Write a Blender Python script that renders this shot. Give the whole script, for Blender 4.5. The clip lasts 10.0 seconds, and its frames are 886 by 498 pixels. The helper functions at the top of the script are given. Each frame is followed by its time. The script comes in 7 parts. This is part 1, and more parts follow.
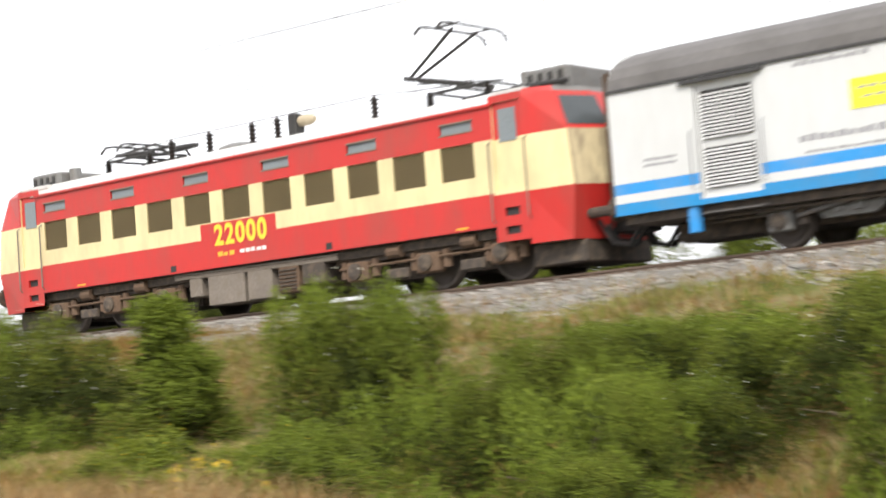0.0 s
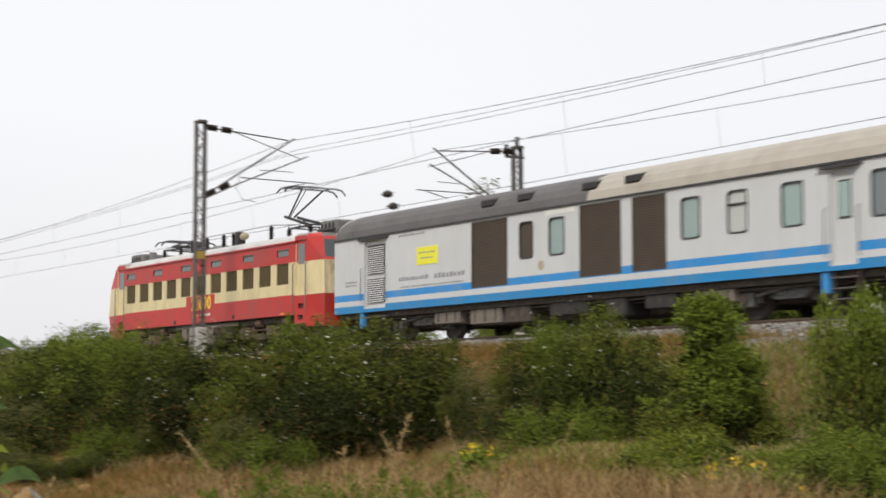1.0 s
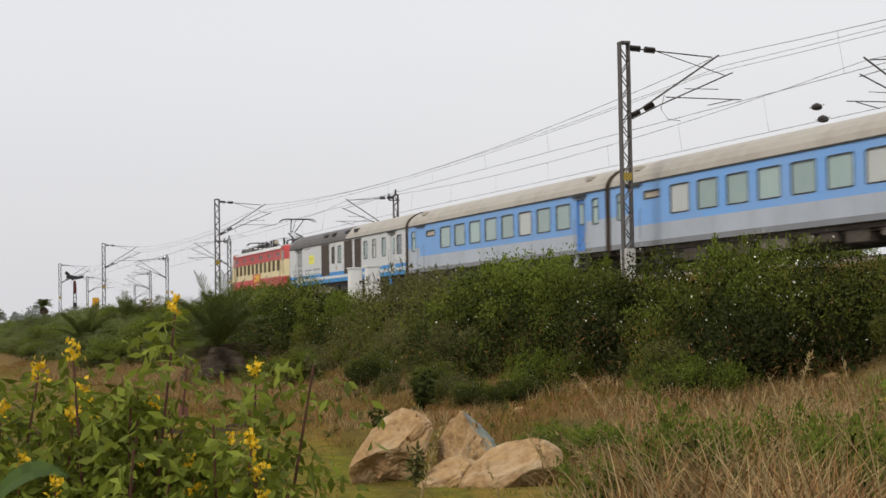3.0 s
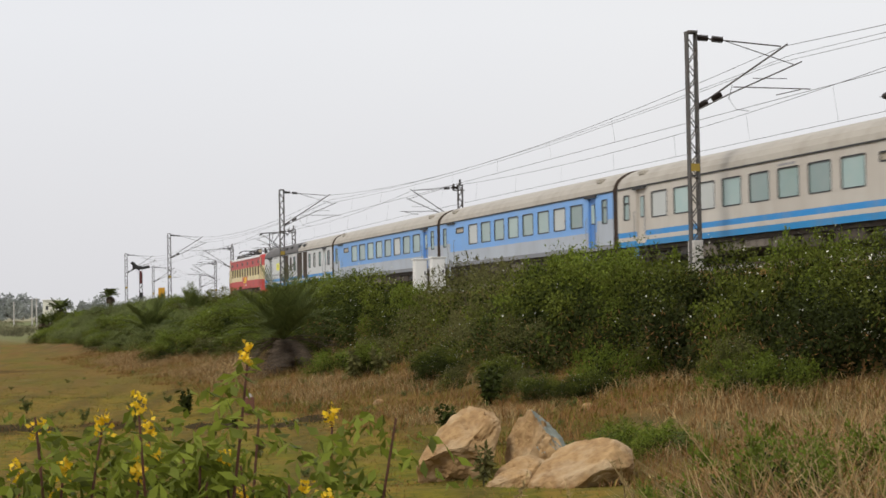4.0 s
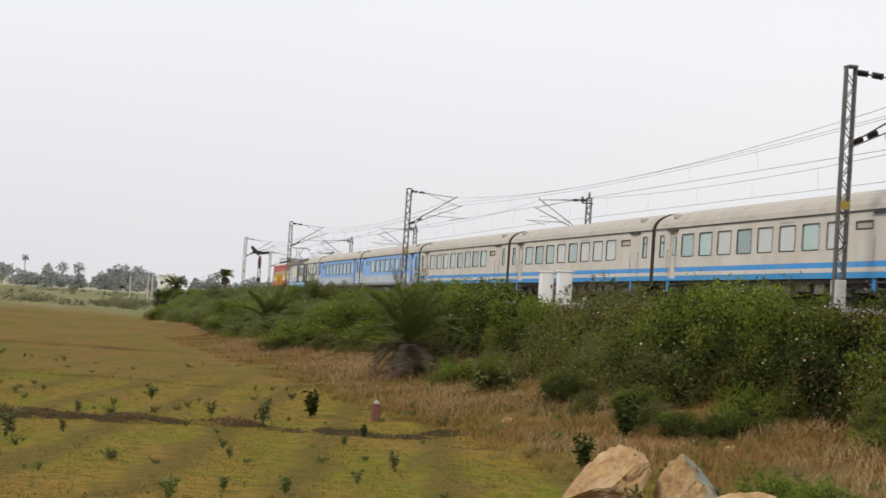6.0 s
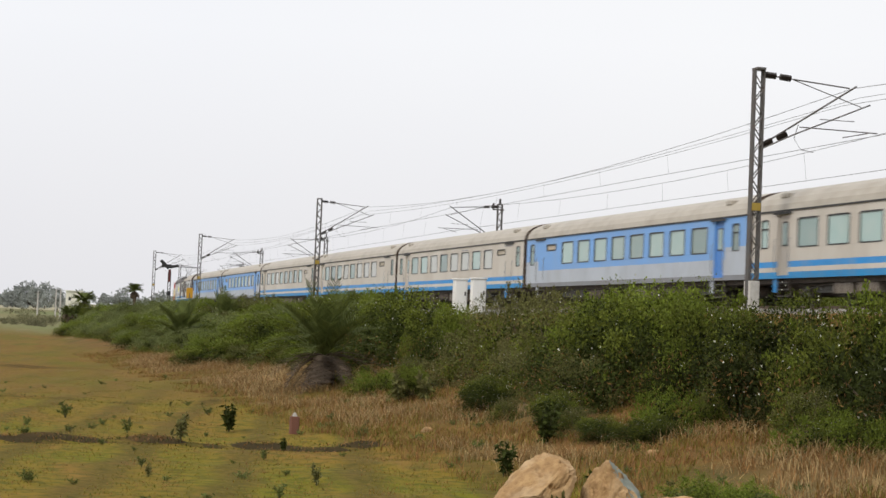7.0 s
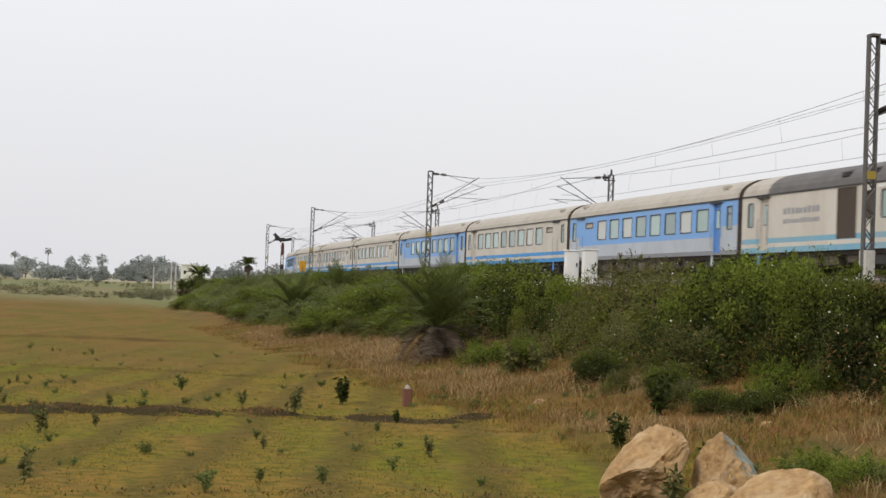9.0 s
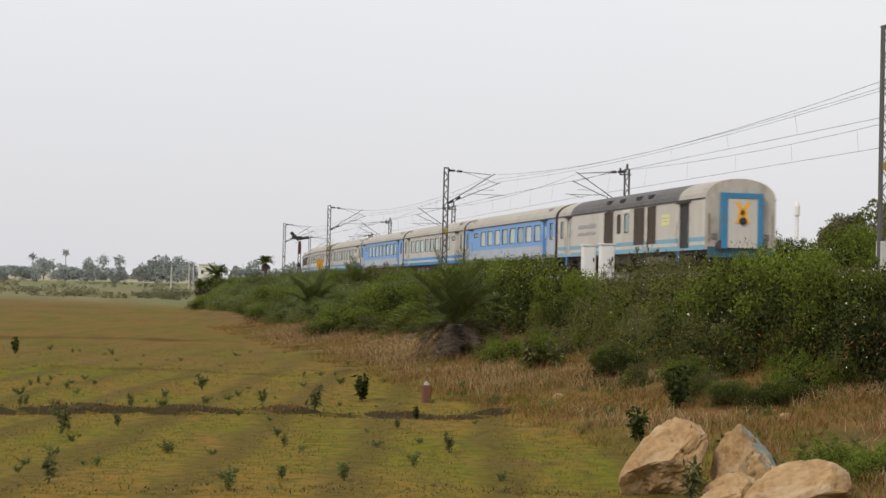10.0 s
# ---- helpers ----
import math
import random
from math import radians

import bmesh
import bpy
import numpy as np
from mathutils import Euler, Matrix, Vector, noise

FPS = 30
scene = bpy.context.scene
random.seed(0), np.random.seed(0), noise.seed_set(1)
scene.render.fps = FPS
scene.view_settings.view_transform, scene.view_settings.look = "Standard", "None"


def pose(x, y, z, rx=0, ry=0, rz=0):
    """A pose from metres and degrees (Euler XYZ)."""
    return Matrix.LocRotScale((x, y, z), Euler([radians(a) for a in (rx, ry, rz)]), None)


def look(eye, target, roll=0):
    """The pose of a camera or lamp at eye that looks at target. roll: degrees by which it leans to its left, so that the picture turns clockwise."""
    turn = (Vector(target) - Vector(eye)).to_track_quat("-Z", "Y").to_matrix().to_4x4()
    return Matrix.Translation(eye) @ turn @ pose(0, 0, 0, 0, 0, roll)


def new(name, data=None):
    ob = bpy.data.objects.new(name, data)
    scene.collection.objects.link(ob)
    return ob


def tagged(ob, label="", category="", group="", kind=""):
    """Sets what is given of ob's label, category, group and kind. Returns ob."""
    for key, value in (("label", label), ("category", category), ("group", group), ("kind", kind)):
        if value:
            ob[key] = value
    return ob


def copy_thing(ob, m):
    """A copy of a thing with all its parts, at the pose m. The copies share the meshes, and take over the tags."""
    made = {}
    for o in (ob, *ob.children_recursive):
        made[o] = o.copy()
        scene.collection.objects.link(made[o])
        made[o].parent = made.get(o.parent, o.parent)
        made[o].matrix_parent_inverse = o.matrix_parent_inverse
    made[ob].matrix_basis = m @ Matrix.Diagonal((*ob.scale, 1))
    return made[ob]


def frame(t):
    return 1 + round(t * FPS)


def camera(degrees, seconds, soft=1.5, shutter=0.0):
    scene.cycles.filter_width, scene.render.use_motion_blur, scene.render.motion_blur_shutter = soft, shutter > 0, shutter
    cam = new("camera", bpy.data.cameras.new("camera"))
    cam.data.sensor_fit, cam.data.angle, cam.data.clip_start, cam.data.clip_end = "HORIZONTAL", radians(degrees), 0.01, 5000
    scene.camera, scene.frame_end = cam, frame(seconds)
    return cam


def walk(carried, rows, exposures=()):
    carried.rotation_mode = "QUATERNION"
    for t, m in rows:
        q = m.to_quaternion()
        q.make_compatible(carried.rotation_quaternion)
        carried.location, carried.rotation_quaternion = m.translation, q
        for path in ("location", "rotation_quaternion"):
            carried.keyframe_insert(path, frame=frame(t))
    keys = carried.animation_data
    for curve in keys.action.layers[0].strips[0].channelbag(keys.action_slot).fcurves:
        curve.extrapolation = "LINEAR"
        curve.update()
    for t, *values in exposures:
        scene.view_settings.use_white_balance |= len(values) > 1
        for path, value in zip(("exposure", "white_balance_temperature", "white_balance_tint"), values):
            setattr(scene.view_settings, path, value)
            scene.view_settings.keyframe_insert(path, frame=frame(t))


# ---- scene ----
EYES = [
    (0.0, (0.71, 0.13, 2.30), 50.18, 4.28, -4.34),
    (0.2, (0.72, 0.155, 2.26), 44.87, 5.06, -2.18),
    (0.5, (0.73, 0.19, 2.21), 37.17, 5.94, 1.27),
    (0.8, (0.75, 0.17, 2.23), 34.65, 5.09, 0.14),
    (1.0, (0.763, 0.157, 2.246), 32.59, 5.04, -0.02),
    (1.5, (0.765, 0.18, 2.23), 27.27, 6.09, -0.30),
    (2.0, (0.88, 0.20, 2.23), 23.74, 5.42, 1.22),
    (2.5, (0.85, 0.25, 2.22), 20.56, 3.26, -0.10),
    (2.7, (0.83, 0.29, 2.27), 18.96, 2.50, -1.37),
    (3.8, (0.51, 0.38, 2.42), 18.46, 3.10, 0.22),
    (4.0, (0.45, 0.38, 2.48), 16.73, 2.20, -1.04),
    (4.5, (0.20, 0.33, 2.57), 15.29, 2.67, 1.49),
    (5.0, (-0.04, 0.13, 2.66), 12.68, 3.93, 4.85),
    (5.2, (-0.16, 0.04, 2.67), 16.15, 3.12, 2.68),
    (6.3, (-0.58, -0.19, 2.88), 12.35, 2.08, 4.13),
    (6.5, (-0.62, -0.22, 2.83), 13.76, 2.74, 5.04),
    (7.0, (-0.76, -0.24, 2.87), 16.00, 2.59, 2.41),
    (7.5, (-0.82, -0.20, 2.86), 15.79, 2.14, 3.85),
    (8.0, (-0.80, -0.20, 2.88), 15.63, 1.99, 4.07),
    (8.5, (-0.85, -0.20, 2.87), 13.84, 1.73, 3.16),
    (9.0, (-0.72, -0.24, 2.89), 12.48, 1.54, 2.08),
    (9.5, (-0.61, -0.25, 2.90), 12.00, 1.40, 1.34),
    (10.0, (-0.55, -0.29, 2.89), 11.95, 1.41, 1.35),
]


def aim(eye, az, el, roll):
    """Camera pose: az degrees from the -x direction towards +y, el degrees upwards."""
    a, e = radians(az), radians(el)
    way = Vector((-math.cos(a) * math.cos(e), math.sin(a) * math.cos(e), math.sin(e)))
    return look(eye, Vector(eye) + way * 50, roll)


cam = camera(27.75, 10.0, soft=1.5, shutter=0.3)
EXPOSURE = [(0.0, 1.04), (0.3, 1.02), (0.5, 0.95), (0.65, 0.70), (0.8, 0.40), (0.9, 0.22), (1.2, 0.15), (1.5, 0.07), (2.0, -0.05), (2.5, -0.06), (4.0, 0.0), (5.5, 0.08), (7.5, 0.16), (8.5, 0.13), (9.2, 0.06), (10.0, -0.01)]
walk(cam, [(t, aim(*row)) for t, *row in EYES], EXPOSURE)

# ---- light: a hazy, overcast day with a weak high sun ----
world = bpy.data.worlds.new("overcast_sky")
scene.world = world
world.use_nodes = True
wn, wl = world.node_tree.nodes, world.node_tree.links
wn.clear()
sky = wn.new("ShaderNodeTexSky")
sky.sky_type, sky.sun_disc = "NISHITA", False
sky.sun_elevation, sky.sun_rotation = radians(52), radians(200)
sky.dust_density, sky.air_density = 6.0, 1.2
wtc, wnoise, wramp = wn.new("ShaderNodeTexCoord"), wn.new("ShaderNodeTexNoise"), wn.new("ShaderNodeValToRGB")
wnoise.inputs["Scale"].default_value, wnoise.inputs["Detail"].default_value = 1.6, 4
wramp.color_ramp.elements[0].position, wramp.color_ramp.elements[1].position = 0.3, 0.75
wramp.color_ramp.elements[0].color, wramp.color_ramp.elements[1].color = (0.86, 0.87, 0.91, 1), (0.93, 0.93, 0.94, 1)
wscale = wn.new("ShaderNodeMixRGB")
wscale.blend_type, wscale.inputs[0].default_value = "MULTIPLY", 1.0
wscale.inputs[2].default_value = (0.1, 0.1, 0.1, 1)
wmix = wn.new("ShaderNodeMixRGB")
wmix.inputs[0].default_value = 0.9
wback, wout = wn.new("ShaderNodeBackground"), wn.new("ShaderNodeOutputWorld")
wl.new(wtc.outputs["Generated"], wnoise.inputs["Vector"])
wl.new(wnoise.outputs["Fac"], wramp.inputs["Fac"])
wl.new(sky.outputs["Color"], wscale.inputs[1])
wl.new(wscale.outputs[0], wmix.inputs[1])
wl.new(wramp.outputs["Color"], wmix.inputs[2])
wsep, wrise, whaze = wn.new("ShaderNodeSeparateXYZ"), wn.new("ShaderNodeMapRange"), wn.new("ShaderNodeMixRGB")
wrise.inputs["From Min"].default_value, wrise.inputs["From Max"].default_value = 0.0, 0.16
whaze.inputs[1].default_value, whaze.inputs[2].default_value = (0.875, 0.865, 0.87, 1), (1.0, 1.0, 1.0, 1)
wdim = wn.new("ShaderNodeMixRGB")
wdim.blend_type, wdim.inputs[0].default_value = "MULTIPLY", 1.0
wl.new(wtc.outputs["Generated"], wsep.inputs[0])
wl.new(wsep.outputs["Z"], wrise.inputs["Value"])
wl.new(wrise.outputs[0], whaze.inputs[0])
wl.new(wmix.outputs[0], wdim.inputs[1])
wl.new(whaze.outputs[0], wdim.inputs[2])
wl.new(wdim.outputs[0], wback.inputs["Color"])
wl.new(wback.outputs[0], wout.inputs["Surface"])
sun_data = bpy.data.lights.new("sun", "SUN")
sun_data.energy, sun_data.angle, sun_data.color = 1.85, radians(12), (1.0, 0.94, 0.84)
sun = new("sun", sun_data)
sun.matrix_world = look((20, -40, 60), (-20, 10, 0))


# ---- materials ----
def surface(name, base, second=None, rough=0.7, metal=0.0, big=0.6, fine=25.0, amount=0.6, bump=0.25, grime=None, grime_amount=0.35, island=0.0, per_object=0.0, translucent=0.0, stretch=(1, 1, 1), spec=0.4, relief=0.02):
    """A node material with colour variation at two scales, optional grime patches and fine relief."""
    m = bpy.data.materials.new(name)
    m.use_nodes = True
    n, l = m.node_tree.nodes, m.node_tree.links
    b = n["Principled BSDF"]
    tc, mp = n.new("ShaderNodeTexCoord"), n.new("ShaderNodeMapping")
    mp.inputs["Scale"].default_value = stretch
    l.new(tc.outputs["Object"], mp.inputs["Vector"])
    n1, n2 = n.new("ShaderNodeTexNoise"), n.new("ShaderNodeTexNoise")
    n1.inputs["Scale"].default_value, n1.inputs["Detail"].default_value = big, 5
    n2.inputs["Scale"].default_value, n2.inputs["Detail"].default_value = fine, 6
    for q in (n1, n2):
        l.new(mp.outputs[0], q.inputs["Vector"])
    second = second or tuple(c * 0.72 for c in base)
    add = n.new("ShaderNodeMath")
    add.operation = "ADD"
    l.new(n1.outputs["Fac"], add.inputs[0])
    l.new(n2.outputs["Fac"], add.inputs[1])
    rng = n.new("ShaderNodeMapRange")
    rng.inputs["From Min"].default_value, rng.inputs["From Max"].default_value = 0.72, 1.28
    rng.inputs["To Max"].default_value = amount
    l.new(add.outputs[0], rng.inputs["Value"])
    mix = n.new("ShaderNodeMixRGB")
    mix.inputs[1].default_value, mix.inputs[2].default_value = (*base, 1), (*second, 1)
    l.new(rng.outputs[0], mix.inputs[0])
    colour = mix.outputs[0]
    if grime:
        n3, r3, gm = n.new("ShaderNodeTexNoise"), n.new("ShaderNodeMapRange"), n.new("ShaderNodeMixRGB")
        n3.inputs["Scale"].default_value, n3.inputs["Detail"].default_value = big * 2.3, 8
        l.new(mp.outputs[0], n3.inputs["Vector"])
        r3.inputs["From Min"].default_value, r3.inputs["From Max"].default_value, r3.inputs["To Max"].default_value = 0.45, 0.75, grime_amount
        l.new(n3.outputs["Fac"], r3.inputs["Value"])
        l.new(r3.outputs[0], gm.inputs[0])
        l.new(colour, gm.inputs[1])
        gm.inputs[2].default_value = (*grime, 1)
        colour = gm.outputs[0]
    for strength, kind, socket in ((island, "ShaderNodeNewGeometry", "Random Per Island"), (per_object, "ShaderNodeObjectInfo", "Random")):
        if strength:
            src, hv, r = n.new(kind), n.new("ShaderNodeHueSaturation"), n.new("ShaderNodeMapRange")
            r.inputs["To Min"].default_value, r.inputs["To Max"].default_value = 1 - strength, 1 + strength
            l.new(src.outputs[socket], r.inputs["Value"])
            l.new(r.outputs[0], hv.inputs["Value"])
            l.new(colour, hv.inputs["Color"])
            colour = hv.outputs[0]
    l.new(colour, b.inputs["Base Color"])
    b.inputs["Roughness"].default_value, b.inputs["Metallic"].default_value = rough, metal
    b.inputs["Specular IOR Level"].default_value = spec
    if bump:
        bp = n.new("ShaderNodeBump")
        bp.inputs["Strength"].default_value, bp.inputs["Distance"].default_value = bump, relief
        l.new(n2.outputs["Fac"], bp.inputs["Height"])
        l.new(bp.outputs[0], b.inputs["Normal"])
    if translucent:
        tl, ms = n.new("ShaderNodeBsdfTranslucent"), n.new("ShaderNodeMixShader")
        l.new(colour, tl.inputs["Color"])
        ms.inputs[0].default_value = translucent
        l.new(b.outputs[0], ms.inputs[1])
        l.new(tl.outputs[0], ms.inputs[2])
        l.new(ms.outputs[0], n["Material Output"].inputs["Surface"])
    return m


DIRT = (0.16, 0.13, 0.10)
M = {
    "loco_red": surface("loco_red", (0.52, 0.028, 0.024), (0.42, 0.03, 0.026), 0.42, big=0.7, fine=8, grime=(0.2, 0.08, 0.06), grime_amount=0.45, bump=0.05, stretch=(1, 1, 0.35)),
    "loco_cream": surface("loco_cream", (0.74, 0.64, 0.36), (0.64, 0.53, 0.30), 0.45, big=0.8, fine=8, grime=(0.35, 0.27, 0.17), grime_amount=0.4, bump=0.05, stretch=(1, 1, 0.35)),
    "loco_roof": surface("loco_roof", (0.60, 0.60, 0.59), (0.44, 0.43, 0.42), 0.5, big=0.8, fine=9, grime=DIRT, bump=0.08),
    "cab_roof": surface("cab_roof", (0.17, 0.168, 0.165), (0.10, 0.098, 0.095), 0.7, big=2, fine=9, grime=DIRT, bump=0.1),
    "louvre_brown": surface("louvre_brown", (0.085, 0.062, 0.045), (0.06, 0.045, 0.035), 0.75, big=2, fine=30, bump=0.1),
    "intake_mesh": surface("intake_mesh", (0.165, 0.125, 0.06), (0.12, 0.09, 0.045), 0.75, big=2, fine=40, bump=0.1),
    "grimy_metal": surface("grimy_metal", (0.075, 0.06, 0.05), (0.035, 0.03, 0.027), 0.85, big=3, fine=20, grime=(0.2, 0.15, 0.1), grime_amount=0.5, bump=0.3),
    "brake_dust": surface("brake_dust", (0.15, 0.095, 0.06), (0.07, 0.05, 0.04), 0.9, big=3, fine=20, bump=0.3),
    "box_grey": surface("box_grey", (0.22, 0.19, 0.16), (0.12, 0.10, 0.085), 0.8, big=2, fine=15, grime=DIRT, grime_amount=0.6, bump=0.2),
    "bogie_grey": surface("bogie_grey", (0.20, 0.20, 0.195), (0.10, 0.097, 0.093), 0.85, big=3, fine=18, grime=(0.10, 0.075, 0.05), grime_amount=0.5, bump=0.25),
    "wheel_steel": surface("wheel_steel", (0.10, 0.085, 0.075), (0.06, 0.05, 0.045), 0.7, 0.4, big=3, fine=20, bump=0.2),
    "black_gear": surface("black_gear", (0.035, 0.033, 0.032), (0.02, 0.02, 0.02), 0.6, big=4, fine=30, bump=0.15),
    "insulator": surface("insulator", (0.03, 0.022, 0.018), (0.02, 0.015, 0.012), 0.35, bump=0.0),
    "tan_drum": surface("tan_drum", (0.45, 0.38, 0.27), None, 0.6),
    "cab_glass": surface("cab_glass", (0.06, 0.07, 0.075), (0.04, 0.045, 0.05), 0.12, bump=0.0, spec=0.6),
    "vent_glass": surface("vent_glass", (0.20, 0.23, 0.25), (0.14, 0.16, 0.17), 0.25, bump=0.0),
    "coach_white": surface("coach_white", (0.575, 0.54, 0.485), (0.49, 0.45, 0.40), 0.5, big=0.4, fine=6, grime=(0.36, 0.30, 0.24), grime_amount=0.4, bump=0.04, stretch=(1, 1, 0.3), per_object=0.04),
    "coach_clean": surface("coach_clean", (0.60, 0.615, 0.625), (0.53, 0.54, 0.545), 0.45, big=0.4, fine=6, grime=(0.50, 0.49, 0.47), grime_amount=0.3, bump=0.04, stretch=(1, 1, 0.3)),
    "coach_end": surface("coach_end", (0.50, 0.45, 0.385), (0.38, 0.33, 0.275), 0.6, big=0.9, fine=7, grime=(0.24, 0.19, 0.14), grime_amount=0.6, bump=0.06, stretch=(1, 1, 0.5)),
    "coach_stripe": surface("coach_stripe", (0.022, 0.265, 0.66), (0.03, 0.22, 0.50), 0.5, big=0.7, fine=8, grime=(0.25, 0.30, 0.36), grime_amount=0.4, bump=0.04),
    "coach_sill_blue": surface("coach_sill_blue", (0.012, 0.24, 0.55), (0.018, 0.19, 0.42), 0.5, big=0.7, fine=8, grime=(0.14, 0.22, 0.3), grime_amount=0.4, bump=0.04),
    "coach_blue": surface("coach_blue", (0.17, 0.38, 0.76), (0.18, 0.36, 0.69), 0.45, big=0.35, fine=6, grime=(0.24, 0.36, 0.58), grime_amount=0.5, bump=0.04, stretch=(1, 1, 0.5), per_object=0.06),
    "coach_door_blue": surface("coach_door_blue", (0.08, 0.23, 0.58), None, 0.45, bump=0.04),
    "coach_grey": surface("coach_grey", (0.44, 0.48, 0.54), (0.37, 0.41, 0.47), 0.5, big=0.5, fine=6, grime=(0.3, 0.3, 0.31), grime_amount=0.4, bump=0.04, stretch=(1, 1, 0.4)),
    "coach_skirt": surface("coach_skirt", (0.24, 0.25, 0.27), (0.16, 0.165, 0.18), 0.6, grime=DIRT, bump=0.05),
    "roof_light": surface("roof_light", (0.42, 0.385, 0.33), (0.33, 0.30, 0.255), 0.55, big=0.5, fine=7, grime=(0.25, 0.215, 0.17), grime_amount=0.55, bump=0.06),
    "roof_sooty": surface("roof_sooty", (0.10, 0.095, 0.095), (0.15, 0.14, 0.135), 0.7, big=0.5, fine=7, grime=(0.06, 0.055, 0.05), grime_amount=0.5, bump=0.06),
    "coach_glass": surface("coach_glass", (0.27, 0.38, 0.365), (0.34, 0.41, 0.39), 0.16, big=0.8, fine=2, bump=0.0, spec=0.55, per_object=0.3),
    "curtain_glass": surface("curtain_glass", (0.50, 0.52, 0.50), (0.42, 0.44, 0.42), 0.2, bump=0.0, spec=0.5),
    "slot_cream": surface("slot_cream", (0.47, 0.41, 0.32), None, 0.5, bump=0.0),
    "rubber": surface("rubber", (0.05, 0.05, 0.052), None, 0.7, bump=0.05),
    "bellows": surface("bellows", (0.06, 0.05, 0.045), (0.14, 0.08, 0.045), 0.9, bump=0.2),
    "sign_yellow": surface("sign_yellow", (0.85, 0.80, 0.05), (0.80, 0.74, 0.05), 0.5, bump=0.0, amount=0.3),
    "sign_pale": surface("sign_pale", (0.72, 0.69, 0.32), (0.60, 0.57, 0.26), 0.5, bump=0.0, amount=0.5),
    "faded_sill": surface("faded_sill", (0.035, 0.12, 0.17), (0.03, 0.06, 0.075), 0.7, big=2, fine=9, grime=(0.05, 0.045, 0.04), grime_amount=0.7, bump=0.1),
    "frame_blue": surface("frame_blue", (0.04, 0.22, 0.40), (0.05, 0.16, 0.28), 0.55, big=1.2, fine=9, grime=(0.12, 0.15, 0.17), grime_amount=0.5, bump=0.05),
    "paint_white": surface("paint_white", (0.78, 0.78, 0.76), (0.68, 0.67, 0.64), 0.5, grime=(0.4, 0.37, 0.32), bump=0.05),
    "paint_orange": surface("paint_orange", (0.85, 0.42, 0.04), None, 0.5, amount=0.3, bump=0.0),
    "letter_yellow": surface("letter_yellow", (0.90, 0.60, 0.05), None, 0.5, amount=0.3, bump=0.0),
    "letter_grey": surface("letter_grey", (0.30, 0.30, 0.32), None, 0.6, bump=0.0),
    "galvanised": surface("galvanised", (0.125, 0.12, 0.115), (0.075, 0.07, 0.068), 0.65, 0.3, big=2, fine=20, grime=(0.13, 0.09, 0.07), grime_amount=0.5, bump=0.15),
    "mast_foot": surface("mast_foot", (0.50, 0.485, 0.455), (0.34, 0.32, 0.295), 0.8, big=3, fine=15, grime=(0.3, 0.26, 0.2), bump=0.15),
    "plate_yellow": surface("plate_yellow", (0.34, 0.24, 0.04), None, 0.6, bump=0.0),
    "wire": surface("wire", (0.13, 0.125, 0.12), None, 0.5, 0.5, bump=0.0),
    "rail_steel": surface("rail_steel", (0.17, 0.12, 0.09), (0.11, 0.08, 0.065), 0.6, 0.4, big=3, fine=25, bump=0.15),
    "concrete": surface("concrete", (0.36, 0.34, 0.31), (0.26, 0.24, 0.22), 0.9, big=2, fine=18, grime=DIRT, bump=0.3),
    "ballast": surface("ballast", (0.25, 0.24, 0.22), (0.13, 0.122, 0.112), 0.95, big=3.0, fine=22, bump=1.0, amount=1.0, relief=0.05),
    "ballast_stone": surface("ballast_stone", (0.29, 0.275, 0.25), (0.19, 0.178, 0.16), 0.9, big=1.5, fine=30, bump=0.3, island=0.4),
    "boulder": surface("boulder", (0.42, 0.275, 0.135), (0.20, 0.115, 0.055), 0.95, big=1.1, fine=9.0, grime=(0.58, 0.46, 0.30), grime_amount=0.55, bump=0.9, amount=0.85, spec=0.1, relief=0.05),
    "boulder_face": surface("boulder_face", (0.25, 0.27, 0.235), (0.18, 0.195, 0.17), 0.9, big=2, fine=12, bump=0.3, spec=0.1),
    "leaf": surface("leaf", (0.122, 0.142, 0.022), (0.076, 0.092, 0.016), 0.75, big=0.5, fine=4, island=0.45, per_object=0.3, translucent=0.22, bump=0.0, spec=0.1),
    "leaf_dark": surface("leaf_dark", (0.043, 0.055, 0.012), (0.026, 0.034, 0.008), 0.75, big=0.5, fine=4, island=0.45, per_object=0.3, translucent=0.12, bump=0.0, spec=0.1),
    "leaf_bright": surface("leaf_bright", (0.150, 0.190, 0.024), (0.104, 0.142, 0.020), 0.7, big=0.5, fine=4, island=0.4, per_object=0.15, translucent=0.3, bump=0.0, spec=0.15),
    "leaf_grey": surface("leaf_grey", (0.145, 0.142, 0.052), (0.098, 0.095, 0.034), 0.75, big=0.5, fine=4, island=0.4, translucent=0.2, bump=0.0, spec=0.1),
    # far foliage with distance haze painted into its pale grey colour
    "leaf_far_haze": surface("leaf_far_haze", (0.30, 0.32, 0.30), (0.24, 0.26, 0.24), 0.85, big=0.2, fine=2, island=0.3, per_object=0.12, translucent=0.35, bump=0.0, spec=0.1),
    "leaf_weed": surface("leaf_weed", (0.075, 0.125, 0.026), (0.045, 0.085, 0.018), 0.45, big=6, fine=60, island=0.2, translucent=0.45, bump=0.1),
    "leaf_lime": surface("leaf_lime", (0.185, 0.215, 0.026), (0.105, 0.135, 0.018), 0.6, big=3, fine=20, island=0.5, translucent=0.4, bump=0.0, spec=0.2),
    "leaf_wilted": surface("leaf_wilted", (0.10, 0.045, 0.02), (0.05, 0.022, 0.012), 0.7, island=0.4, translucent=0.2, bump=0.0),
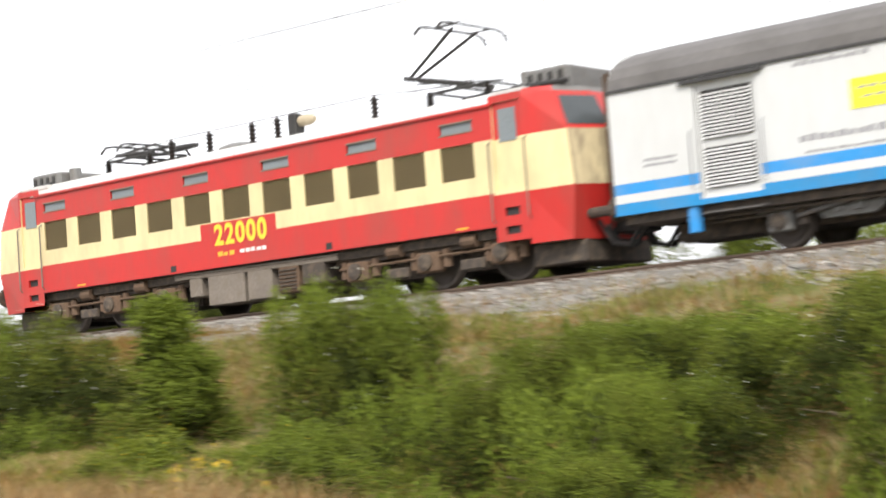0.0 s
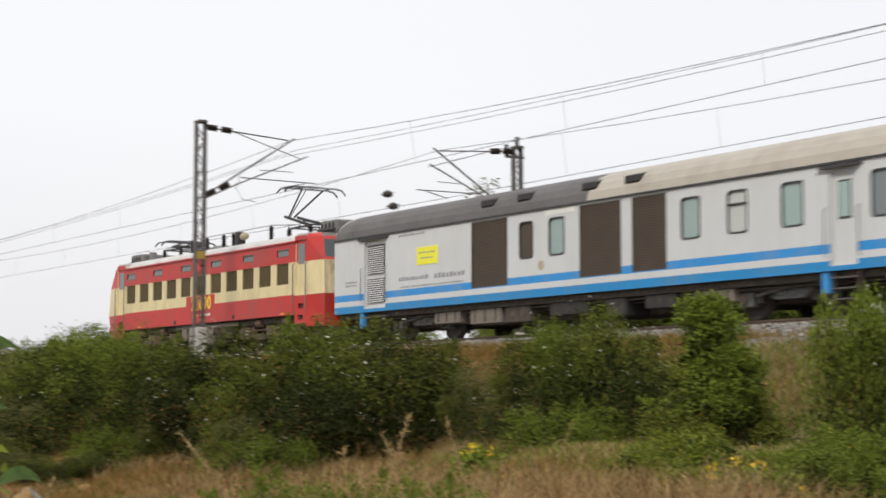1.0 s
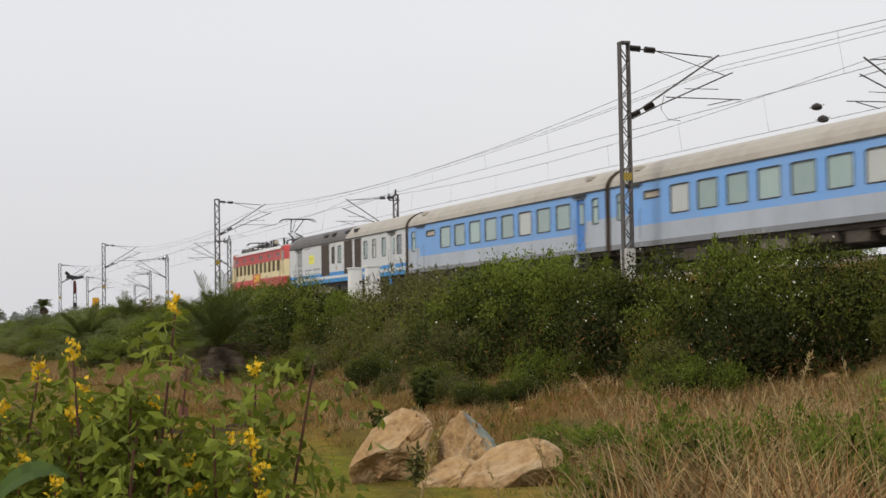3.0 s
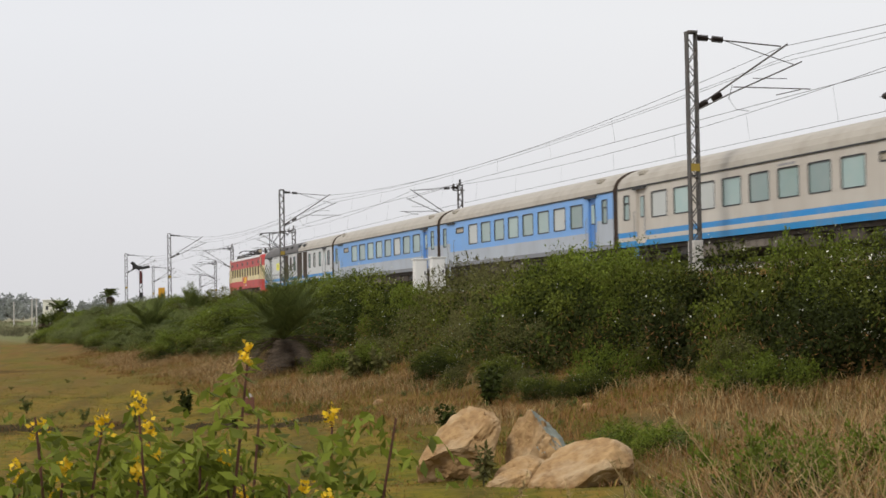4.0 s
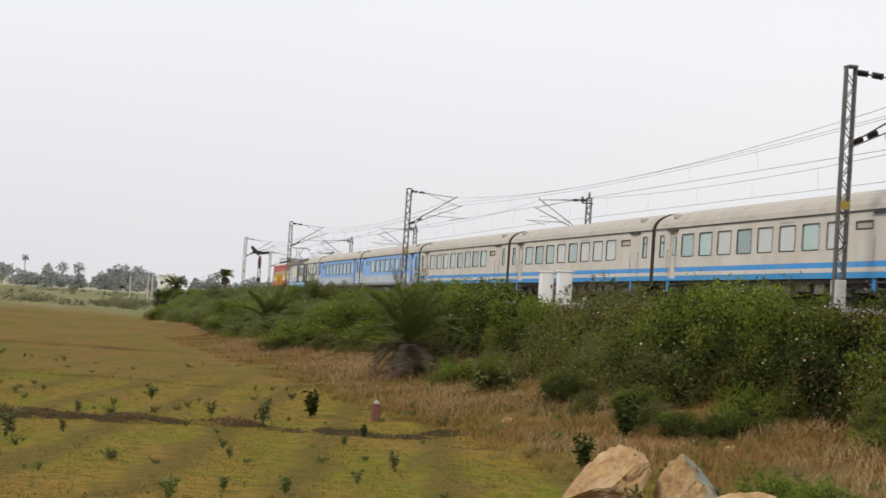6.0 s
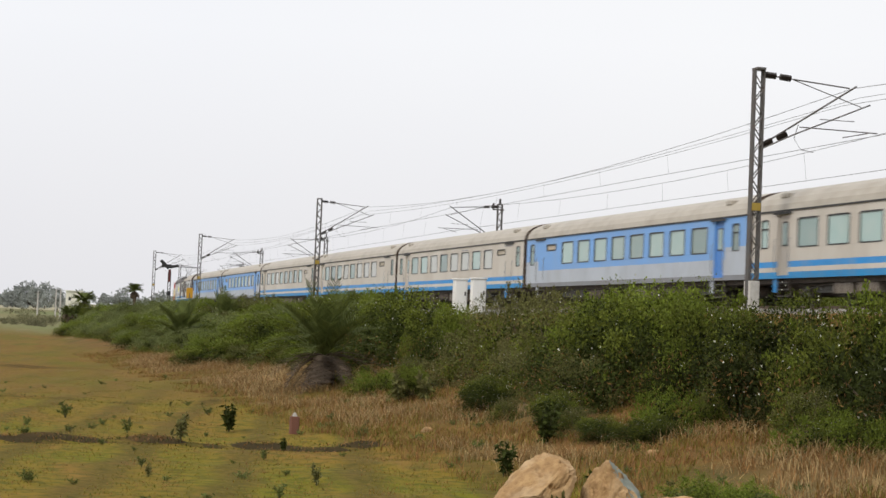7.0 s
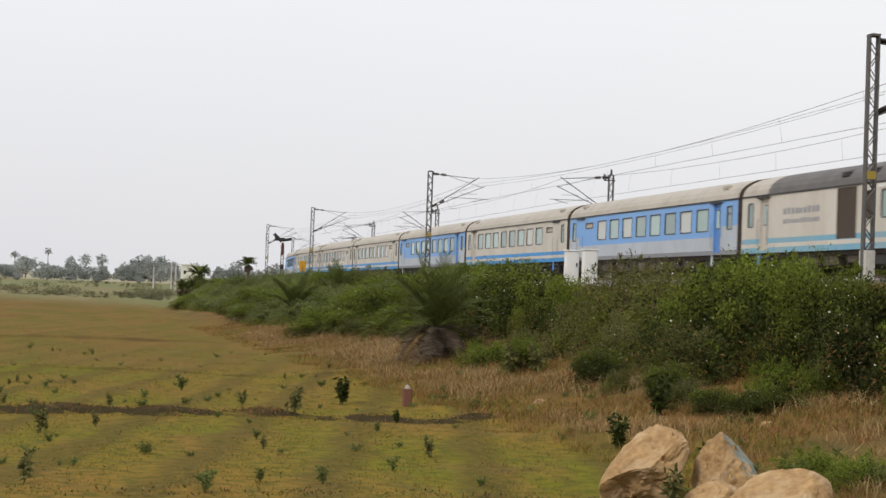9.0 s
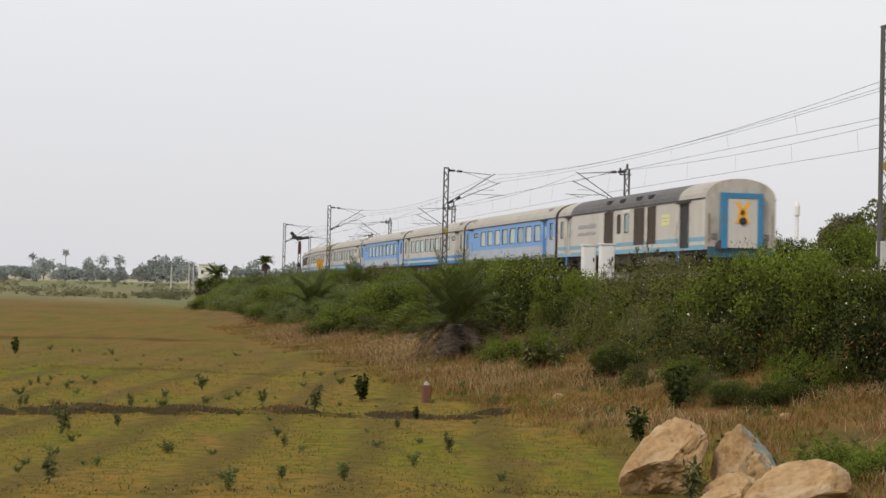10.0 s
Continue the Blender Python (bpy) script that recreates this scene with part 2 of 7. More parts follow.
    "blossom_white": surface("blossom_white", (0.55, 0.55, 0.46), None, 0.7, island=0.3, bump=0.0),
    "blossom_yellow": surface("blossom_yellow", (0.80, 0.56, 0.02), (0.72, 0.42, 0.02), 0.6, island=0.2, translucent=0.3, bump=0.0),
    "blossom_pink": surface("blossom_pink", (0.38, 0.20, 0.26), None, 0.7, bump=0.0),
    "stem_green": surface("stem_green", (0.075, 0.08, 0.03), (0.06, 0.04, 0.025), 0.7, big=8, fine=60),
    "stem_red": surface("stem_red", (0.10, 0.038, 0.022), (0.055, 0.022, 0.013), 0.7, big=8, fine=60),
    "bark": surface("bark", (0.13, 0.10, 0.07), (0.07, 0.05, 0.035), 0.95, big=3, fine=20, bump=0.6),
    "dead_frond": surface("dead_frond", (0.125, 0.095, 0.07), (0.045, 0.034, 0.027), 0.95, big=3, fine=20, island=0.5, bump=0.2, spec=0.1),
    "frond": surface("frond", (0.110, 0.132, 0.036), (0.066, 0.084, 0.025), 0.75, big=2, fine=12, island=0.35, translucent=0.25, bump=0.0, spec=0.15),
    "straw": surface("straw", (0.37, 0.27, 0.125), (0.22, 0.15, 0.062), 0.85, big=0.4, fine=3, island=0.45, translucent=0.3, bump=0.0),
    "straw_red": surface("straw_red", (0.268, 0.140, 0.048), (0.165, 0.090, 0.033), 0.9, big=0.35, fine=3, island=0.4, translucent=0.25, bump=0.0),
    "grass": surface("grass", (0.130, 0.145, 0.016), (0.214, 0.138, 0.028), 0.85, big=0.12, fine=1.5, island=0.35, translucent=0.3, bump=0.0, amount=1.0),
    # leaf green of the distant hedge, paled to paint the haze
    "leaf_hedge_haze": surface("leaf_hedge_haze", (0.150, 0.172, 0.062), (0.105, 0.122, 0.045), 0.8, big=0.5, fine=4, island=0.4, per_object=0.3, translucent=0.25, bump=0.0, spec=0.1),
    # scrub and knoll foliage, its colour paled for the haze of distance
    "leaf_scrub": surface("leaf_scrub", (0.19, 0.185, 0.105), (0.14, 0.135, 0.075), 0.8, big=0.2, fine=2, island=0.3, per_object=0.25, translucent=0.25, bump=0.0, spec=0.1),
    "cab_stain": surface("cab_stain", (0.62, 0.53, 0.33), (0.34, 0.27, 0.18), 0.55, big=1.6, fine=7, grime=(0.16, 0.12, 0.09), grime_amount=0.8, bump=0.05, stretch=(1, 1, 0.35), amount=0.9),
    "leaf_field": surface("leaf_field", (0.135, 0.165, 0.050), (0.095, 0.115, 0.034), 0.75, big=1, fine=8, island=0.4, per_object=0.3, translucent=0.35, bump=0.0, spec=0.1),
    "faded_stripe": surface("faded_stripe", (0.16, 0.38, 0.52), (0.22, 0.36, 0.44), 0.6, big=0.7, fine=8, grime=(0.34, 0.35, 0.34), grime_amount=0.6, bump=0.04, stretch=(1, 1, 0.4)),
    "red_post": surface("red_post", (0.17, 0.07, 0.045), (0.1, 0.05, 0.035), 0.8, bump=0.2),
    "plaster": surface("plaster", (0.70, 0.68, 0.60), (0.6, 0.58, 0.5), 0.8, bump=0.1),
    # near-black colour that paints the shade inside openings
    "dark_opening": surface("dark_opening", (0.03, 0.03, 0.03), None, 0.6, bump=0.0),
    "signal_black": surface("signal_black", (0.03, 0.03, 0.03), None, 0.6, bump=0.0),
    "signal_red": surface("signal_red", (0.10, 0.022, 0.018), None, 0.6, bump=0.0),
    "board_yellow": surface("board_yellow", (0.60, 0.31, 0.02), (0.46, 0.24, 0.02), 0.6, bump=0.0),
}


def ground_material():
    """Soil, dry red-brown grass on the bank and thin green grass on the field, mixed by patches and by height."""
    m = bpy.data.materials.new("ground_soil")
    m.use_nodes = True
    n, l = m.node_tree.nodes, m.node_tree.links
    b = n["Principled BSDF"]
    b.inputs["Roughness"].default_value = 0.95
    b.inputs["Specular IOR Level"].default_value = 0.05
    tc = n.new("ShaderNodeTexCoord")

    def tex(scale, detail=6, vec=None):
        q = n.new("ShaderNodeTexNoise")
        q.inputs["Scale"].default_value, q.inputs["Detail"].default_value = scale, detail
        l.new(vec or tc.outputs["Object"], q.inputs["Vector"])
        return q.outputs["Fac"]

    def ramp(fac, lo, hi, top=1.0):
        r = n.new("ShaderNodeMapRange")
        r.inputs["From Min"].default_value, r.inputs["From Max"].default_value, r.inputs["To Max"].default_value = lo, hi, top
        l.new(fac, r.inputs["Value"])
        return r.outputs[0]

    def blend(fac, a, c):
        q = n.new("ShaderNodeMixRGB")
        l.new(fac, q.inputs[0])
        for sock, v in ((q.inputs[1], a), (q.inputs[2], c)):
            if isinstance(v, tuple):
                sock.default_value = (*v, 1)
            else:
                l.new(v, sock)
        return q.outputs[0]

    sep = n.new("ShaderNodeSeparateXYZ")
    l.new(tc.outputs["Object"], sep.inputs[0])
    mp = n.new("ShaderNodeMapping")
    mp.inputs["Scale"].default_value = (0.35, 1.6, 1)
    mp.inputs["Rotation"].default_value = (0, 0, 0.25)
    l.new(tc.outputs["Object"], mp.inputs["Vector"])
    field = blend(ramp(tex(0.09), 0.40, 0.60), (0.140, 0.138, 0.012), (0.208, 0.130, 0.024))
    field = blend(ramp(tex(0.5, 6, mp.outputs[0]), 0.47, 0.66, 0.75), field, (0.22, 0.122, 0.033))
    field = blend(ramp(tex(3.0, 8), 0.42, 0.64, 0.8), field, (0.068, 0.074, 0.013))
    field = blend(ramp(tex(14.0, 8), 0.5, 0.72, 0.6), field, (0.195, 0.143, 0.034))
    # darker furrow stripes with thinner growth, and a browner belt towards the far plots
    phase, lift, wave = n.new("ShaderNodeMath"), n.new("ShaderNodeMath"), n.new("ShaderNodeMath")
    phase.operation, lift.operation, wave.operation = "MULTIPLY_ADD", "MULTIPLY_ADD", "SINE"
    l.new(sep.outputs["X"], phase.inputs[0])
    phase.inputs[1].default_value = 0.572
    l.new(ramp(tex(0.35, 3), 0.3, 0.7, 1.1), phase.inputs[2])
    l.new(sep.outputs["Y"], lift.inputs[0])
    lift.inputs[1].default_value = 2.6
    l.new(phase.outputs[0], lift.inputs[2])
    l.new(lift.outputs[0], wave.inputs[0])
    field = blend(ramp(wave.outputs[0], 0.1, 0.9, 0.75), field, blend(ramp(tex(5.0, 6), 0.4, 0.6), (0.070, 0.056, 0.014), (0.120, 0.088, 0.022)))
    belt = ramp(sep.outputs["X"], -58.0, -72.0, 0.7)
    field = blend(belt, field, blend(ramp(tex(0.16, 6, mp.outputs[0]), 0.42, 0.6), (0.168, 0.102, 0.034), (0.118, 0.098, 0.022)))
    # haze put into the colour: fields turn paler and greyer far out
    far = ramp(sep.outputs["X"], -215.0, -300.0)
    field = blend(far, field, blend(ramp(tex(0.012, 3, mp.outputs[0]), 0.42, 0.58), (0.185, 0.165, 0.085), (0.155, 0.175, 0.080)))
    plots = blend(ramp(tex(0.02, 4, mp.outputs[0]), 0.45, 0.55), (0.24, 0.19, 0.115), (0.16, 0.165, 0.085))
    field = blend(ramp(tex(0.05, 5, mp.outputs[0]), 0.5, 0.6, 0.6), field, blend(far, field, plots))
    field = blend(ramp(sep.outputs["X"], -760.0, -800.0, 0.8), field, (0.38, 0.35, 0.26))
    # dark soil colour on steep slopes, painted in for the shade of scarps
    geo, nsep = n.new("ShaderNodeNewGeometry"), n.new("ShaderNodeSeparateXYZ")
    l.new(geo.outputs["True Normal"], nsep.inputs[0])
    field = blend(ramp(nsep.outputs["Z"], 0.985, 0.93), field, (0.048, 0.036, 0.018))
    bank = blend(ramp(tex(0.5), 0.38, 0.62), (0.185, 0.096, 0.036), (0.112, 0.082, 0.028))
    bank = blend(ramp(tex(6.0, 8), 0.45, 0.72, 0.6), bank, (0.065, 0.057, 0.023))
    dirt = blend(ramp(tex(9.0, 8), 0.4, 0.7), (0.27, 0.225, 0.150), (0.150, 0.118, 0.074))
    bank = blend(ramp(tex(0.23, 4), 0.58, 0.70, 0.55), bank, dirt)
    # greyer, grassier soil on the bank beside the rise
    verge = blend(ramp(tex(1.3, 6), 0.42, 0.6), (0.20, 0.165, 0.095), (0.085, 0.105, 0.030))
    bank = blend(ramp(sep.outputs["X"], -30.0, -20.0, 0.85), bank, verge)
    height = n.new("ShaderNodeMath")
    height.operation = "ADD"
    l.new(sep.outputs["Z"], height.inputs[0])
    l.new(ramp(tex(0.6), 0.3, 0.7, 0.5), height.inputs[1])
    band = ramp(height.outputs[0], 0.32, 0.85)
    near = ramp(sep.outputs["X"], -260.0, -170.0)
    both = n.new("ShaderNodeMath")
    both.operation = "MULTIPLY"
    l.new(band, both.inputs[0])
    l.new(near, both.inputs[1])
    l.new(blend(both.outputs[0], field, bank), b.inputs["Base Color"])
    bp = n.new("ShaderNodeBump")
    bp.inputs["Strength"].default_value, bp.inputs["Distance"].default_value = 0.8, 0.06
    l.new(tex(9.0, 10), bp.inputs["Height"])
    l.new(bp.outputs[0], b.inputs["Normal"])
    return m


M["ground"] = ground_material()


# ---- mesh helpers ----
class Build:
    """Collects faces of several materials into one mesh."""

    def __init__(self):
        self.v, self.f, self.m, self.mats = [], [], [], []

    def slot(self, mat):
        if mat not in self.mats:
            self.mats.append(mat)
        return self.mats.index(mat)

    def face(self, pts, mat):
        i = len(self.v)
        self.v.extend(tuple(p) for p in pts)
        self.f.append(tuple(range(i, i + len(pts))))
        self.m.append(self.slot(mat))
        return self

    def box(self, x0, x1, y0, y1, z0, z1, mat, cut=0.0):
        """A box; with cut its upright and long edges are chamfered."""
        c = min(cut, (x1 - x0) / 3, (y1 - y0) / 3, (z1 - z0) / 3)
        if c <= 0:
            p = [(x, y, z) for z in (z0, z1) for x, y in ((x0, y0), (x1, y0), (x1, y1), (x0, y1))]
            i, s = len(self.v), self.slot(mat)
            self.v.extend(p)
            for q in ((0, 3, 2, 1), (4, 5, 6, 7), (0, 1, 5, 4), (1, 2, 6, 5), (2, 3, 7, 6), (3, 0, 4, 7)):
                self.f.append(tuple(i + k for k in q))
                self.m.append(s)
            return self
        ring = lambda d: [(x0 + c + d, y0 + d), (x1 - c - d, y0 + d), (x1 - d, y0 + c + d), (x1 - d, y1 - c - d), (x1 - c - d, y1 - d), (x0 + c + d, y1 - d), (x0 + d, y1 - c - d), (x0 + d, y0 + c + d)]
        e = c * 0.5
        levels = [(z0, e), (z0 + e, 0), (z1 - e, 0), (z1, e)]
        i, s = len(self.v), self.slot(mat)
        for z, d in levels:
            self.v.extend((x, y, z) for x, y in ring(d))
        for k in range(3):
            for j in range(8):
                a, b2 = i + k * 8 + j, i + k * 8 + (j + 1) % 8
                self.f.append((a, b2, b2 + 8, a + 8))
                self.m.append(s)
        self.f.append(tuple(i + 7 - j for j in range(8)))
        self.f.append(tuple(i + 24 + j for j in range(8)))
        self.m.extend((s, s))
        return self

    def tube(self, pts, r, mat, sides=6, r_end=None):
        """A round bar along points, tapered to r_end; ends closed."""
        pts = [Vector(p) for p in pts]
        i, s, n = len(self.v), self.slot(mat), len(pts)
        for k, p in enumerate(pts):
            d = (pts[min(k + 1, n - 1)] - pts[max(k - 1, 0)]).normalized()
            u = d.orthogonal().normalized()
            if abs(d.z) < 0.95:
                u = d.cross(Vector((0, 0, 1))).normalized()
            w = d.cross(u)
            rad = r if r_end is None else r + (r_end - r) * k / (n - 1)
            for j in range(sides):
                a = 2 * math.pi * j / sides
                self.v.append(tuple(p + (u * math.cos(a) + w * math.sin(a)) * rad))
        for k in range(n - 1):
            for j in range(sides):
                a, b2 = i + k * sides + j, i + k * sides + (j + 1) % sides
                self.f.append((a, b2, b2 + sides, a + sides))
                self.m.append(s)
        self.f.append(tuple(i + sides - 1 - j for j in range(sides)))
        self.f.append(tuple(i + (n - 1) * sides + j for j in range(sides)))
        self.m.extend((s, s))
        return self

    def lathe(self, base, axis, rings, mat, sides=16):
        """Rings of (distance along axis, radius) round an axis from base."""
        base, d = Vector(base), Vector(axis).normalized()
        u = d.orthogonal().normalized()
        w = d.cross(u)
        i, s = len(self.v), self.slot(mat)
        for h, rad in rings:
            for j in range(sides):
                a = 2 * math.pi * j / sides
                self.v.append(tuple(base + d * h + (u * math.cos(a) + w * math.sin(a)) * max(rad, 0.001)))
        for k in range(len(rings) - 1):
            for j in range(sides):
                a, b2 = i + k * sides + j, i + k * sides + (j + 1) % sides
                self.f.append((a, b2, b2 + sides, a + sides))
                self.m.append(s)
        self.f.append(tuple(i + sides - 1 - j for j in range(sides)))
        self.f.append(tuple(i + (len(rings) - 1) * sides + j for j in range(sides)))
        self.m.extend((s, s))
        return self

    def mesh(self, name, smooth=False):
        me = bpy.data.meshes.new(name)
        me.from_pydata(self.v, [], self.f)
        for mat in self.mats:
            me.materials.append(mat)
        me.polygons.foreach_set("material_index", self.m)
        if smooth:
            me.polygons.foreach_set("use_smooth", [True] * len(self.f))
        me.update()
        return me


def part(name, made, parent, label="", smooth=False, at=None):
    """Links a Build (or a mesh) as one mesh object under a thing or part."""
    ob = new(name, made.mesh(name, smooth) if isinstance(made, Build) else made)
    ob.parent = parent
    if at is not None:
        ob.matrix_basis = at
    return tagged(ob, label) if label else ob


def thing(name, label, category, group="", at=None, data=None):
    ob = new(name, data.mesh(name) if isinstance(data, Build) else data)
    if at is not None:
        ob.matrix_basis = at
    return tagged(ob, label, category, group)


def smoothstep(a, b, x):
    t = np.clip((x - a) / (b - a), 0, 1)
    return t * t * (3 - 2 * t)


# ---- the line of the track and the shape of the land ----
TRACK_Y, BEND_X, BEND, RAIL_Z = 28.39, -95.16, 2.74e-4, 4.16
BEND_END = -330.0
CURVE_X, CURVE = -200.0, 2.1e-3


def track_y(x):
    """The near track's centre line: straight, a slow bend away, a tighter curve, then straight."""
    x = np.asarray(x, float)
    d = np.maximum(0, BEND_X - np.maximum(x, BEND_END))
    c = np.maximum(0, CURVE_X - np.maximum(x, BEND_END))
    run_out = np.maximum(0, BEND_END - x) * (BEND * (BEND_X - BEND_END) + CURVE * (CURVE_X - BEND_END))
    return TRACK_Y + BEND * d * d / 2 + CURVE * c * c / 2 + run_out


def track_slope(x):
    x = max(x, BEND_END)
    return BEND * max(0.0, BEND_X - x) + CURVE * max(0.0, CURVE_X - x)


def track_turn(x):
    return -math.degrees(math.atan(track_slope(x)))


def track_x(run):
    """The x at which the way along the track, counted as x on the straight, has the value run."""
    x, left = max(run, BEND_X), BEND_X - run
    while left > 0:
        step = min(1.0, left)
        x -= step / math.hypot(1.0, track_slope(x - step / 2))
        left -= step
    return x


def fbm(x, y, s, seed=0.0):
    return np.sin(x * s + 1.3 * np.sin(y * s * 0.7 + seed)) * np.sin(y * s * 1.1 + 1.7 * np.sin(x * s * 0.6 + seed * 2.1))


def land(x, y):
    """Height of the ground: field at 0, embankment with the track on it, and the rise on which the camera stands."""
    x, y = np.asarray(x, float), np.asarray(y, float)
    d = track_y(x) - y
    r = np.hypot(x, y)
    az = np.degrees(np.arctan2(y, -x))
    turn = 7 * smoothstep(10, 22, r)
    drop = smoothstep(44, 53, az) * smoothstep(100, 80, az)
    reach = r * (1 + 0.7 * drop)
    rise = smoothstep(19 + turn, 31 + turn, az) * smoothstep(-60, -20, -np.abs(x)) * 1.3 * smoothstep(48, 30, r) * (1 - 0.75 * drop)
    rise = np.maximum(rise, 0.95 * smoothstep(11.0, 2.5, reach) + 0.35 * smoothstep(13, 5, reach) * smoothstep(16, 26, az))
    rise = np.where(y < -14, np.minimum(rise, 0.95 * smoothstep(11.0, 2.5, r)), rise)
    far = 0.007 * np.maximum(0, r - 150) * smoothstep(6, 40, np.abs(d))
    base = np.maximum(rise, far) + 0.05 * fbm(x, y, 0.35) + 0.03 * fbm(x, y, 1.1, 2.0)
    # terraces and furrows of the field
    flat = smoothstep(13, 9, y) * smoothstep(-70, -55, y) * smoothstep(14, 20, r)
    wob = 0.35 * np.sin(y * 0.5) + 0.25 * np.sin(y * 1.3 + 1)
    base = base - flat * (0.2 * smoothstep(-41.75, -41.35, x - 0.03 * y + wob) + 0.18 * smoothstep(-26.6, -25.8, x))
    base = base + 0.05 * flat * np.sin(2.6 * (y + 0.22 * x)) * smoothstep(-75, -50, x)
    # low bunds between the plots of the field
    for bx, bh, bw, slope in ((-41.6, 0.2, 0.32, 0.03), (-26.2, 0.22, 0.3, -0.05), (-62.5, 0.13, 0.4, 0.1), (-95.0, 0.2, 0.6, -0.1), (-150.0, 0.3, 0.8, 0.05)):
        base = base + bh * np.exp(-(((x - bx - slope * y + wob) / bw) ** 2)) * smoothstep(14, 10, y) * smoothstep(-60, -50, y)
    near = np.where(d > 0, d, 0)
    bank = 1.05 * smoothstep(19.5, 11.0, near) + 2.5 * smoothstep(12.5, 4.5, near)
    behind = np.maximum(0, -d - 5.2)
    back = 3.55 - 2.6 * smoothstep(4.5, 13, behind) + 0.02 * behind
    hill = 9.0 * np.exp(-(((x + 161) / 17) ** 2 + ((y - 81.5) / 13) ** 2))
    side = np.where(d > 0, np.maximum(bank, 0.3 * bank + base), back + hill + far * smoothstep(10, 60, behind))
    # uneven slope, and a level formation under the tracks
    side = side + 0.10 * fbm(x, y, 0.8, 4.0) * smoothstep(4.8, 7, np.abs(d + 2.3)) * smoothstep(30, 18, np.abs(d))
    level = smoothstep(7.6, 6.4, np.abs(d + 2.3))
    return side * (1 - level) + 3.5 * level


def ground_at(x, y):
    return float(land(x, y))


def spaced(lo, hi, step, end_lo, end_hi):
    mid = list(np.arange(lo, hi + step / 2, step))
    out, s = [], step
    while (out[-1] if out else mid[-1]) < end_hi:
        s *= 1.14
        out.append((out[-1] if out else mid[-1]) + s)
    low, s = [], step
    while (low[-1] if low else mid[0]) > end_lo:
        s *= 1.14
        low.append((low[-1] if low else mid[0]) - s)
    return np.array(low[::-1] + mid + out)


gx, gy = spaced(-130, 8, 0.25, -4000, 1500), spaced(-6, 44, 0.3, -3000, 3000)
GX, GY = np.meshgrid(gx, gy)
GZ = land(GX, GY)
nx, ny = len(gx), len(gy)
idx = np.arange(nx * ny).reshape(ny, nx)
quads = np.stack([idx[:-1, :-1], idx[:-1, 1:], idx[1:, 1:], idx[1:, :-1]], -1).reshape(-1, 4)
ground_mesh = bpy.data.meshes.new("ground")
ground_mesh.from_pydata(np.stack([GX, GY, GZ], -1).reshape(-1, 3).tolist(), [], quads.tolist())
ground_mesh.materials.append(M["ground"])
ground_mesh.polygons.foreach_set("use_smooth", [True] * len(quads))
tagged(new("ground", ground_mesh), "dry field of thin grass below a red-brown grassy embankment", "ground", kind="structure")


# ---- track: ballast, sleepers, rails ----
def along(x0, x1, step):
    return list(np.arange(x0, x1 + step / 2, step))


def ballast_bed():
    prof = [(-6.1, 0), (-5.6, 0), (-5.1, 0), (-4.4, 0), (-3.3, 3.5), (-2.1, 3.93), (-1.7, 3.98), (1.7, 3.98), (2.4, 3.88), (3.0, 3.93), (6.4, 3.98), (6.9, 3.93), (8.2, 3.42)]
    xs = along(-700, -62, 4) + along(-60, 20, 1) + along(24, 120, 4)
    v, f = [], []
    for x in xs:
        for k, (o, z) in enumerate(prof):
            jit = 0.05 * math.sin(x * 1.7 + k * 2.1)
            if z == 0:
                spill = smoothstep(-29, -21, x + 2 * math.sin(0.9 * k)) if k < 3 else 1.0
                z = ground_at(x, float(track_y(x)) + o + jit) + (-0.08, 0.0, 0.05, 0.06)[k] * spill - 0.12 * (1 - spill)
            v.append((x, float(track_y(x)) + o + jit, z + 0.5 * jit))
    w = len(prof)
    for i in range(len(xs) - 1):
        for k in range(w - 1):
            f.append((i * w + k, (i + 1) * w + k, (i + 1) * w + k + 1, i * w + k + 1))
    me = bpy.data.meshes.new("ballast")
    me.from_pydata(v, [], f)
    me.materials.append(M["ballast"])
    tagged(new("ballast", me), "grey crushed-stone ballast shoulder under two tracks", "ballast", kind="structure")


def scattered_stones():
    rng = np.random.default_rng(5)
    b_v, b_f = [], []
    for _ in range(20000):
        x = rng.uniform(-62, 2)
        o = rng.uniform(-4.6, -1.5)
        z = float(np.interp(o, [-5.2, -3.3, -2.1, -1.7], [3.5, 3.5, 3.93, 3.98])) + rng.uniform(-0.01, 0.03)
        if x > -24 and rng.random() < 0.55:
            o = rng.uniform(-6.3, -3.4)
            z = ground_at(x, float(track_y(x)) + o) + float(np.interp(o, [-6.3, -5.1, -4.4], [-0.03, 0.04, 0.06])) + rng.uniform(-0.02, 0.03)
        s = rng.uniform(0.025, 0.06)
        p = rng.normal(0, 1, (6, 3)) * 0.25 + [[1, 0, 0], [-1, 0, 0], [0, 1, 0], [0, -1, 0], [0, 0, 0.8], [0, 0, -0.8]]
        i = len(b_v)
        b_v.extend((p * s + [x, float(track_y(x)) + o, z]).tolist())
        b_f.extend((i + a, i + c, i + d) for a, c, d in ((0, 2, 4), (2, 1, 4), (1, 3, 4), (3, 0, 4), (2, 0, 5), (1, 2, 5), (3, 1, 5), (0, 3, 5)))
    me = bpy.data.meshes.new("ballast_stones")
    me.from_pydata(b_v, [], b_f)
    me.materials.append(M["ballast_stone"])
    tagged(new("ballast_stones", me), "loose grey ballast stones on the shoulder", "stones", kind="stuff")


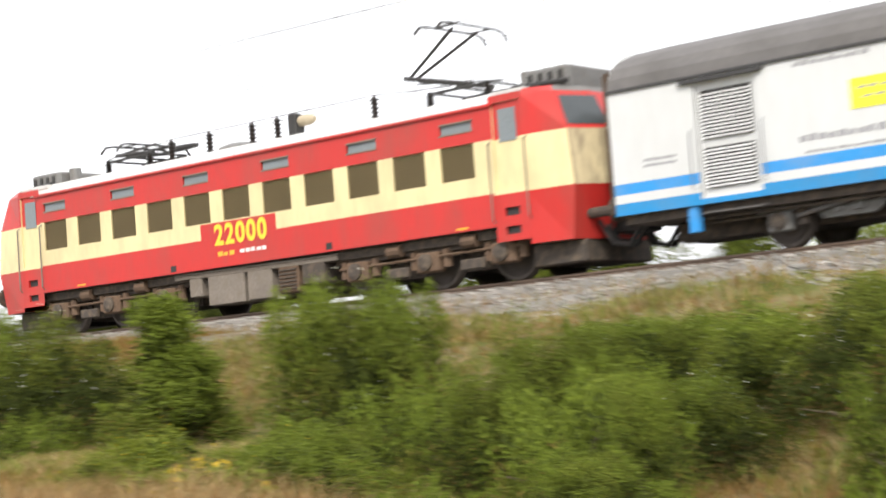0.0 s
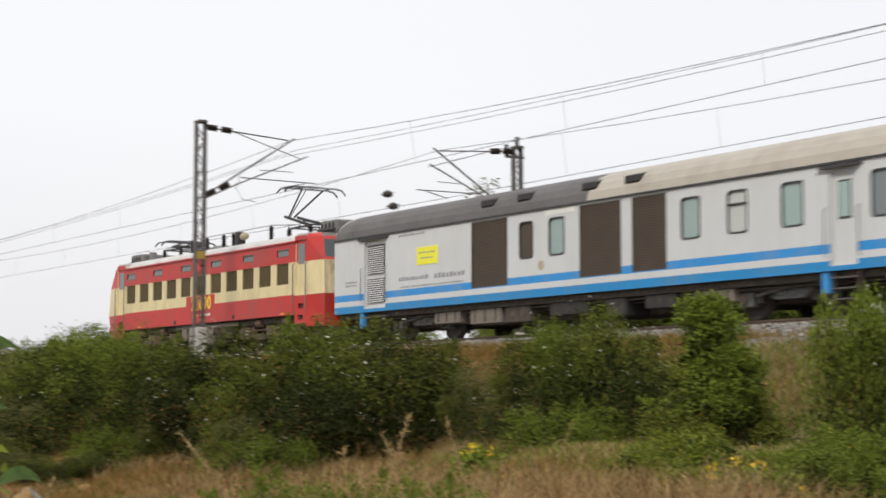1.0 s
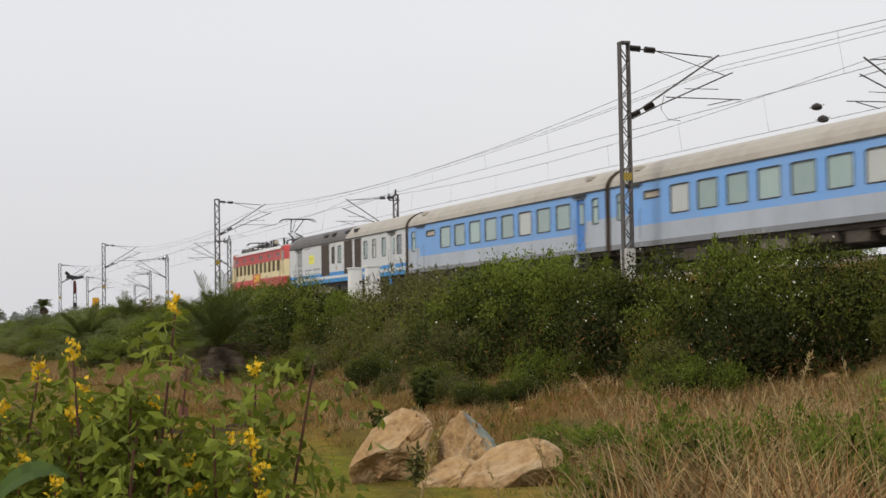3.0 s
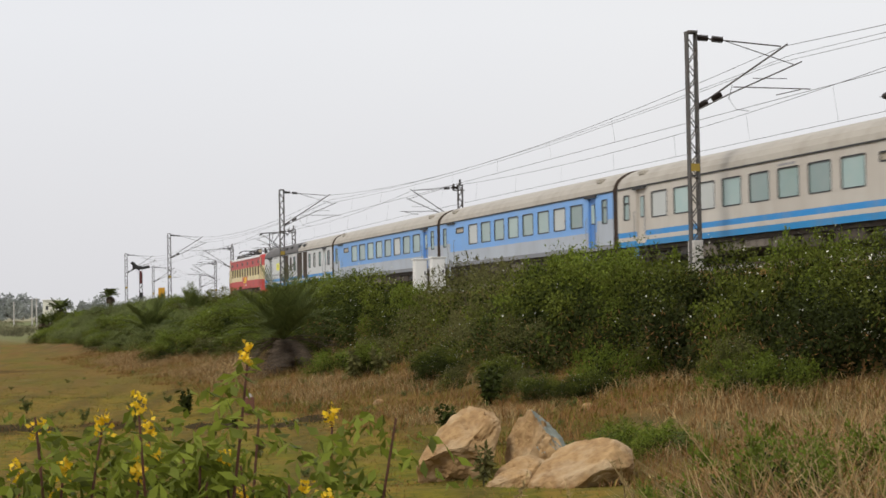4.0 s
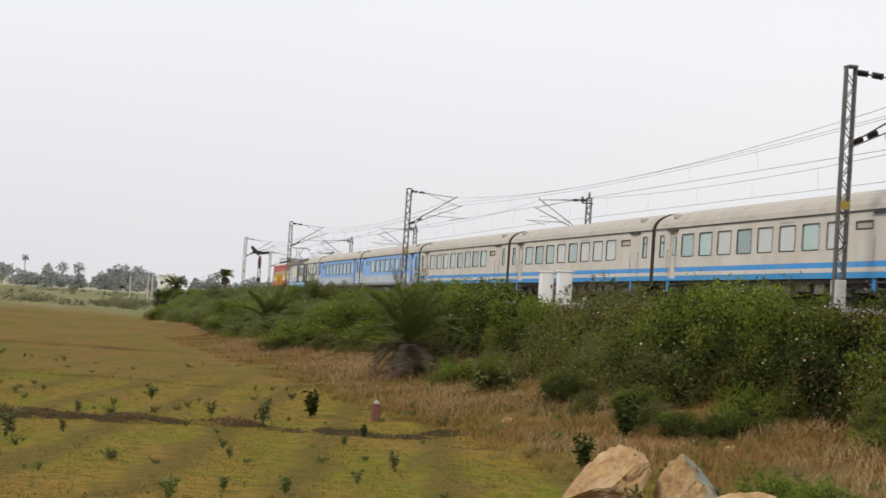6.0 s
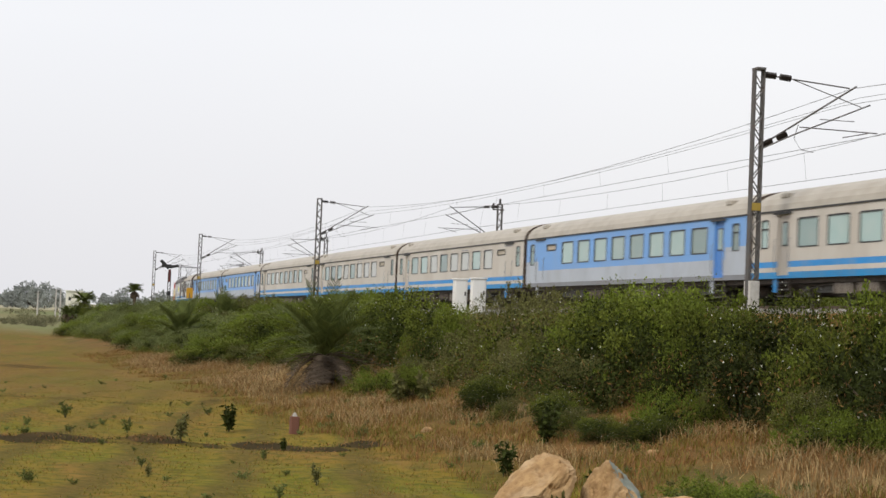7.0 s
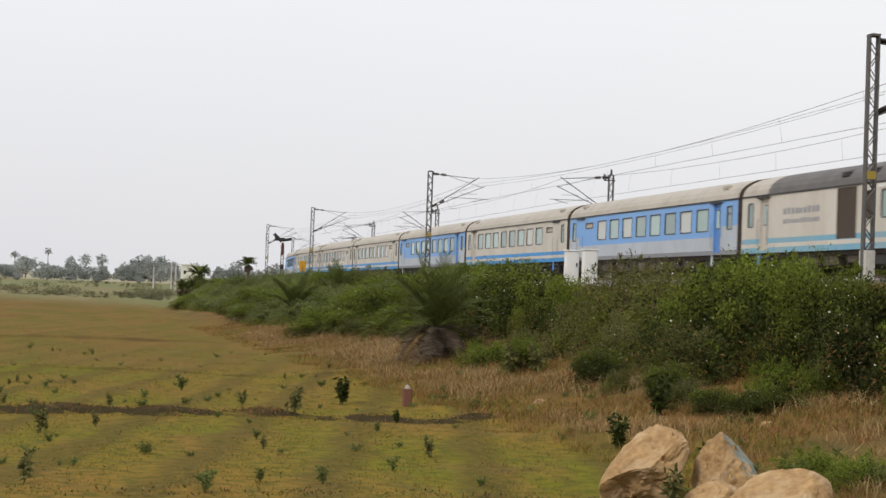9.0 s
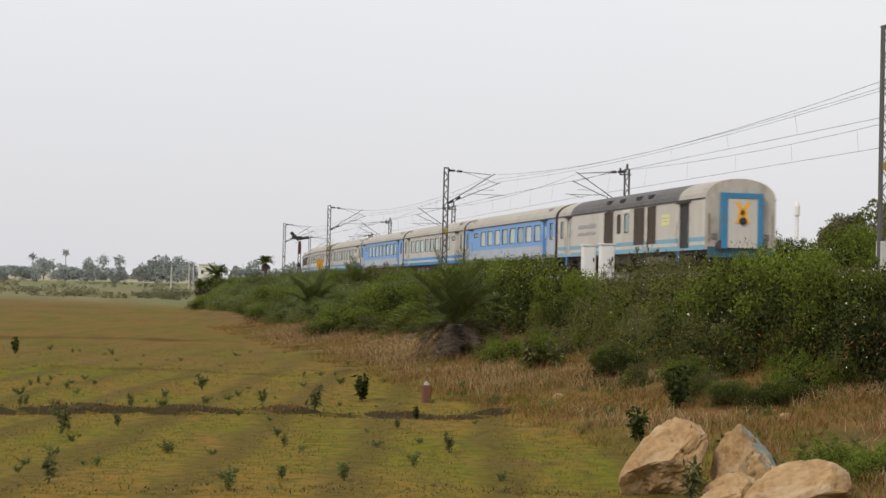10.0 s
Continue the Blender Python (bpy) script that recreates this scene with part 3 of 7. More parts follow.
def sleepers(offset):
    b = Build()
    for x in along(-330, 60, 0.62):
        y = float(track_y(x)) + offset
        b.box(x - 0.12, x + 0.12, y - 1.37, y + 1.37, 3.9, 4.02, M["concrete"], 0.02)
    tagged(new("sleepers", b.mesh("sleepers")), "worn concrete sleepers bedded in the ballast", "sleepers", kind="stuff")


def rail(offset):
    prof = [(-0.07, 0), (0.07, 0), (0.02, 0.03), (0.015, 0.1), (0.036, 0.115), (0.036, 0.155), (-0.036, 0.155), (-0.036, 0.115), (-0.015, 0.1), (-0.02, 0.03)]
    xs = along(-700, 120, 5)
    v, f = [], []
    for x in xs:
        for o, z in prof:
            v.append((x, float(track_y(x)) + offset + o, RAIL_Z - 0.155 + z))
    w = len(prof)
    for i in range(len(xs) - 1):
        for k in range(w):
            f.append((i * w + k, (i + 1) * w + k, (i + 1) * w + (k + 1) % w, i * w + (k + 1) % w))
    me = bpy.data.meshes.new("rail")
    me.from_pydata(v, [], f)
    me.materials.append(M["rail_steel"])
    tagged(new("rail", me), "rust-brown steel rail on concrete sleepers", "rail", "rails of the two tracks")


FAR_TRACK = 4.75
ballast_bed()
scattered_stones()
for o in (0, FAR_TRACK):
    sleepers(o)
    rail(o - 0.87)
    rail(o + 0.87)


# ---- overhead line ----
def insulator_on(b, p, q, mat):
    p, q = Vector(p), Vector(q)
    n = (q - p).length
    rings = []
    for k in range(6):
        h = n * k / 6
        rings += [(h, 0.05), (h + n * 0.05, 0.115), (h + n * 0.11, 0.05)]
    b.lathe(p, q - p, rings + [(n, 0.03)], mat, 10)


def catenary_mast(x, y, side, top, label):
    """A lattice mast with its cantilever. side: +1 reaches to +y (towards the near track), -1 to -y."""
    ob = thing("catenary_mast", label, "mast", "overhead line masts", pose(x, y, 0))
    g = ground_at(x, y) - 0.2
    h = top
    w, dpt = 0.155, 0.11
    post = Build()
    for sx in (-1, 1):
        post.box(-dpt, dpt, sx * w - 0.03, sx * w + 0.03, g, h, M["galvanised"])
    part("post", post, ob, "grey galvanised channels")
    lace = Build()
    z, k = g + 1.0, 0
    while z < h - 0.3:
        for yy in (-dpt, dpt):
            a, c = (-w, w) if k % 2 else (w, -w)
            lace.tube([(yy, a, z), (yy, c, z + 0.42)], 0.02, M["galvanised"], 4)
        z += 0.42
        k += 1
    tagged(part("lacing", lace, ob), kind="stuff")
    part("foot", Build().box(-0.23, 0.23, -0.18, 0.18, g, 4.85, M["mast_foot"], 0.03), ob, "whitewashed concrete foot")
    part("cap", Build().box(-0.21, 0.21, -0.15, 0.15, h - 0.02, h + 0.05, M["galvanised"]), ob)
    part("number_plate", Build().box(0.115, 0.14, -0.15, 0.15, 7.1, 7.35, M["plate_yellow"]), ob, "small yellow plate")
    s = side
    zt, zb, reach = top - 0.15, top - 2.45, 3.35
    tip = Vector((0, s * reach, top - 0.42))
    stay, brk, ins = Build(), Build(), Build()
    for p, q in (((0, s * 0.2, zt), (0, s * 0.62, zt - 0.02)), ((0.0, s * 0.75, zt - 0.03), (0, s * 1.15, zt - 0.06)), ((0, s * 0.2, zb + 0.02), (0, s * 0.55, zb + 0.2)), ((0, s * 0.72, zb + 0.28), (0, s * 1.05, zb + 0.46))):
        ins = Build()
        insulator_on(ins, p, q, M["insulator"])
        part("insulator", ins, ob, "dark brown ribbed insulator")
    stay.tube([(0, s * 0.1, zt), (0, s * (reach - 0.1), top - 0.36)], 0.024, M["galvanised"], 6)
    stay.tube([(0, s * 1.1, zt - 0.05), (0, s * (reach + 0.35), top - 0.95)], 0.016, M["galvanised"], 6)
    part("stay_tube", stay, ob)
    brk.tube([(0, s * 0.1, zb - 0.02), (0, s * (reach + 0.15), top - 0.28)], 0.032, M["galvanised"], 6)
    part("bracket_tube", brk, ob)
    brk = Build()
    brk.tube([(0.25, s * 0.1, zb - 0.1), (0.25, s * 1.2, zb + 0.42), (0.3, s * (reach + 0.5), top - 0.9)], 0.026, M["galvanised"], 6)
    part("bracket_tube", brk, ob)
    reg = Build()
    reg.tube([(0, s * 1.5, top - 1.75), (0.1, s * (reach + 0.9), top - 1.78)], 0.02, M["galvanised"], 6)
    reg.tube([(0, s * 2.2, top - 1.45), (0.1, s * (reach + 0.05), top - 1.45)], 0.014, M["galvanised"], 5)
    part("register_arm", reg, ob)
    part("steady_arm", Build().tube([(0.1, s * (reach + 0.55), top - 1.8), (0.1, s * (reach - 0.35), top - 2.0)], 0.018, M["galvanised"], 6), ob)
    part("jumper", Build().tube([(0.1, s * 1.4, top - 1.7), (0.12, s * 1.25, top - 2.15), (0.12, s * 1.5, top - 2.5), (0.12, s * 1.95, top - 2.55)], 0.012, M["wire"], 5), ob)
    return ob


NEAR_MASTS = [(17.0, 25.0), (-53.05, 25.05), (-123.2, 25.78), (-184.6, 26.54), (-237.3, 28.3), (-290.0, 38.8), (-342.0, 54.6)]
FAR_MASTS = [(14.0, 36.3), (-50.9, 36.3), (-114.8, 36.3), (-171.7, 36.9), (-212.0, 37.9), (-266.0, 44.9)]
for x, y in NEAR_MASTS:
    catenary_mast(x, y, 1, 11.65, "grey lattice steel mast with cantilever and whitewashed foot")
for x, y in FAR_MASTS:
    mast = catenary_mast(x, y, -1, 11.4, "grey lattice steel mast beyond the second track")
    head = part("head_bracket", Build().box(-0.06, 0.06, -0.5, 0.3, 11.02, 11.1, M["galvanised"], 0.02), mast)
    for yy, zz in ((-0.46, 0.0), (0.0, 0.3)):
        ins = Build()
        insulator_on(ins, (0, yy, 11.08 + zz), (0, yy, 11.5 + zz), M["insulator"])
        part("insulator", ins, head, "dark upright insulator")


def sagging(p, q, sag, n=12):
    p, q = Vector(p), Vector(q)
    return [p.lerp(q, k / n) - Vector((0, 0, 4 * sag * (k / n) * (1 - k / n))) for k in range(n + 1)]


def overhead_span(masts, side, top, k):
    """Messenger wire, contact wire and droppers of one span."""
    (xa, ya), (xb, yb) = masts[k], masts[k + 1]
    reach = 3.35
    sag = 0.85 * ((xa - xb) / 66.0) ** 2
    A, B = (xa, ya + side * reach, top - 0.36), (xb, yb + side * reach, top - 0.36)
    mess = sagging(A, B, sag)
    ob = thing("catenary_wire", "thin grey messenger wire hung between the masts", "wire", "overhead wires", data=Build().tube(mess, 0.010, M["wire"], 5))
    cz = top - 2.0
    stag = 0.25 * (1 if k % 2 else -1)
    P, Q = Vector((xa, ya + side * reach + stag, cz)), Vector((xb, yb + side * reach - stag, cz))
    thing("contact_wire", "straight grey contact wire above the track", "wire", "overhead wires", data=Build().tube([P, P.lerp(Q, 0.5), Q], 0.010, M["wire"], 5))
    for j in range(1, 9):
        u = j / 9
        a = Vector(mess[0]).lerp(mess[-1], u)
        a.z -= 4 * sag * u * (1 - u)
        part("dropper", Build().tube([a, P.lerp(Q, u)], 0.004, M["wire"], 4), ob)


for k in range(len(NEAR_MASTS) - 1):
    overhead_span(NEAR_MASTS, 1, 11.65, k)
for k in range(len(FAR_MASTS) - 1):
    overhead_span(FAR_MASTS, -1, 11.4, k)
for k in range(len(NEAR_MASTS) - 1):
    (xa, ya), (xb, yb) = NEAR_MASTS[k], NEAR_MASTS[k + 1]
    for dy, z in ((3.6, 11.0), (3.0, 10.7)):
        thing("feeder_wire", "thin grey feeder wire beside the messenger wire", "wire", "overhead wires", data=Build().tube(sagging((xa, ya + dy, z), (xb, yb + dy, z), 0.6), 0.008, M["wire"], 5))


def hanging_insulator(x, y, z):
    b = Build()
    b.lathe((x, y, z - 0.14), (0, 0, 1), [(0, 0.05), (0.03, 0.16), (0.08, 0.2), (0.14, 0.2), (0.2, 0.16), (0.26, 0.05)], M["insulator"], 12)
    b.tube([(x - 0.5, y, z), (x + 0.5, y, z)], 0.015, M["wire"], 5)
    thing("line_insulator", "dark round insulator strung in the wire", "insulator", "insulators in the wires", data=b)


hanging_insulator(-54.9, 33.35, 9.98)
hanging_insulator(-54.5, 33.35, 9.5)


# ---- rolling stock ----
def holed_side(b, x0, x1, bands, holes, y, out, depth=0.06):
    """A flat side of a vehicle between x0 and x1 with real openings. bands: (z0, z1, material); holes: (x0, x1, z0, z1)."""
    xs = sorted({x0, x1, *(h[0] for h in holes), *(h[1] for h in holes)})
    zs = sorted({z for z0, z1, _ in bands for z in (z0, z1)} | {h[2] for h in holes} | {h[3] for h in holes})
    xs = [x for x in xs if x0 <= x <= x1]
    mat_at = lambda z: next((m for z0, z1, m in bands if z0 <= z <= z1), bands[-1][2])
    for i in range(len(xs) - 1):
        mx = (xs[i] + xs[i + 1]) / 2
        for k in range(len(zs) - 1):
            mz = (zs[k] + zs[k + 1]) / 2
            if any(h[0] < mx < h[1] and h[2] < mz < h[3] for h in holes):
                continue
            b.face([(xs[i], y, zs[k]), (xs[i + 1], y, zs[k]), (xs[i + 1], y, zs[k + 1]), (xs[i], y, zs[k + 1])][::out], mat_at(mz))
    yi = y + out * depth
    for a, c, z0, z1 in holes:
        m = mat_at((z0 + z1) / 2)
        for p, q in (((a, z0), (c, z0)), ((c, z0), (c, z1)), ((c, z1), (a, z1)), ((a, z1), (a, z0))):
            b.face([(p[0], y, p[1]), (q[0], y, q[1]), (q[0], yi, q[1]), (p[0], yi, p[1])], m)


def rounded_rect(x0, x1, z0, z1, r, n=4):
    pts = []
    for cx, cz, a0 in ((x1 - r, z1 - r, 0), (x0 + r, z1 - r, 90), (x0 + r, z0 + r, 180), (x1 - r, z0 + r, 270)):
        for k in range(n + 1):
            a = radians(a0 + 90 * k / n)
            pts.append((cx + r * math.cos(a), cz + r * math.sin(a)))
    return pts


def window_unit(root, x0, x1, z0, z1, y, out, glass, ring=0.03, r=0.08, split=False, label=""):
    """A window in its opening: a dark rubber frame with rounded corners, and a pane set back in it."""
    outer, inner = rounded_rect(x0 - 0.012, x1 + 0.012, z0 - 0.012, z1 + 0.012, r + 0.012), rounded_rect(x0 + ring, x1 - ring, z0 + ring, z1 - ring, max(r - 0.02, 0.02))
    b = Build()
    ya, yb = y - out * 0.012, y + out * 0.03
    n = len(outer)
    for k in range(n):
        p, q, s, t = outer[k], outer[(k + 1) % n], inner[(k + 1) % n], inner[k]
        b.face([(p[0], ya, p[1]), (q[0], ya, q[1]), (s[0], ya, s[1]), (t[0], ya, t[1])], M["rubber"])
        b.face([(t[0], ya, t[1]), (s[0], ya, s[1]), (s[0], yb, s[1]), (t[0], yb, t[1])], M["rubber"])
        b.face([(p[0], ya, p[1]), (q[0], ya, q[1]), (q[0], y + out * 0.004, q[1]), (p[0], y + out * 0.004, p[1])], M["rubber"])
    if split:
        zc = z0 + (z1 - z0) * 0.68
        b.box(x0 + ring, x1 - ring, min(ya, yb), max(ya, yb), zc - 0.02, zc + 0.02, M["rubber"])
    win = part("window", b, root, label)
    yg = y + out * 0.025
    g = Build()
    g.box(x0 + ring - 0.01, x1 - ring + 0.01, min(yg, yg + out * 0.008), max(yg, yg + out * 0.008), z0 + ring - 0.01, z1 - ring + 0.01, glass)
    part("pane", g, win)


def wheel_mesh(r):
    b = Build()
    b.lathe((0, 0, 0), (0, 1, 0), [(0, 0.09), (0.0, r * 0.3), (0.04, r * 0.45), (0.045, r * 0.8), (0.0, r * 0.84), (0.0, r - 0.01), (0.01, r), (0.10, r + 0.005), (0.105, r + 0.03), (0.135, r + 0.03), (0.135, r * 0.8), (0.09, r * 0.75), (0.09, r * 0.4), (0.12, r * 0.3), (0.12, 0.09)], M["wheel_steel"], 24)
    return b.mesh("wheel", True)


WHEEL, LOCO_WHEEL = wheel_mesh(0.457), wheel_mesh(0.546)


def coach_bogie(root, x):
    """A two-axle bogie: Y-shaped side frames, springs, boxes and four wheels."""
    b = Build()
    for s in (-1, 1):
        y0, y1 = (s * 1.06 - 0.07, s * 1.06 + 0.07)
        pts = [(-1.75, 0.62), (-0.75, 0.62), (-0.45, 0.42), (0.45, 0.42), (0.75, 0.62), (1.75, 0.62), (1.75, 0.78), (0.85, 0.80), (0.5, 0.62), (-0.5, 0.62), (-0.85, 0.80), (-1.75, 0.78)]
        b.face([(px, y0, pz) for px, pz in pts], M["bogie_grey"])
        b.face([(px, y1, pz) for px, pz in pts][::-1], M["bogie_grey"])
        for k in range(len(pts)):
            p, q = pts[k], pts[(k + 1) % len(pts)]
            b.face([(p[0], y0, p[1]), (q[0], y0, q[1]), (q[0], y1, q[1]), (p[0], y1, p[1])], M["bogie_grey"])
        for ax in (-1.28, 1.28):
            b.box(ax - 0.22, ax + 0.22, s * 1.1 - 0.14, s * 1.1 + 0.14, 0.28, 0.62, M["bogie_grey"], 0.05)
            b.lathe((ax, s * 1.22, 0.457), (0, s, 0), [(0, 0.15), (0.06, 0.15), (0.09, 0.1)], M["grimy_metal"], 12)
            b.tube([(ax - 0.42 * (1 if ax > 0 else -1), s * 1.12, 0.36), (ax - 0.42 * (1 if ax > 0 else -1), s * 1.12, 0.66)], 0.1, M["grimy_metal"], 10)
        for kx in (-0.2, 0.2):
            b.tube([(kx, s * 1.08, 0.5), (kx, s * 1.08, 0.92)], 0.13, M["bogie_grey"], 10)
        b.tube([(-0.9, s * 1.25, 0.5), (0.35, s * 1.25, 0.72)], 0.04, M["galvanised"], 8)
    b.box(-0.25, 0.25, -1.1, 1.1, 0.55, 0.8, M["grimy_metal"], 0.04)
    b.box(-1.6, 1.6, -0.7, 0.7, 0.35, 0.72, M["grimy_metal"], 0.05)
    for ax in (-1.28, 1.28):
        b.tube([(ax, -1.0, 0.457), (ax, 1.0, 0.457)], 0.08, M["grimy_metal"], 8)
    bog = part("bogie", b, root, "dusty grey bogie", at=pose(x, 0, 0))
    for ax in (-1.28, 1.28):
        for s in (-1, 1):
            part("wheel", WHEEL, bog, at=pose(ax, s * 0.9, 0.457, 0, 0, 0 if s < 0 else 180))


HALF, SIDE_W, CANT, SILL = 11.77, 1.62, 3.12, 0.88


def roof_profile():
    """Half-round roof from the near cantrail over the top to the far one."""
    pts = [(-SIDE_W, CANT), (-1.56, 3.35), (-1.42, 3.56), (-1.18, 3.74), (-0.85, 3.88), (-0.45, 3.97), (0, 4.0)]
    return pts + [(-y, z) for y, z in pts[-2::-1]]


def coach_shell(root, bands, end_bands, holes, roof_mats, end_mat, hatches=True):
    b = Build()
    for out, y in ((1, -SIDE_W), (-1, SIDE_W)):
        for xa, xb, bd in ((-HALF, -HALF + 1.75, end_bands), (-HALF + 1.75, HALF - 1.75, bands), (HALF - 1.75, HALF, end_bands)):
            holed_side(b, xa, xb, bd, [h for h in holes if xa - 0.01 <= h[0] and h[1] <= xb + 0.01], y, out)
    b.face([(-HALF, -SIDE_W, SILL), (HALF, -SIDE_W, SILL), (HALF, SIDE_W, SILL), (-HALF, SIDE_W, SILL)], M["grimy_metal"])
    b.box(-HALF + 0.1, HALF - 0.1, -1.45, 1.45, SILL - 0.16, SILL - 0.004, M["grimy_metal"])
    prof = roof_profile()
    for s in (-1, 1):
        rim = [(s * HALF, -SIDE_W, SILL)] + [(s * HALF, y, z) for y, z in prof] + [(s * HALF, SIDE_W, SILL)]
        b.face(rim if s < 0 else rim[::-1], end_mat[0 if s < 0 else 1])
    # inner lining, so that no light leaks through the openings
    b.box(-HALF + 0.02, HALF - 0.02, -SIDE_W + 0.09, SIDE_W - 0.09, SILL + 0.02, CANT, M["dark_opening"])
    part("body", b, root)
    r = Build()
    stations = [(-HALF, 0.93), (-HALF + 0.25, 0.985), (-HALF + 0.7, 1.0)] + [(-HALF + 0.7 + (2 * HALF - 1.4) * k / 24, 1.0) for k in range(1, 25)] + [(HALF - 0.25, 0.985), (HALF, 0.93)]
    for k in range(len(stations) - 1):
        (xa, sa), (xb, sb) = stations[k], stations[k + 1]
        mat = next(m for x1, m in roof_mats if (xa + xb) / 2 <= x1)
        for j in range(len(prof) - 1):
            (ya, za), (yb, zb) = prof[j], prof[j + 1]
            zz = lambda z, s: CANT + (z - CANT) * s
            r.face([(xa, ya, zz(za, sa) + 0.004), (xb, ya, zz(za, sb) + 0.004), (xb, yb, zz(zb, sb) + 0.004), (xa, yb, zz(zb, sa) + 0.004)], mat)
    roof = part("roof", r, root, smooth=True)
    g = Build()
    for s in (-1, 1):
        g.box(-HALF, HALF, s * (SIDE_W + 0.02) - 0.02, s * (SIDE_W + 0.02) + 0.02, CANT - 0.03, CANT + 0.02, M["rubber"])
    part("gutter", g, roof)
    for s in (-1, 1) if hatches else ():
        x = s * (HALF - 1.9)
        for out in (-1, 1):
            v = Build()
            v.box(x - 0.28, x + 0.28, out * 1.3 - 0.16, out * 1.3 + 0.16, 3.56, 3.74, M["roof_light"], 0.06)
            part("roof_hatch", v, roof)
    return roof


def coach_ends(root, closing=False):
    for s in (-1, 1):
        g = Build()
        x0, x1 = sorted((s * HALF, s * (HALF + 0.225)))
        for k in range(3):
            xa = x0 + (x1 - x0) * k / 3
            g.box(xa, xa + (x1 - x0) / 3 - 0.015, -1.4 - 0.03 * (k % 2), 1.4 + 0.03 * (k % 2), 0.95, 3.5 + 0.03 * (k % 2), M["bellows"])
        if not (closing and s > 0):
            part("gangway", g, root, "black folded gangway bellows")
        for y in (-0.98, 0.98):
            bf = Build()
            bf.tube([(s * HALF, y, 1.08), (s * (HALF + 0.16), y, 1.08)], 0.08, M["grimy_metal"], 10)
            bf.lathe((s * (HALF + 0.16), y, 1.08), (s, 0, 0), [(0, 0.22), (0.04, 0.22), (0.05, 0.18)], M["grimy_metal"], 14)
            part("buffer", bf, root)


def coach_underframe(root, seed, tone):
    rnd = random.Random(seed)
    x = -6.4
    while x < 6.0:
        w = rnd.uniform(0.7, 2.0)
        z = rnd.uniform(0.28, 0.48)
        for s in (-1, 1):
            b = Build()
            b.box(x, min(x + w, 6.4), min(s * 0.7, s * 1.42), max(s * 0.7, s * 1.42), z, SILL - 0.17, M[rnd.choice(("grimy_metal", "black_gear", "grimy_metal", "box_grey"))], 0.03)
            for k in range(3):
                hx = x + w * (k + 0.5) / 3
                b.box(hx - 0.03, hx + 0.03, s * 1.42 - 0.012, s * 1.42 + 0.02, z + 0.05, SILL - 0.17, M["grimy_metal"])
            part("equipment_box", b, root)
        x += w + rnd.uniform(0.15, 0.9)
    t = Build()
    t.box(-6.35, 6.35, -0.62, 0.62, 0.3, SILL - 0.17, M["grimy_metal"], 0.05)
    for s in (-1, 1):
        t.box(min(s * 9.4, s * 11.2), max(s * 9.4, s * 11.2), -0.55, 0.55, 0.35, SILL - 0.17, M["grimy_metal"], 0.05)
    part("underframe", t, root, "dark grimy underframe")
    p = Build()
    for y, z in ((-1.3, 0.66), (-1.1, 0.6), (1.3, 0.66)):
        p.tube([(-10.5, y, z), (10.5, y, z)], 0.03, M["grimy_metal"], 6)
    part("brake_pipe", p, root)
    coach_bogie(root, -7.45)
    coach_bogie(root, 7.45)


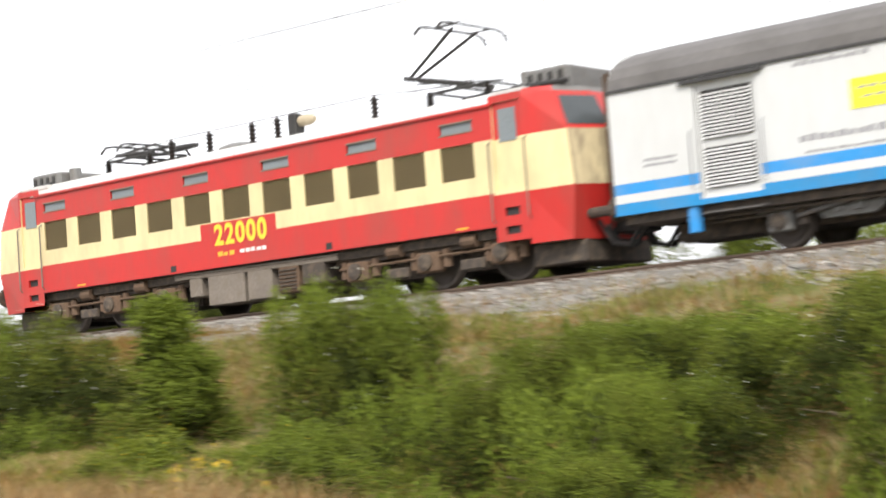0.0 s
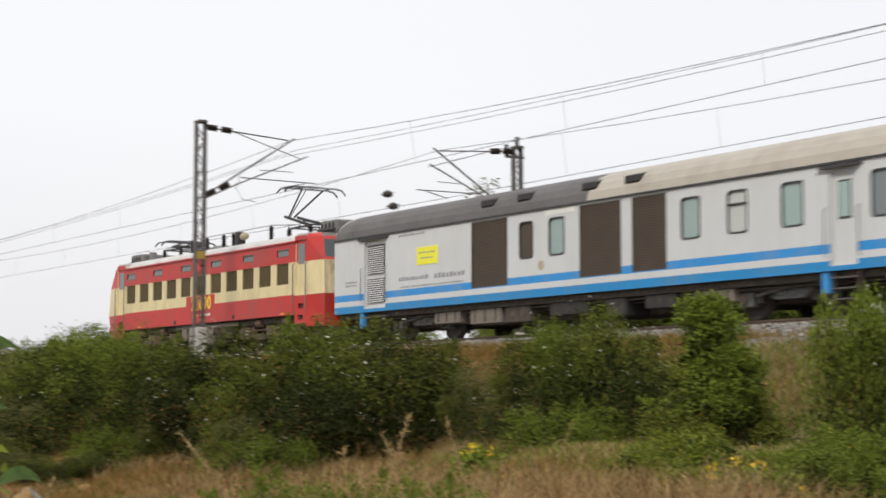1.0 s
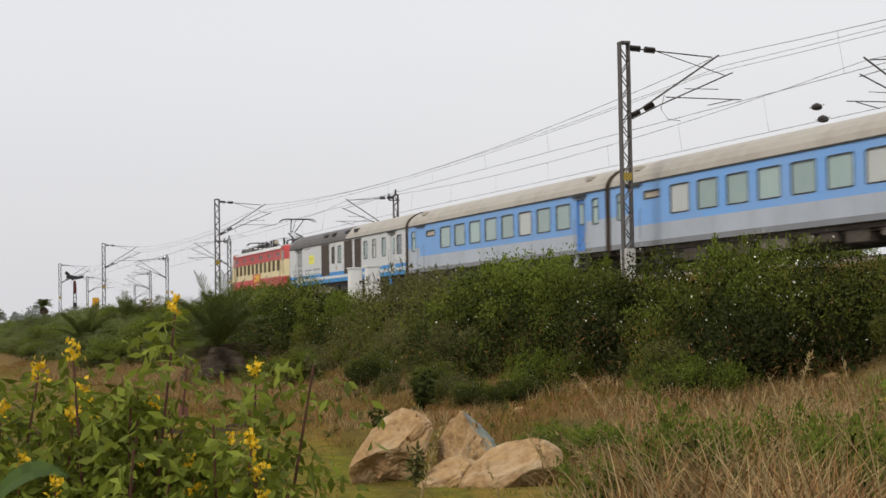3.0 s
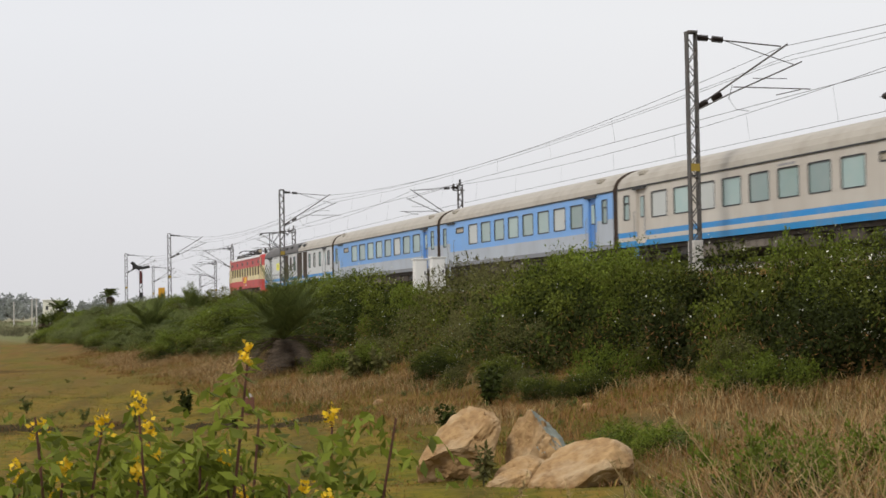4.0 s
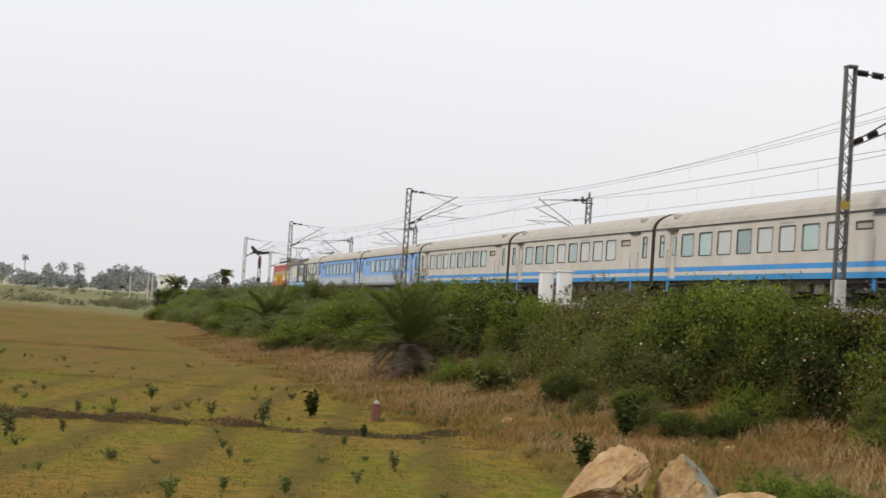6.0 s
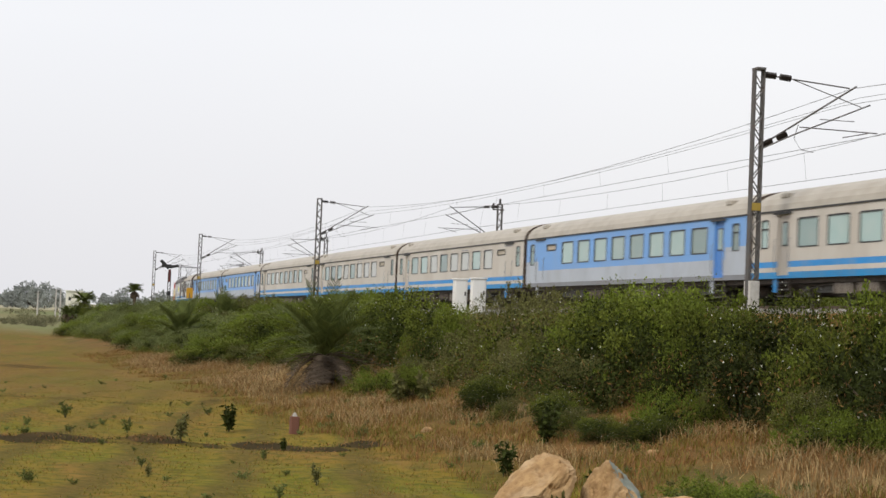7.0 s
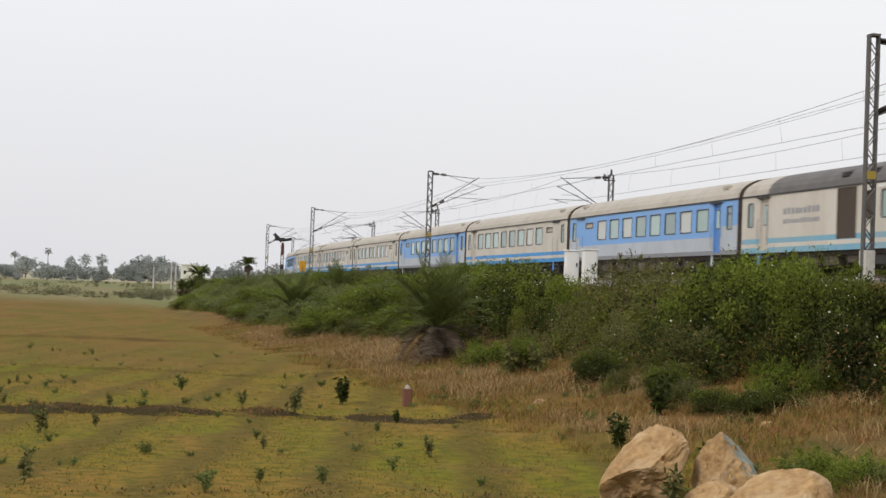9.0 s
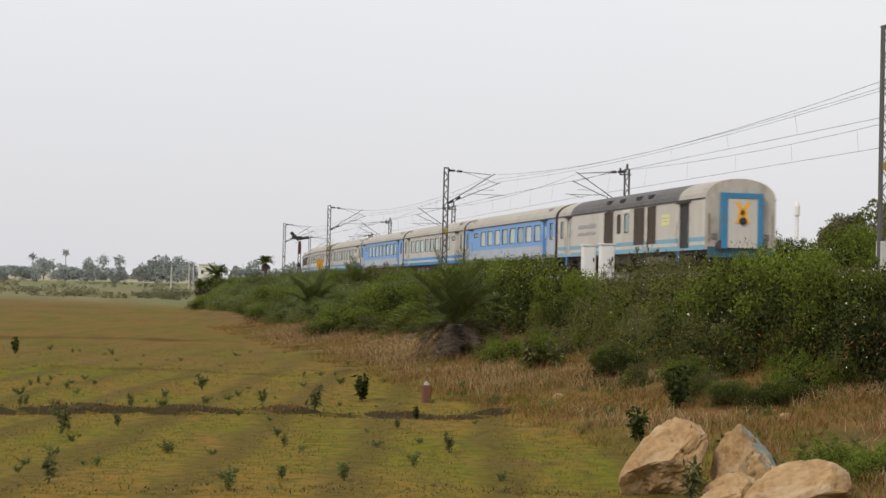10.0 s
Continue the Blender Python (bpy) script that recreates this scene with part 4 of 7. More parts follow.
def door_unit(root, x0, x1, y, out, leaf, steps_mat, opened=False, louvred=False, glass="coach_glass"):
    """A recessed door with its leaf, window, handrails, lintel and, below it, a ladder of steps."""
    z0, z1 = 0.98, 2.98
    yd = y + out * 0.07
    b = Build()
    # an opened door is a flat dark sheet, painted as the shade within
    b.box(x0 + 0.02, x1 - 0.02, min(yd, yd + out * 0.012), max(yd, yd + out * 0.012), z0, z1, M["dark_opening"] if opened else leaf)
    if not opened:
        for xa in (x0 + 0.02, x1 - 0.06):
            b.box(xa, xa + 0.04, min(yd - out * 0.02, yd), max(yd - out * 0.02, yd), z0, z1, leaf)
    d = part("door", b, root, "dark sheet painted as the shade in an open door" if opened else "")
    if louvred:
        for zz0, zz1 in ((1.15, 1.85), (2.0, 2.85)):
            s = Build()
            n = int((zz1 - zz0) / 0.062)
            # black backing paints the shade in the gaps between the slats
            s.box(x0 + 0.12, x1 - 0.12, min(yd - out * 0.03, yd - out * 0.002), max(yd - out * 0.03, yd - out * 0.002), zz0, zz1, M["black_gear"])
            for k in range(n):
                zc = zz0 + 0.062 * (k + 0.5)
                s.face([(x0 + 0.12, yd - out * 0.034, zc + 0.012), (x1 - 0.12, yd - out * 0.034, zc + 0.012), (x1 - 0.12, yd - out * 0.06, zc - 0.02), (x0 + 0.12, yd - out * 0.06, zc - 0.02)], leaf)
            part("louvre", s, d)
    elif not opened:
        gb = Build()
        gb.box(x0 + 0.2, x1 - 0.2, min(yd - out * 0.02, yd - out * 0.004), max(yd - out * 0.02, yd - out * 0.004), 1.95, 2.75, M["rubber"], 0.05)
        gb.box(x0 + 0.24, x1 - 0.24, min(yd - out * 0.024, yd - out * 0.02), max(yd - out * 0.024, yd - out * 0.02), 1.99, 2.71, M[glass], 0.04)
        part("window", gb, d)
    for xa in (x0 - 0.1, x1 + 0.1):
        hb = Build()
        hb.tube([(xa, y - out * 0.002, 1.15), (xa, y - out * 0.07, 1.2), (xa, y - out * 0.07, 2.15), (xa, y - out * 0.002, 2.2)], 0.013, M["coach_skirt"], 6)
        part("handrail", hb, d)
    part("lintel", Build().box(x0 - 0.25, x1 + 0.18, min(y - out * 0.08, y), max(y - out * 0.08, y), 3.0, 3.07, M["rubber"]), d)
    st = Build()
    for xa in (x0 + 0.02, x1 - 0.02) if not louvred else ():
        st.box(xa - 0.02, xa + 0.02, min(y + out * 0.12, y + out * 0.04), max(y + out * 0.12, y + out * 0.04), 0.25, SILL, M["grimy_metal"])
    for z in (0.28, 0.5, 0.72) if not louvred else (0.72,):
        st.box(x0, x1, min(y + out * 0.25, y + out * 0.01), max(y + out * 0.25, y + out * 0.01), z, z + 0.03, M["galvanised"])
    part("steps", st, d)
    part("step_post", Build().box(x0 - 0.32, x0 - 0.12, min(y + out * 0.2, y + out * 0.04), max(y + out * 0.2, y + out * 0.04), 0.42, SILL + 0.003, steps_mat, 0.02), d)


def text_bars(root, x0, x1, z, h, y, out, mat, n, seed):
    """Writing too small to read, as short bars."""
    rnd = random.Random(seed)
    b = Build()
    w = (x1 - x0) / n
    for k in range(n):
        a = x0 + k * w
        hh = h * rnd.uniform(0.7, 1.0)
        b.box(a + w * 0.06, a + w * rnd.uniform(0.7, 0.92), min(y - out * 0.004, y), max(y - out * 0.004, y), z, z + hh, mat)
    tagged(part("lettering", b, root), kind="stuff")


def paint(style):
    W, K = M["coach_clean" if style == "clean" else "coach_white"], M["coach_skirt"]
    B, S = (M["faded_stripe"], M["faded_stripe"]) if style == "faded" else (M["coach_stripe"], M["coach_sill_blue"])
    if style == "blue":
        main = [(SILL, 1.06, K), (1.06, 1.62, M["coach_grey"]), (1.62, CANT, M["coach_blue"])]
        return main, [(SILL, 1.06, K), (1.06, 2.05, M["coach_grey"]), (2.05, CANT, M["coach_blue"])]
    main = [(SILL, 1.09, S), (1.09, 1.245, W), (1.245, 1.44, B), (1.44, CANT, W)]
    return main, main


def chair_car(style, flip, seed, label):
    """An air-conditioned chair car: eight large windows, a slot window, recessed doors and end windows."""
    root = thing("passenger_coach", label, "coach", "coaches of the train")
    main, ends = paint(style)
    fx = lambda a, b: (a - 12.0, b - 12.0) if not flip else (12.0 - b, 12.0 - a)
    wins = [fx(3.5 + 2.0 * k, 4.9 + 2.0 * k) for k in range(8)]
    doors = [fx(2.1, 2.9), fx(21.3, 22.1)]
    small = [fx(0.85, 1.4), fx(22.65, 23.2)]
    slot = fx(19.7, 20.95)
    holes = [(a, b, 1.88, 2.83) for a, b in wins] + [(a, b, 0.98, 2.98) for a, b in doors] + [(a, b, 1.9, 2.85) for a, b in small] + [(*slot, 2.5, 2.78)]
    # doors must stay inside the middle field of the side
    roof_mats = [(99, M["roof_light"])]
    # end walls share the bellows' black, painting the shade between coaches
    coach_shell(root, main, ends, holes, roof_mats, (M["bellows"], M["bellows"]))
    rnd = random.Random(seed)
    for out, y in ((1, -SIDE_W), (-1, SIDE_W)):
        for a, b in wins:
            window_unit(root, a, b, 1.88, 2.83, y, out, M["curtain_glass"] if rnd.random() < 0.22 else M["coach_glass"])
        for a, b in small:
            window_unit(root, a, b, 1.9, 2.85, y, out, M["coach_glass"], split=True)
        window_unit(root, *slot, 2.5, 2.78, y, out, M["slot_cream"], ring=0.04, r=0.03, label="cream slot window")
        for a, b in doors:
            door_unit(root, a, b, y, out, M["coach_door_blue"] if style == "blue" else M["coach_white"], M["coach_grey"] if style == "blue" else M["coach_stripe"])
        text_bars(root, slot[0] - 6.2, slot[0] - 5.0, 2.9, 0.09, y, out, M["letter_grey"], 7, seed)
    coach_ends(root)
    coach_underframe(root, seed, style)
    return root


def louvre_panel(root, x0, x1, z0, z1, y, out):
    b = Build()
    b.box(x0 - 0.03, x1 + 0.03, min(y + out * 0.055, y + out * 0.07), max(y + out * 0.055, y + out * 0.07), z0 - 0.02, z1 + 0.02, M["louvre_brown"])
    n = int((z1 - z0) / 0.06)
    for k in range(n):
        zc = z0 + (z1 - z0) * (k + 0.5) / n
        b.face([(x0, y + out * 0.03, zc + 0.028), (x1, y + out * 0.03, zc + 0.028), (x1, y + out * 0.008, zc - 0.024), (x0, y + out * 0.008, zc - 0.024)], M["louvre_brown"])
    for xa in (x0, x1 - 0.05):
        b.box(xa, xa + 0.05, min(y - out * 0.01, y + out * 0.05), max(y - out * 0.01, y + out * 0.05), z0, z1, M["louvre_brown"])
    part("louvre_panel", b, root, "dark brown louvre")


def power_car(rear, seed, label):
    """A generator car: brown louvres, few windows, sooty roof over the engines. rear: the one that closes the train."""
    root = thing("power_car", label, "coach", "coaches of the train")
    main, ends = paint("faded" if rear else "clean")
    c = lambda a, b: (a - 12.0, b - 12.0)
    if rear:
        louv = [c(9.0, 10.55), c(13.9, 15.5), c(15.95, 17.2)]
        wins = [(c(11.2, 11.8), "louvre_brown"), (c(12.4, 13.05), "coach_glass"), (c(0.85, 1.4), "coach_glass")]
        doors = [(c(2.1, 2.85), False, False), (c(20.4, 21.75), True, False)]
        sign = c(18.0, 19.1)
        bars = [(4.3 - 12, 7.6 - 12, 2.3, 0.26, 9), (4.3 - 12, 7.6 - 12, 1.95, 0.2, 12)]
        roof_mats = [(-9.5, M["roof_light"]), (8.6, M["roof_sooty"]), (99, M["roof_light"])]
        vents = (-2.6, -0.4, 2.2, 4.0)
    else:
        louv = [c(7.8, 9.5), c(12.64, 14.28), c(14.71, 15.97)]
        wins = [(c(10.05, 10.65), "louvre_brown"), (c(11.35, 12.0), "coach_glass"), (c(16.5, 17.15), "coach_glass"), (c(18.08, 18.72), "curtain_glass"), (c(19.8, 20.45), "coach_glass"), (c(22.4, 23.1), "vent_glass")]
        doors = [(c(2.02, 3.25), False, True), (c(21.22, 21.98), False, False)]
        sign = c(5.0, 6.1)
        bars = [(4.0 - 12, 5.6 - 12, 1.68, 0.12, 9), (5.9 - 12, 7.5 - 12, 1.66, 0.15, 8), (0.9 - 12, 1.6 - 12, 1.78, 0.06, 6), (0.9 - 12, 1.6 - 12, 1.68, 0.06, 6), (4.0 - 12, 5.4 - 12, 2.95, 0.08, 9), (-7.9, -4.6, 1.48, 0.05, 22)]
        roof_mats = [(1.2, M["roof_sooty"]), (99, M["roof_light"])]
        vents = (-3.6, -1.9, 0.9, 2.6)
    holes = [(a, b, 1.27, 3.05) for a, b in louv] + [(*w, 1.9, 2.85) for w, _ in wins] + [(*d[0], 0.98, 2.98) for d in doors]
    # the end facing the next coach is black for the gap's shade
    roof = coach_shell(root, main, ends, holes, roof_mats, (M["bellows"], M["coach_end"]) if rear else (M["coach_clean"], M["bellows"]), hatches=False)
    for out, y in ((1, -SIDE_W), (-1, SIDE_W)):
        for a, b in louv:
            louvre_panel(root, a, b, 1.27, 3.05, y, out)
        for k, (w, glass) in enumerate(wins):
            window_unit(root, *w, 1.9, 2.85, y, out, M[glass], r=0.12, split=(glass == "curtain_glass"))
        for d, opened, louvred in doors:
            door_unit(root, *d, y, out, M["coach_white" if rear else "coach_clean"], M["coach_stripe"], opened, louvred)
        s = Build()
        s.box(sign[0], sign[1], min(y - out * 0.012, y), max(y - out * 0.012, y), 2.08, 2.58, M["sign_pale" if rear else "sign_yellow"], 0.005)
        sg = part("sign", s, root, "faded yellow notice" if rear else "yellow notice")
        text_bars(sg, sign[0] + 0.12, sign[1] - 0.12, 2.40, 0.05, y - out * 0.013, out, M["letter_grey"], 4, seed + 1)
        text_bars(sg, sign[0] + 0.2, sign[1] - 0.2, 2.25, 0.04, y - out * 0.013, out, M["letter_grey"], 3, seed + 2)
        for a, b, z, h, n in bars:
            text_bars(root, a, b, z, h, y, out, M["letter_grey"], n, seed)
        p = Build()
        p.box(-0.8 if not rear else 0.1, 0.45 if not rear else 1.3, min(y - out * 0.01, y), max(y - out * 0.01, y), 2.93, 3.05, M["paint_white"])
        part("route_board", p, root, "white board")
        if not rear:
            part("warning_mark", Build().lathe((-1.0, y, 1.68), (0, -out, 0), [(0, 0.13), (0.006, 0.13)], M["tan_drum"], 14), root, "small round orange mark")
    for x in vents:
        for s in (-1, 1):
            v = Build()
            v.face([(x - 0.28, s * 1.53, 3.42), (x + 0.28, s * 1.53, 3.42), (x + 0.28, s * 1.30, 3.67), (x - 0.28, s * 1.30, 3.67)], M["black_gear"])
            v.box(x - 0.3, x + 0.3, s * 1.44 - 0.1, s * 1.44 + 0.1, 3.44, 3.62, M["black_gear"], 0.04)
            part("roof_vent", v, roof, "black vent")
    coach_ends(root, rear)
    coach_underframe(root, seed, "white")
    if rear:
        sk = Build().box(HALF - 0.05, HALF + 0.12, -1.5, 1.5, 0.55, 1.02, M["faded_sill"], 0.03)
        part("headstock", sk, root, "dark teal headstock")
        # closed end: blue-framed gangway door with a yellow cross and a lamp
        x = HALF + 0.23
        e = Build()
        e.box(HALF, x + 0.02, -0.78, 0.78, 0.98, 3.3, M["coach_white"], 0.01)
        d = part("end_door", e, root, "white end door")
        f = Build()
        f.box(HALF, x + 0.05, -0.95, -0.68, 0.94, 3.36, M["frame_blue"], 0.02)
        f.box(HALF, x + 0.05, 0.68, 0.95, 0.94, 3.36, M["frame_blue"], 0.02)
        f.box(HALF, x + 0.05, -0.68, 0.68, 3.12, 3.36, M["frame_blue"], 0.02)
        part("door_frame", f, d, "weathered blue surround")
        cr = Build()
        for s in (-1, 1):
            cr.face([(x + 0.028, s * 0.36, 2.95), (x + 0.028, s * 0.14, 2.95), (x + 0.028, -s * 0.36, 2.05), (x + 0.028, -s * 0.14, 2.05)], M["paint_orange"])
        cr.face([(x + 0.026, -0.2, 2.25), (x + 0.026, 0.2, 2.25), (x + 0.026, 0.2, 2.6), (x + 0.026, -0.2, 2.6)], M["paint_orange"])
        part("cross_mark", cr, d, "yellow cross")
        part("tail_lamp", Build().lathe((x + 0.02, 0, 2.15), (1, 0, 0), [(0, 0.16), (0.08, 0.16), (0.1, 0.12)], M["black_gear"], 16), d, "dark round tail lamp")
        for s in (-1, 1):
            t = Build()
            t.box(HALF, HALF + 0.06, s * 1.2 - 0.12, s * 1.2 + 0.12, 1.35, 1.6, M["box_grey"], 0.02)
            part("socket_box", t, root)
            part("grab_rail", Build().tube([(HALF + 0.01, s * 1.45, 1.2), (HALF + 0.07, s * 1.45, 1.25), (HALF + 0.07, s * 1.45, 2.4), (HALF + 0.01, s * 1.45, 2.45)], 0.016, M["galvanised"], 6), root)
    return root


# ---- locomotive ----
def loco_cab(b, glass, s):
    """One cab: s = -1 front, +1 rear. Faces tapered in plan, raked above the waist."""
    X = lambda v: s * (v - 9.4) - (0.27 if s < 0 else 0)
    levels = [(0.62, 17.86, 1.34, 18.05), (1.62, 18.02, 1.40, 18.40), (2.68, 17.92, 1.38, 18.27), (3.44, 17.62, 1.30, 17.90), (3.56, 17.5, 1.2, 17.75)]
    mats = [M["loco_red"], M["cab_stain"], M["loco_red"], M["cab_roof"]]
    flank = [M["loco_red"], M["loco_cream"], M["loco_red"], M["loco_red"]]
    for k in range(4):
        (za, ca, ya, fa), (zb, cb, yb, fb) = levels[k], levels[k + 1]
        for g in (-1, 1):
            b.face([(X(17.0), g * 1.5, za), (X(ca), g * ya, za), (X(cb), g * yb, zb), (X(17.0), g * (1.5 if k < 3 else 1.45), zb)][:: s * g], flank[k])
            b.face([(X(ca), g * ya, za), (X(fa), g * 0.55, za), (X(fb), g * 0.55, zb), (X(cb), g * yb, zb)][:: s * g], mats[k])
        b.face([(X(fa), -0.55, za), (X(fa), 0.55, za), (X(fb), 0.55, zb), (X(fb), -0.55, zb)][::s], mats[k])
    z = levels[-1][0]
    b.face([(X(17.0), -1.45, z), (X(17.5), -1.2, z), (X(17.75), -0.55, z), (X(17.75), 0.55, z), (X(17.5), 1.2, z), (X(17.0), 1.45, z)][::s], M["cab_roof"])
    b.face([(X(17.0), -1.5, 0.62), (X(17.86), -1.34, 0.62), (X(18.05), -0.55, 0.62), (X(18.05), 0.55, 0.62), (X(17.86), 1.34, 0.62), (X(17.0), 1.5, 0.62)], M["grimy_metal"])
    # windscreens set 2 cm proud of the raked face
    for g in (-1, 1):
        for (c0, y0, f0), (c1, y1, f1) in (((17.89, 1.33, 18.24), (17.67, 1.27, 17.96)),):
            p = [(X(c0 + 0.02), g * y0, 2.76), (X(f0 + 0.03), g * 0.5, 2.76), (X(f1 + 0.03), g * 0.5, 3.34), (X(c1 + 0.02), g * y1, 3.34)]
            pane = Build()
            pane.face(p[:: s * g], M["cab_glass"])
            glass.append(pane)


def pantograph(root, x, raised):
    b = Build()
    k = M["black_gear"]
    for y in (-0.55, 0.55):
        b.tube([(x - 0.8, y, 4.0), (x + 0.8, y, 4.0)], 0.035, k, 6)
        for xx in (x - 0.75, x + 0.75):
            insulator_on(b, (xx, y, 3.7), (xx, y, 3.98), M["insulator"])
    for xx in (x - 0.75, x, x + 0.75):
        b.tube([(xx, -0.6, 4.02), (xx, 0.6, 4.02)], 0.03, k, 6)
    p = part("pantograph", b, root, "raised black pantograph" if raised else "folded black pantograph")
    a = Build()
    if raised:
        knee, head = (x - 1.65, 4.5), (x - 0.15, 5.28)
        for y in (-0.12, 0.12):
            a.tube([(x + 0.2, y * 3, 4.08), (knee[0], y * 2, knee[1])], 0.05, k, 8)
        a.tube([(x + 0.75, 0, 4.1), (knee[0] + 0.1, 0, knee[1] - 0.12)], 0.018, k, 6)
        part("lower_arm", a, p)
        a = Build()
        for y in (-0.1, 0.1):
            a.tube([(knee[0], y, knee[1]), (head[0], y * 4, head[1])], 0.032, k, 6)
        a.tube([(knee[0] - 0.12, 0, knee[1] - 0.02), (head[0] - 0.5, 0, head[1] + 0.02)], 0.018, k, 6)
        part("upper_arm", a, p)
        z, hx = 5.33, head[0] - 0.1
        w = 1.0
    else:
        for y in (-0.3, 0.3):
            a.tube([(x + 0.6, y, 4.08), (x - 0.9, y * 0.5, 4.2)], 0.05, k, 8)
            a.tube([(x - 0.9, y * 0.5, 4.2), (x + 0.7, y, 4.26)], 0.03, k, 6)
        a.lathe((x + 0.9, 0, 4.1), (1, 0, 0), [(0, 0.08), (0.5, 0.08), (0.9, 0.05)], k, 10)
        part("lower_arm", a, p)
        z, hx, w = 4.3, x, 1.0
    h = Build()
    for dx in (-0.28, 0.28):
        h.tube([(hx + dx, -w - 0.15, z - 0.2), (hx + dx, -w, z - 0.04), (hx + dx, -0.75, z), (hx + dx, 0.75, z), (hx + dx, w, z - 0.04), (hx + dx, w + 0.15, z - 0.2)], 0.028, k, 6)
    for y in (-0.55, 0.55):
        h.tube([(hx - 0.28, y, z - 0.02), (hx + 0.28, y, z - 0.02)], 0.02, k, 5)
    part("collector_head", h, p)


def loco_bogie(root, x):
    b = Build()
    g, d = M["grimy_metal"], M["brake_dust"]
    for s in (-1, 1):
        b.box(-2.6, 2.6, s * 1.12 - 0.08, s * 1.12 + 0.08, 0.72, 0.95, g, 0.03)
        for ax in (-1.9, 0.0, 1.9):
            b.box(ax - 0.3, ax + 0.3, s * 1.2 - 0.16, s * 1.2 + 0.16, 0.34, 0.74, d, 0.06)
            b.lathe((ax, s * 1.34, 0.546), (0, s, 0), [(0, 0.17), (0.07, 0.17), (0.1, 0.1)], g, 12)
            for kx in (-0.42, 0.42):
                b.tube([(ax + kx, s * 1.18, 0.42), (ax + kx, s * 1.18, 0.78)], 0.1, d, 10)
        for cx in (-1.0, 0.95):
            b.tube([(cx, s * 1.3, 0.85), (cx + 0.35, s * 1.3, 0.85)], 0.13, d, 10)
            b.box(cx - 0.1, cx + 0.5, s * 1.3 - 0.06, s * 1.3 + 0.06, 0.3, 0.5, g, 0.03)
        b.tube([(-2.4, s * 1.28, 0.62), (2.4, s * 1.28, 0.66)], 0.03, d, 6)
    b.box(-2.5, 2.5, -0.75, 0.75, 0.3, 0.9, g)
    bog = part("bogie", b, root, "rust-brown three-axle bogie", at=pose(x, 0, 0))
    for ax in (-1.9, 0.0, 1.9):
        for s in (-1, 1):
            part("wheel", LOCO_WHEEL, bog, at=pose(ax, s * 0.9, 0.546, 0, 0, 0 if s < 0 else 180))


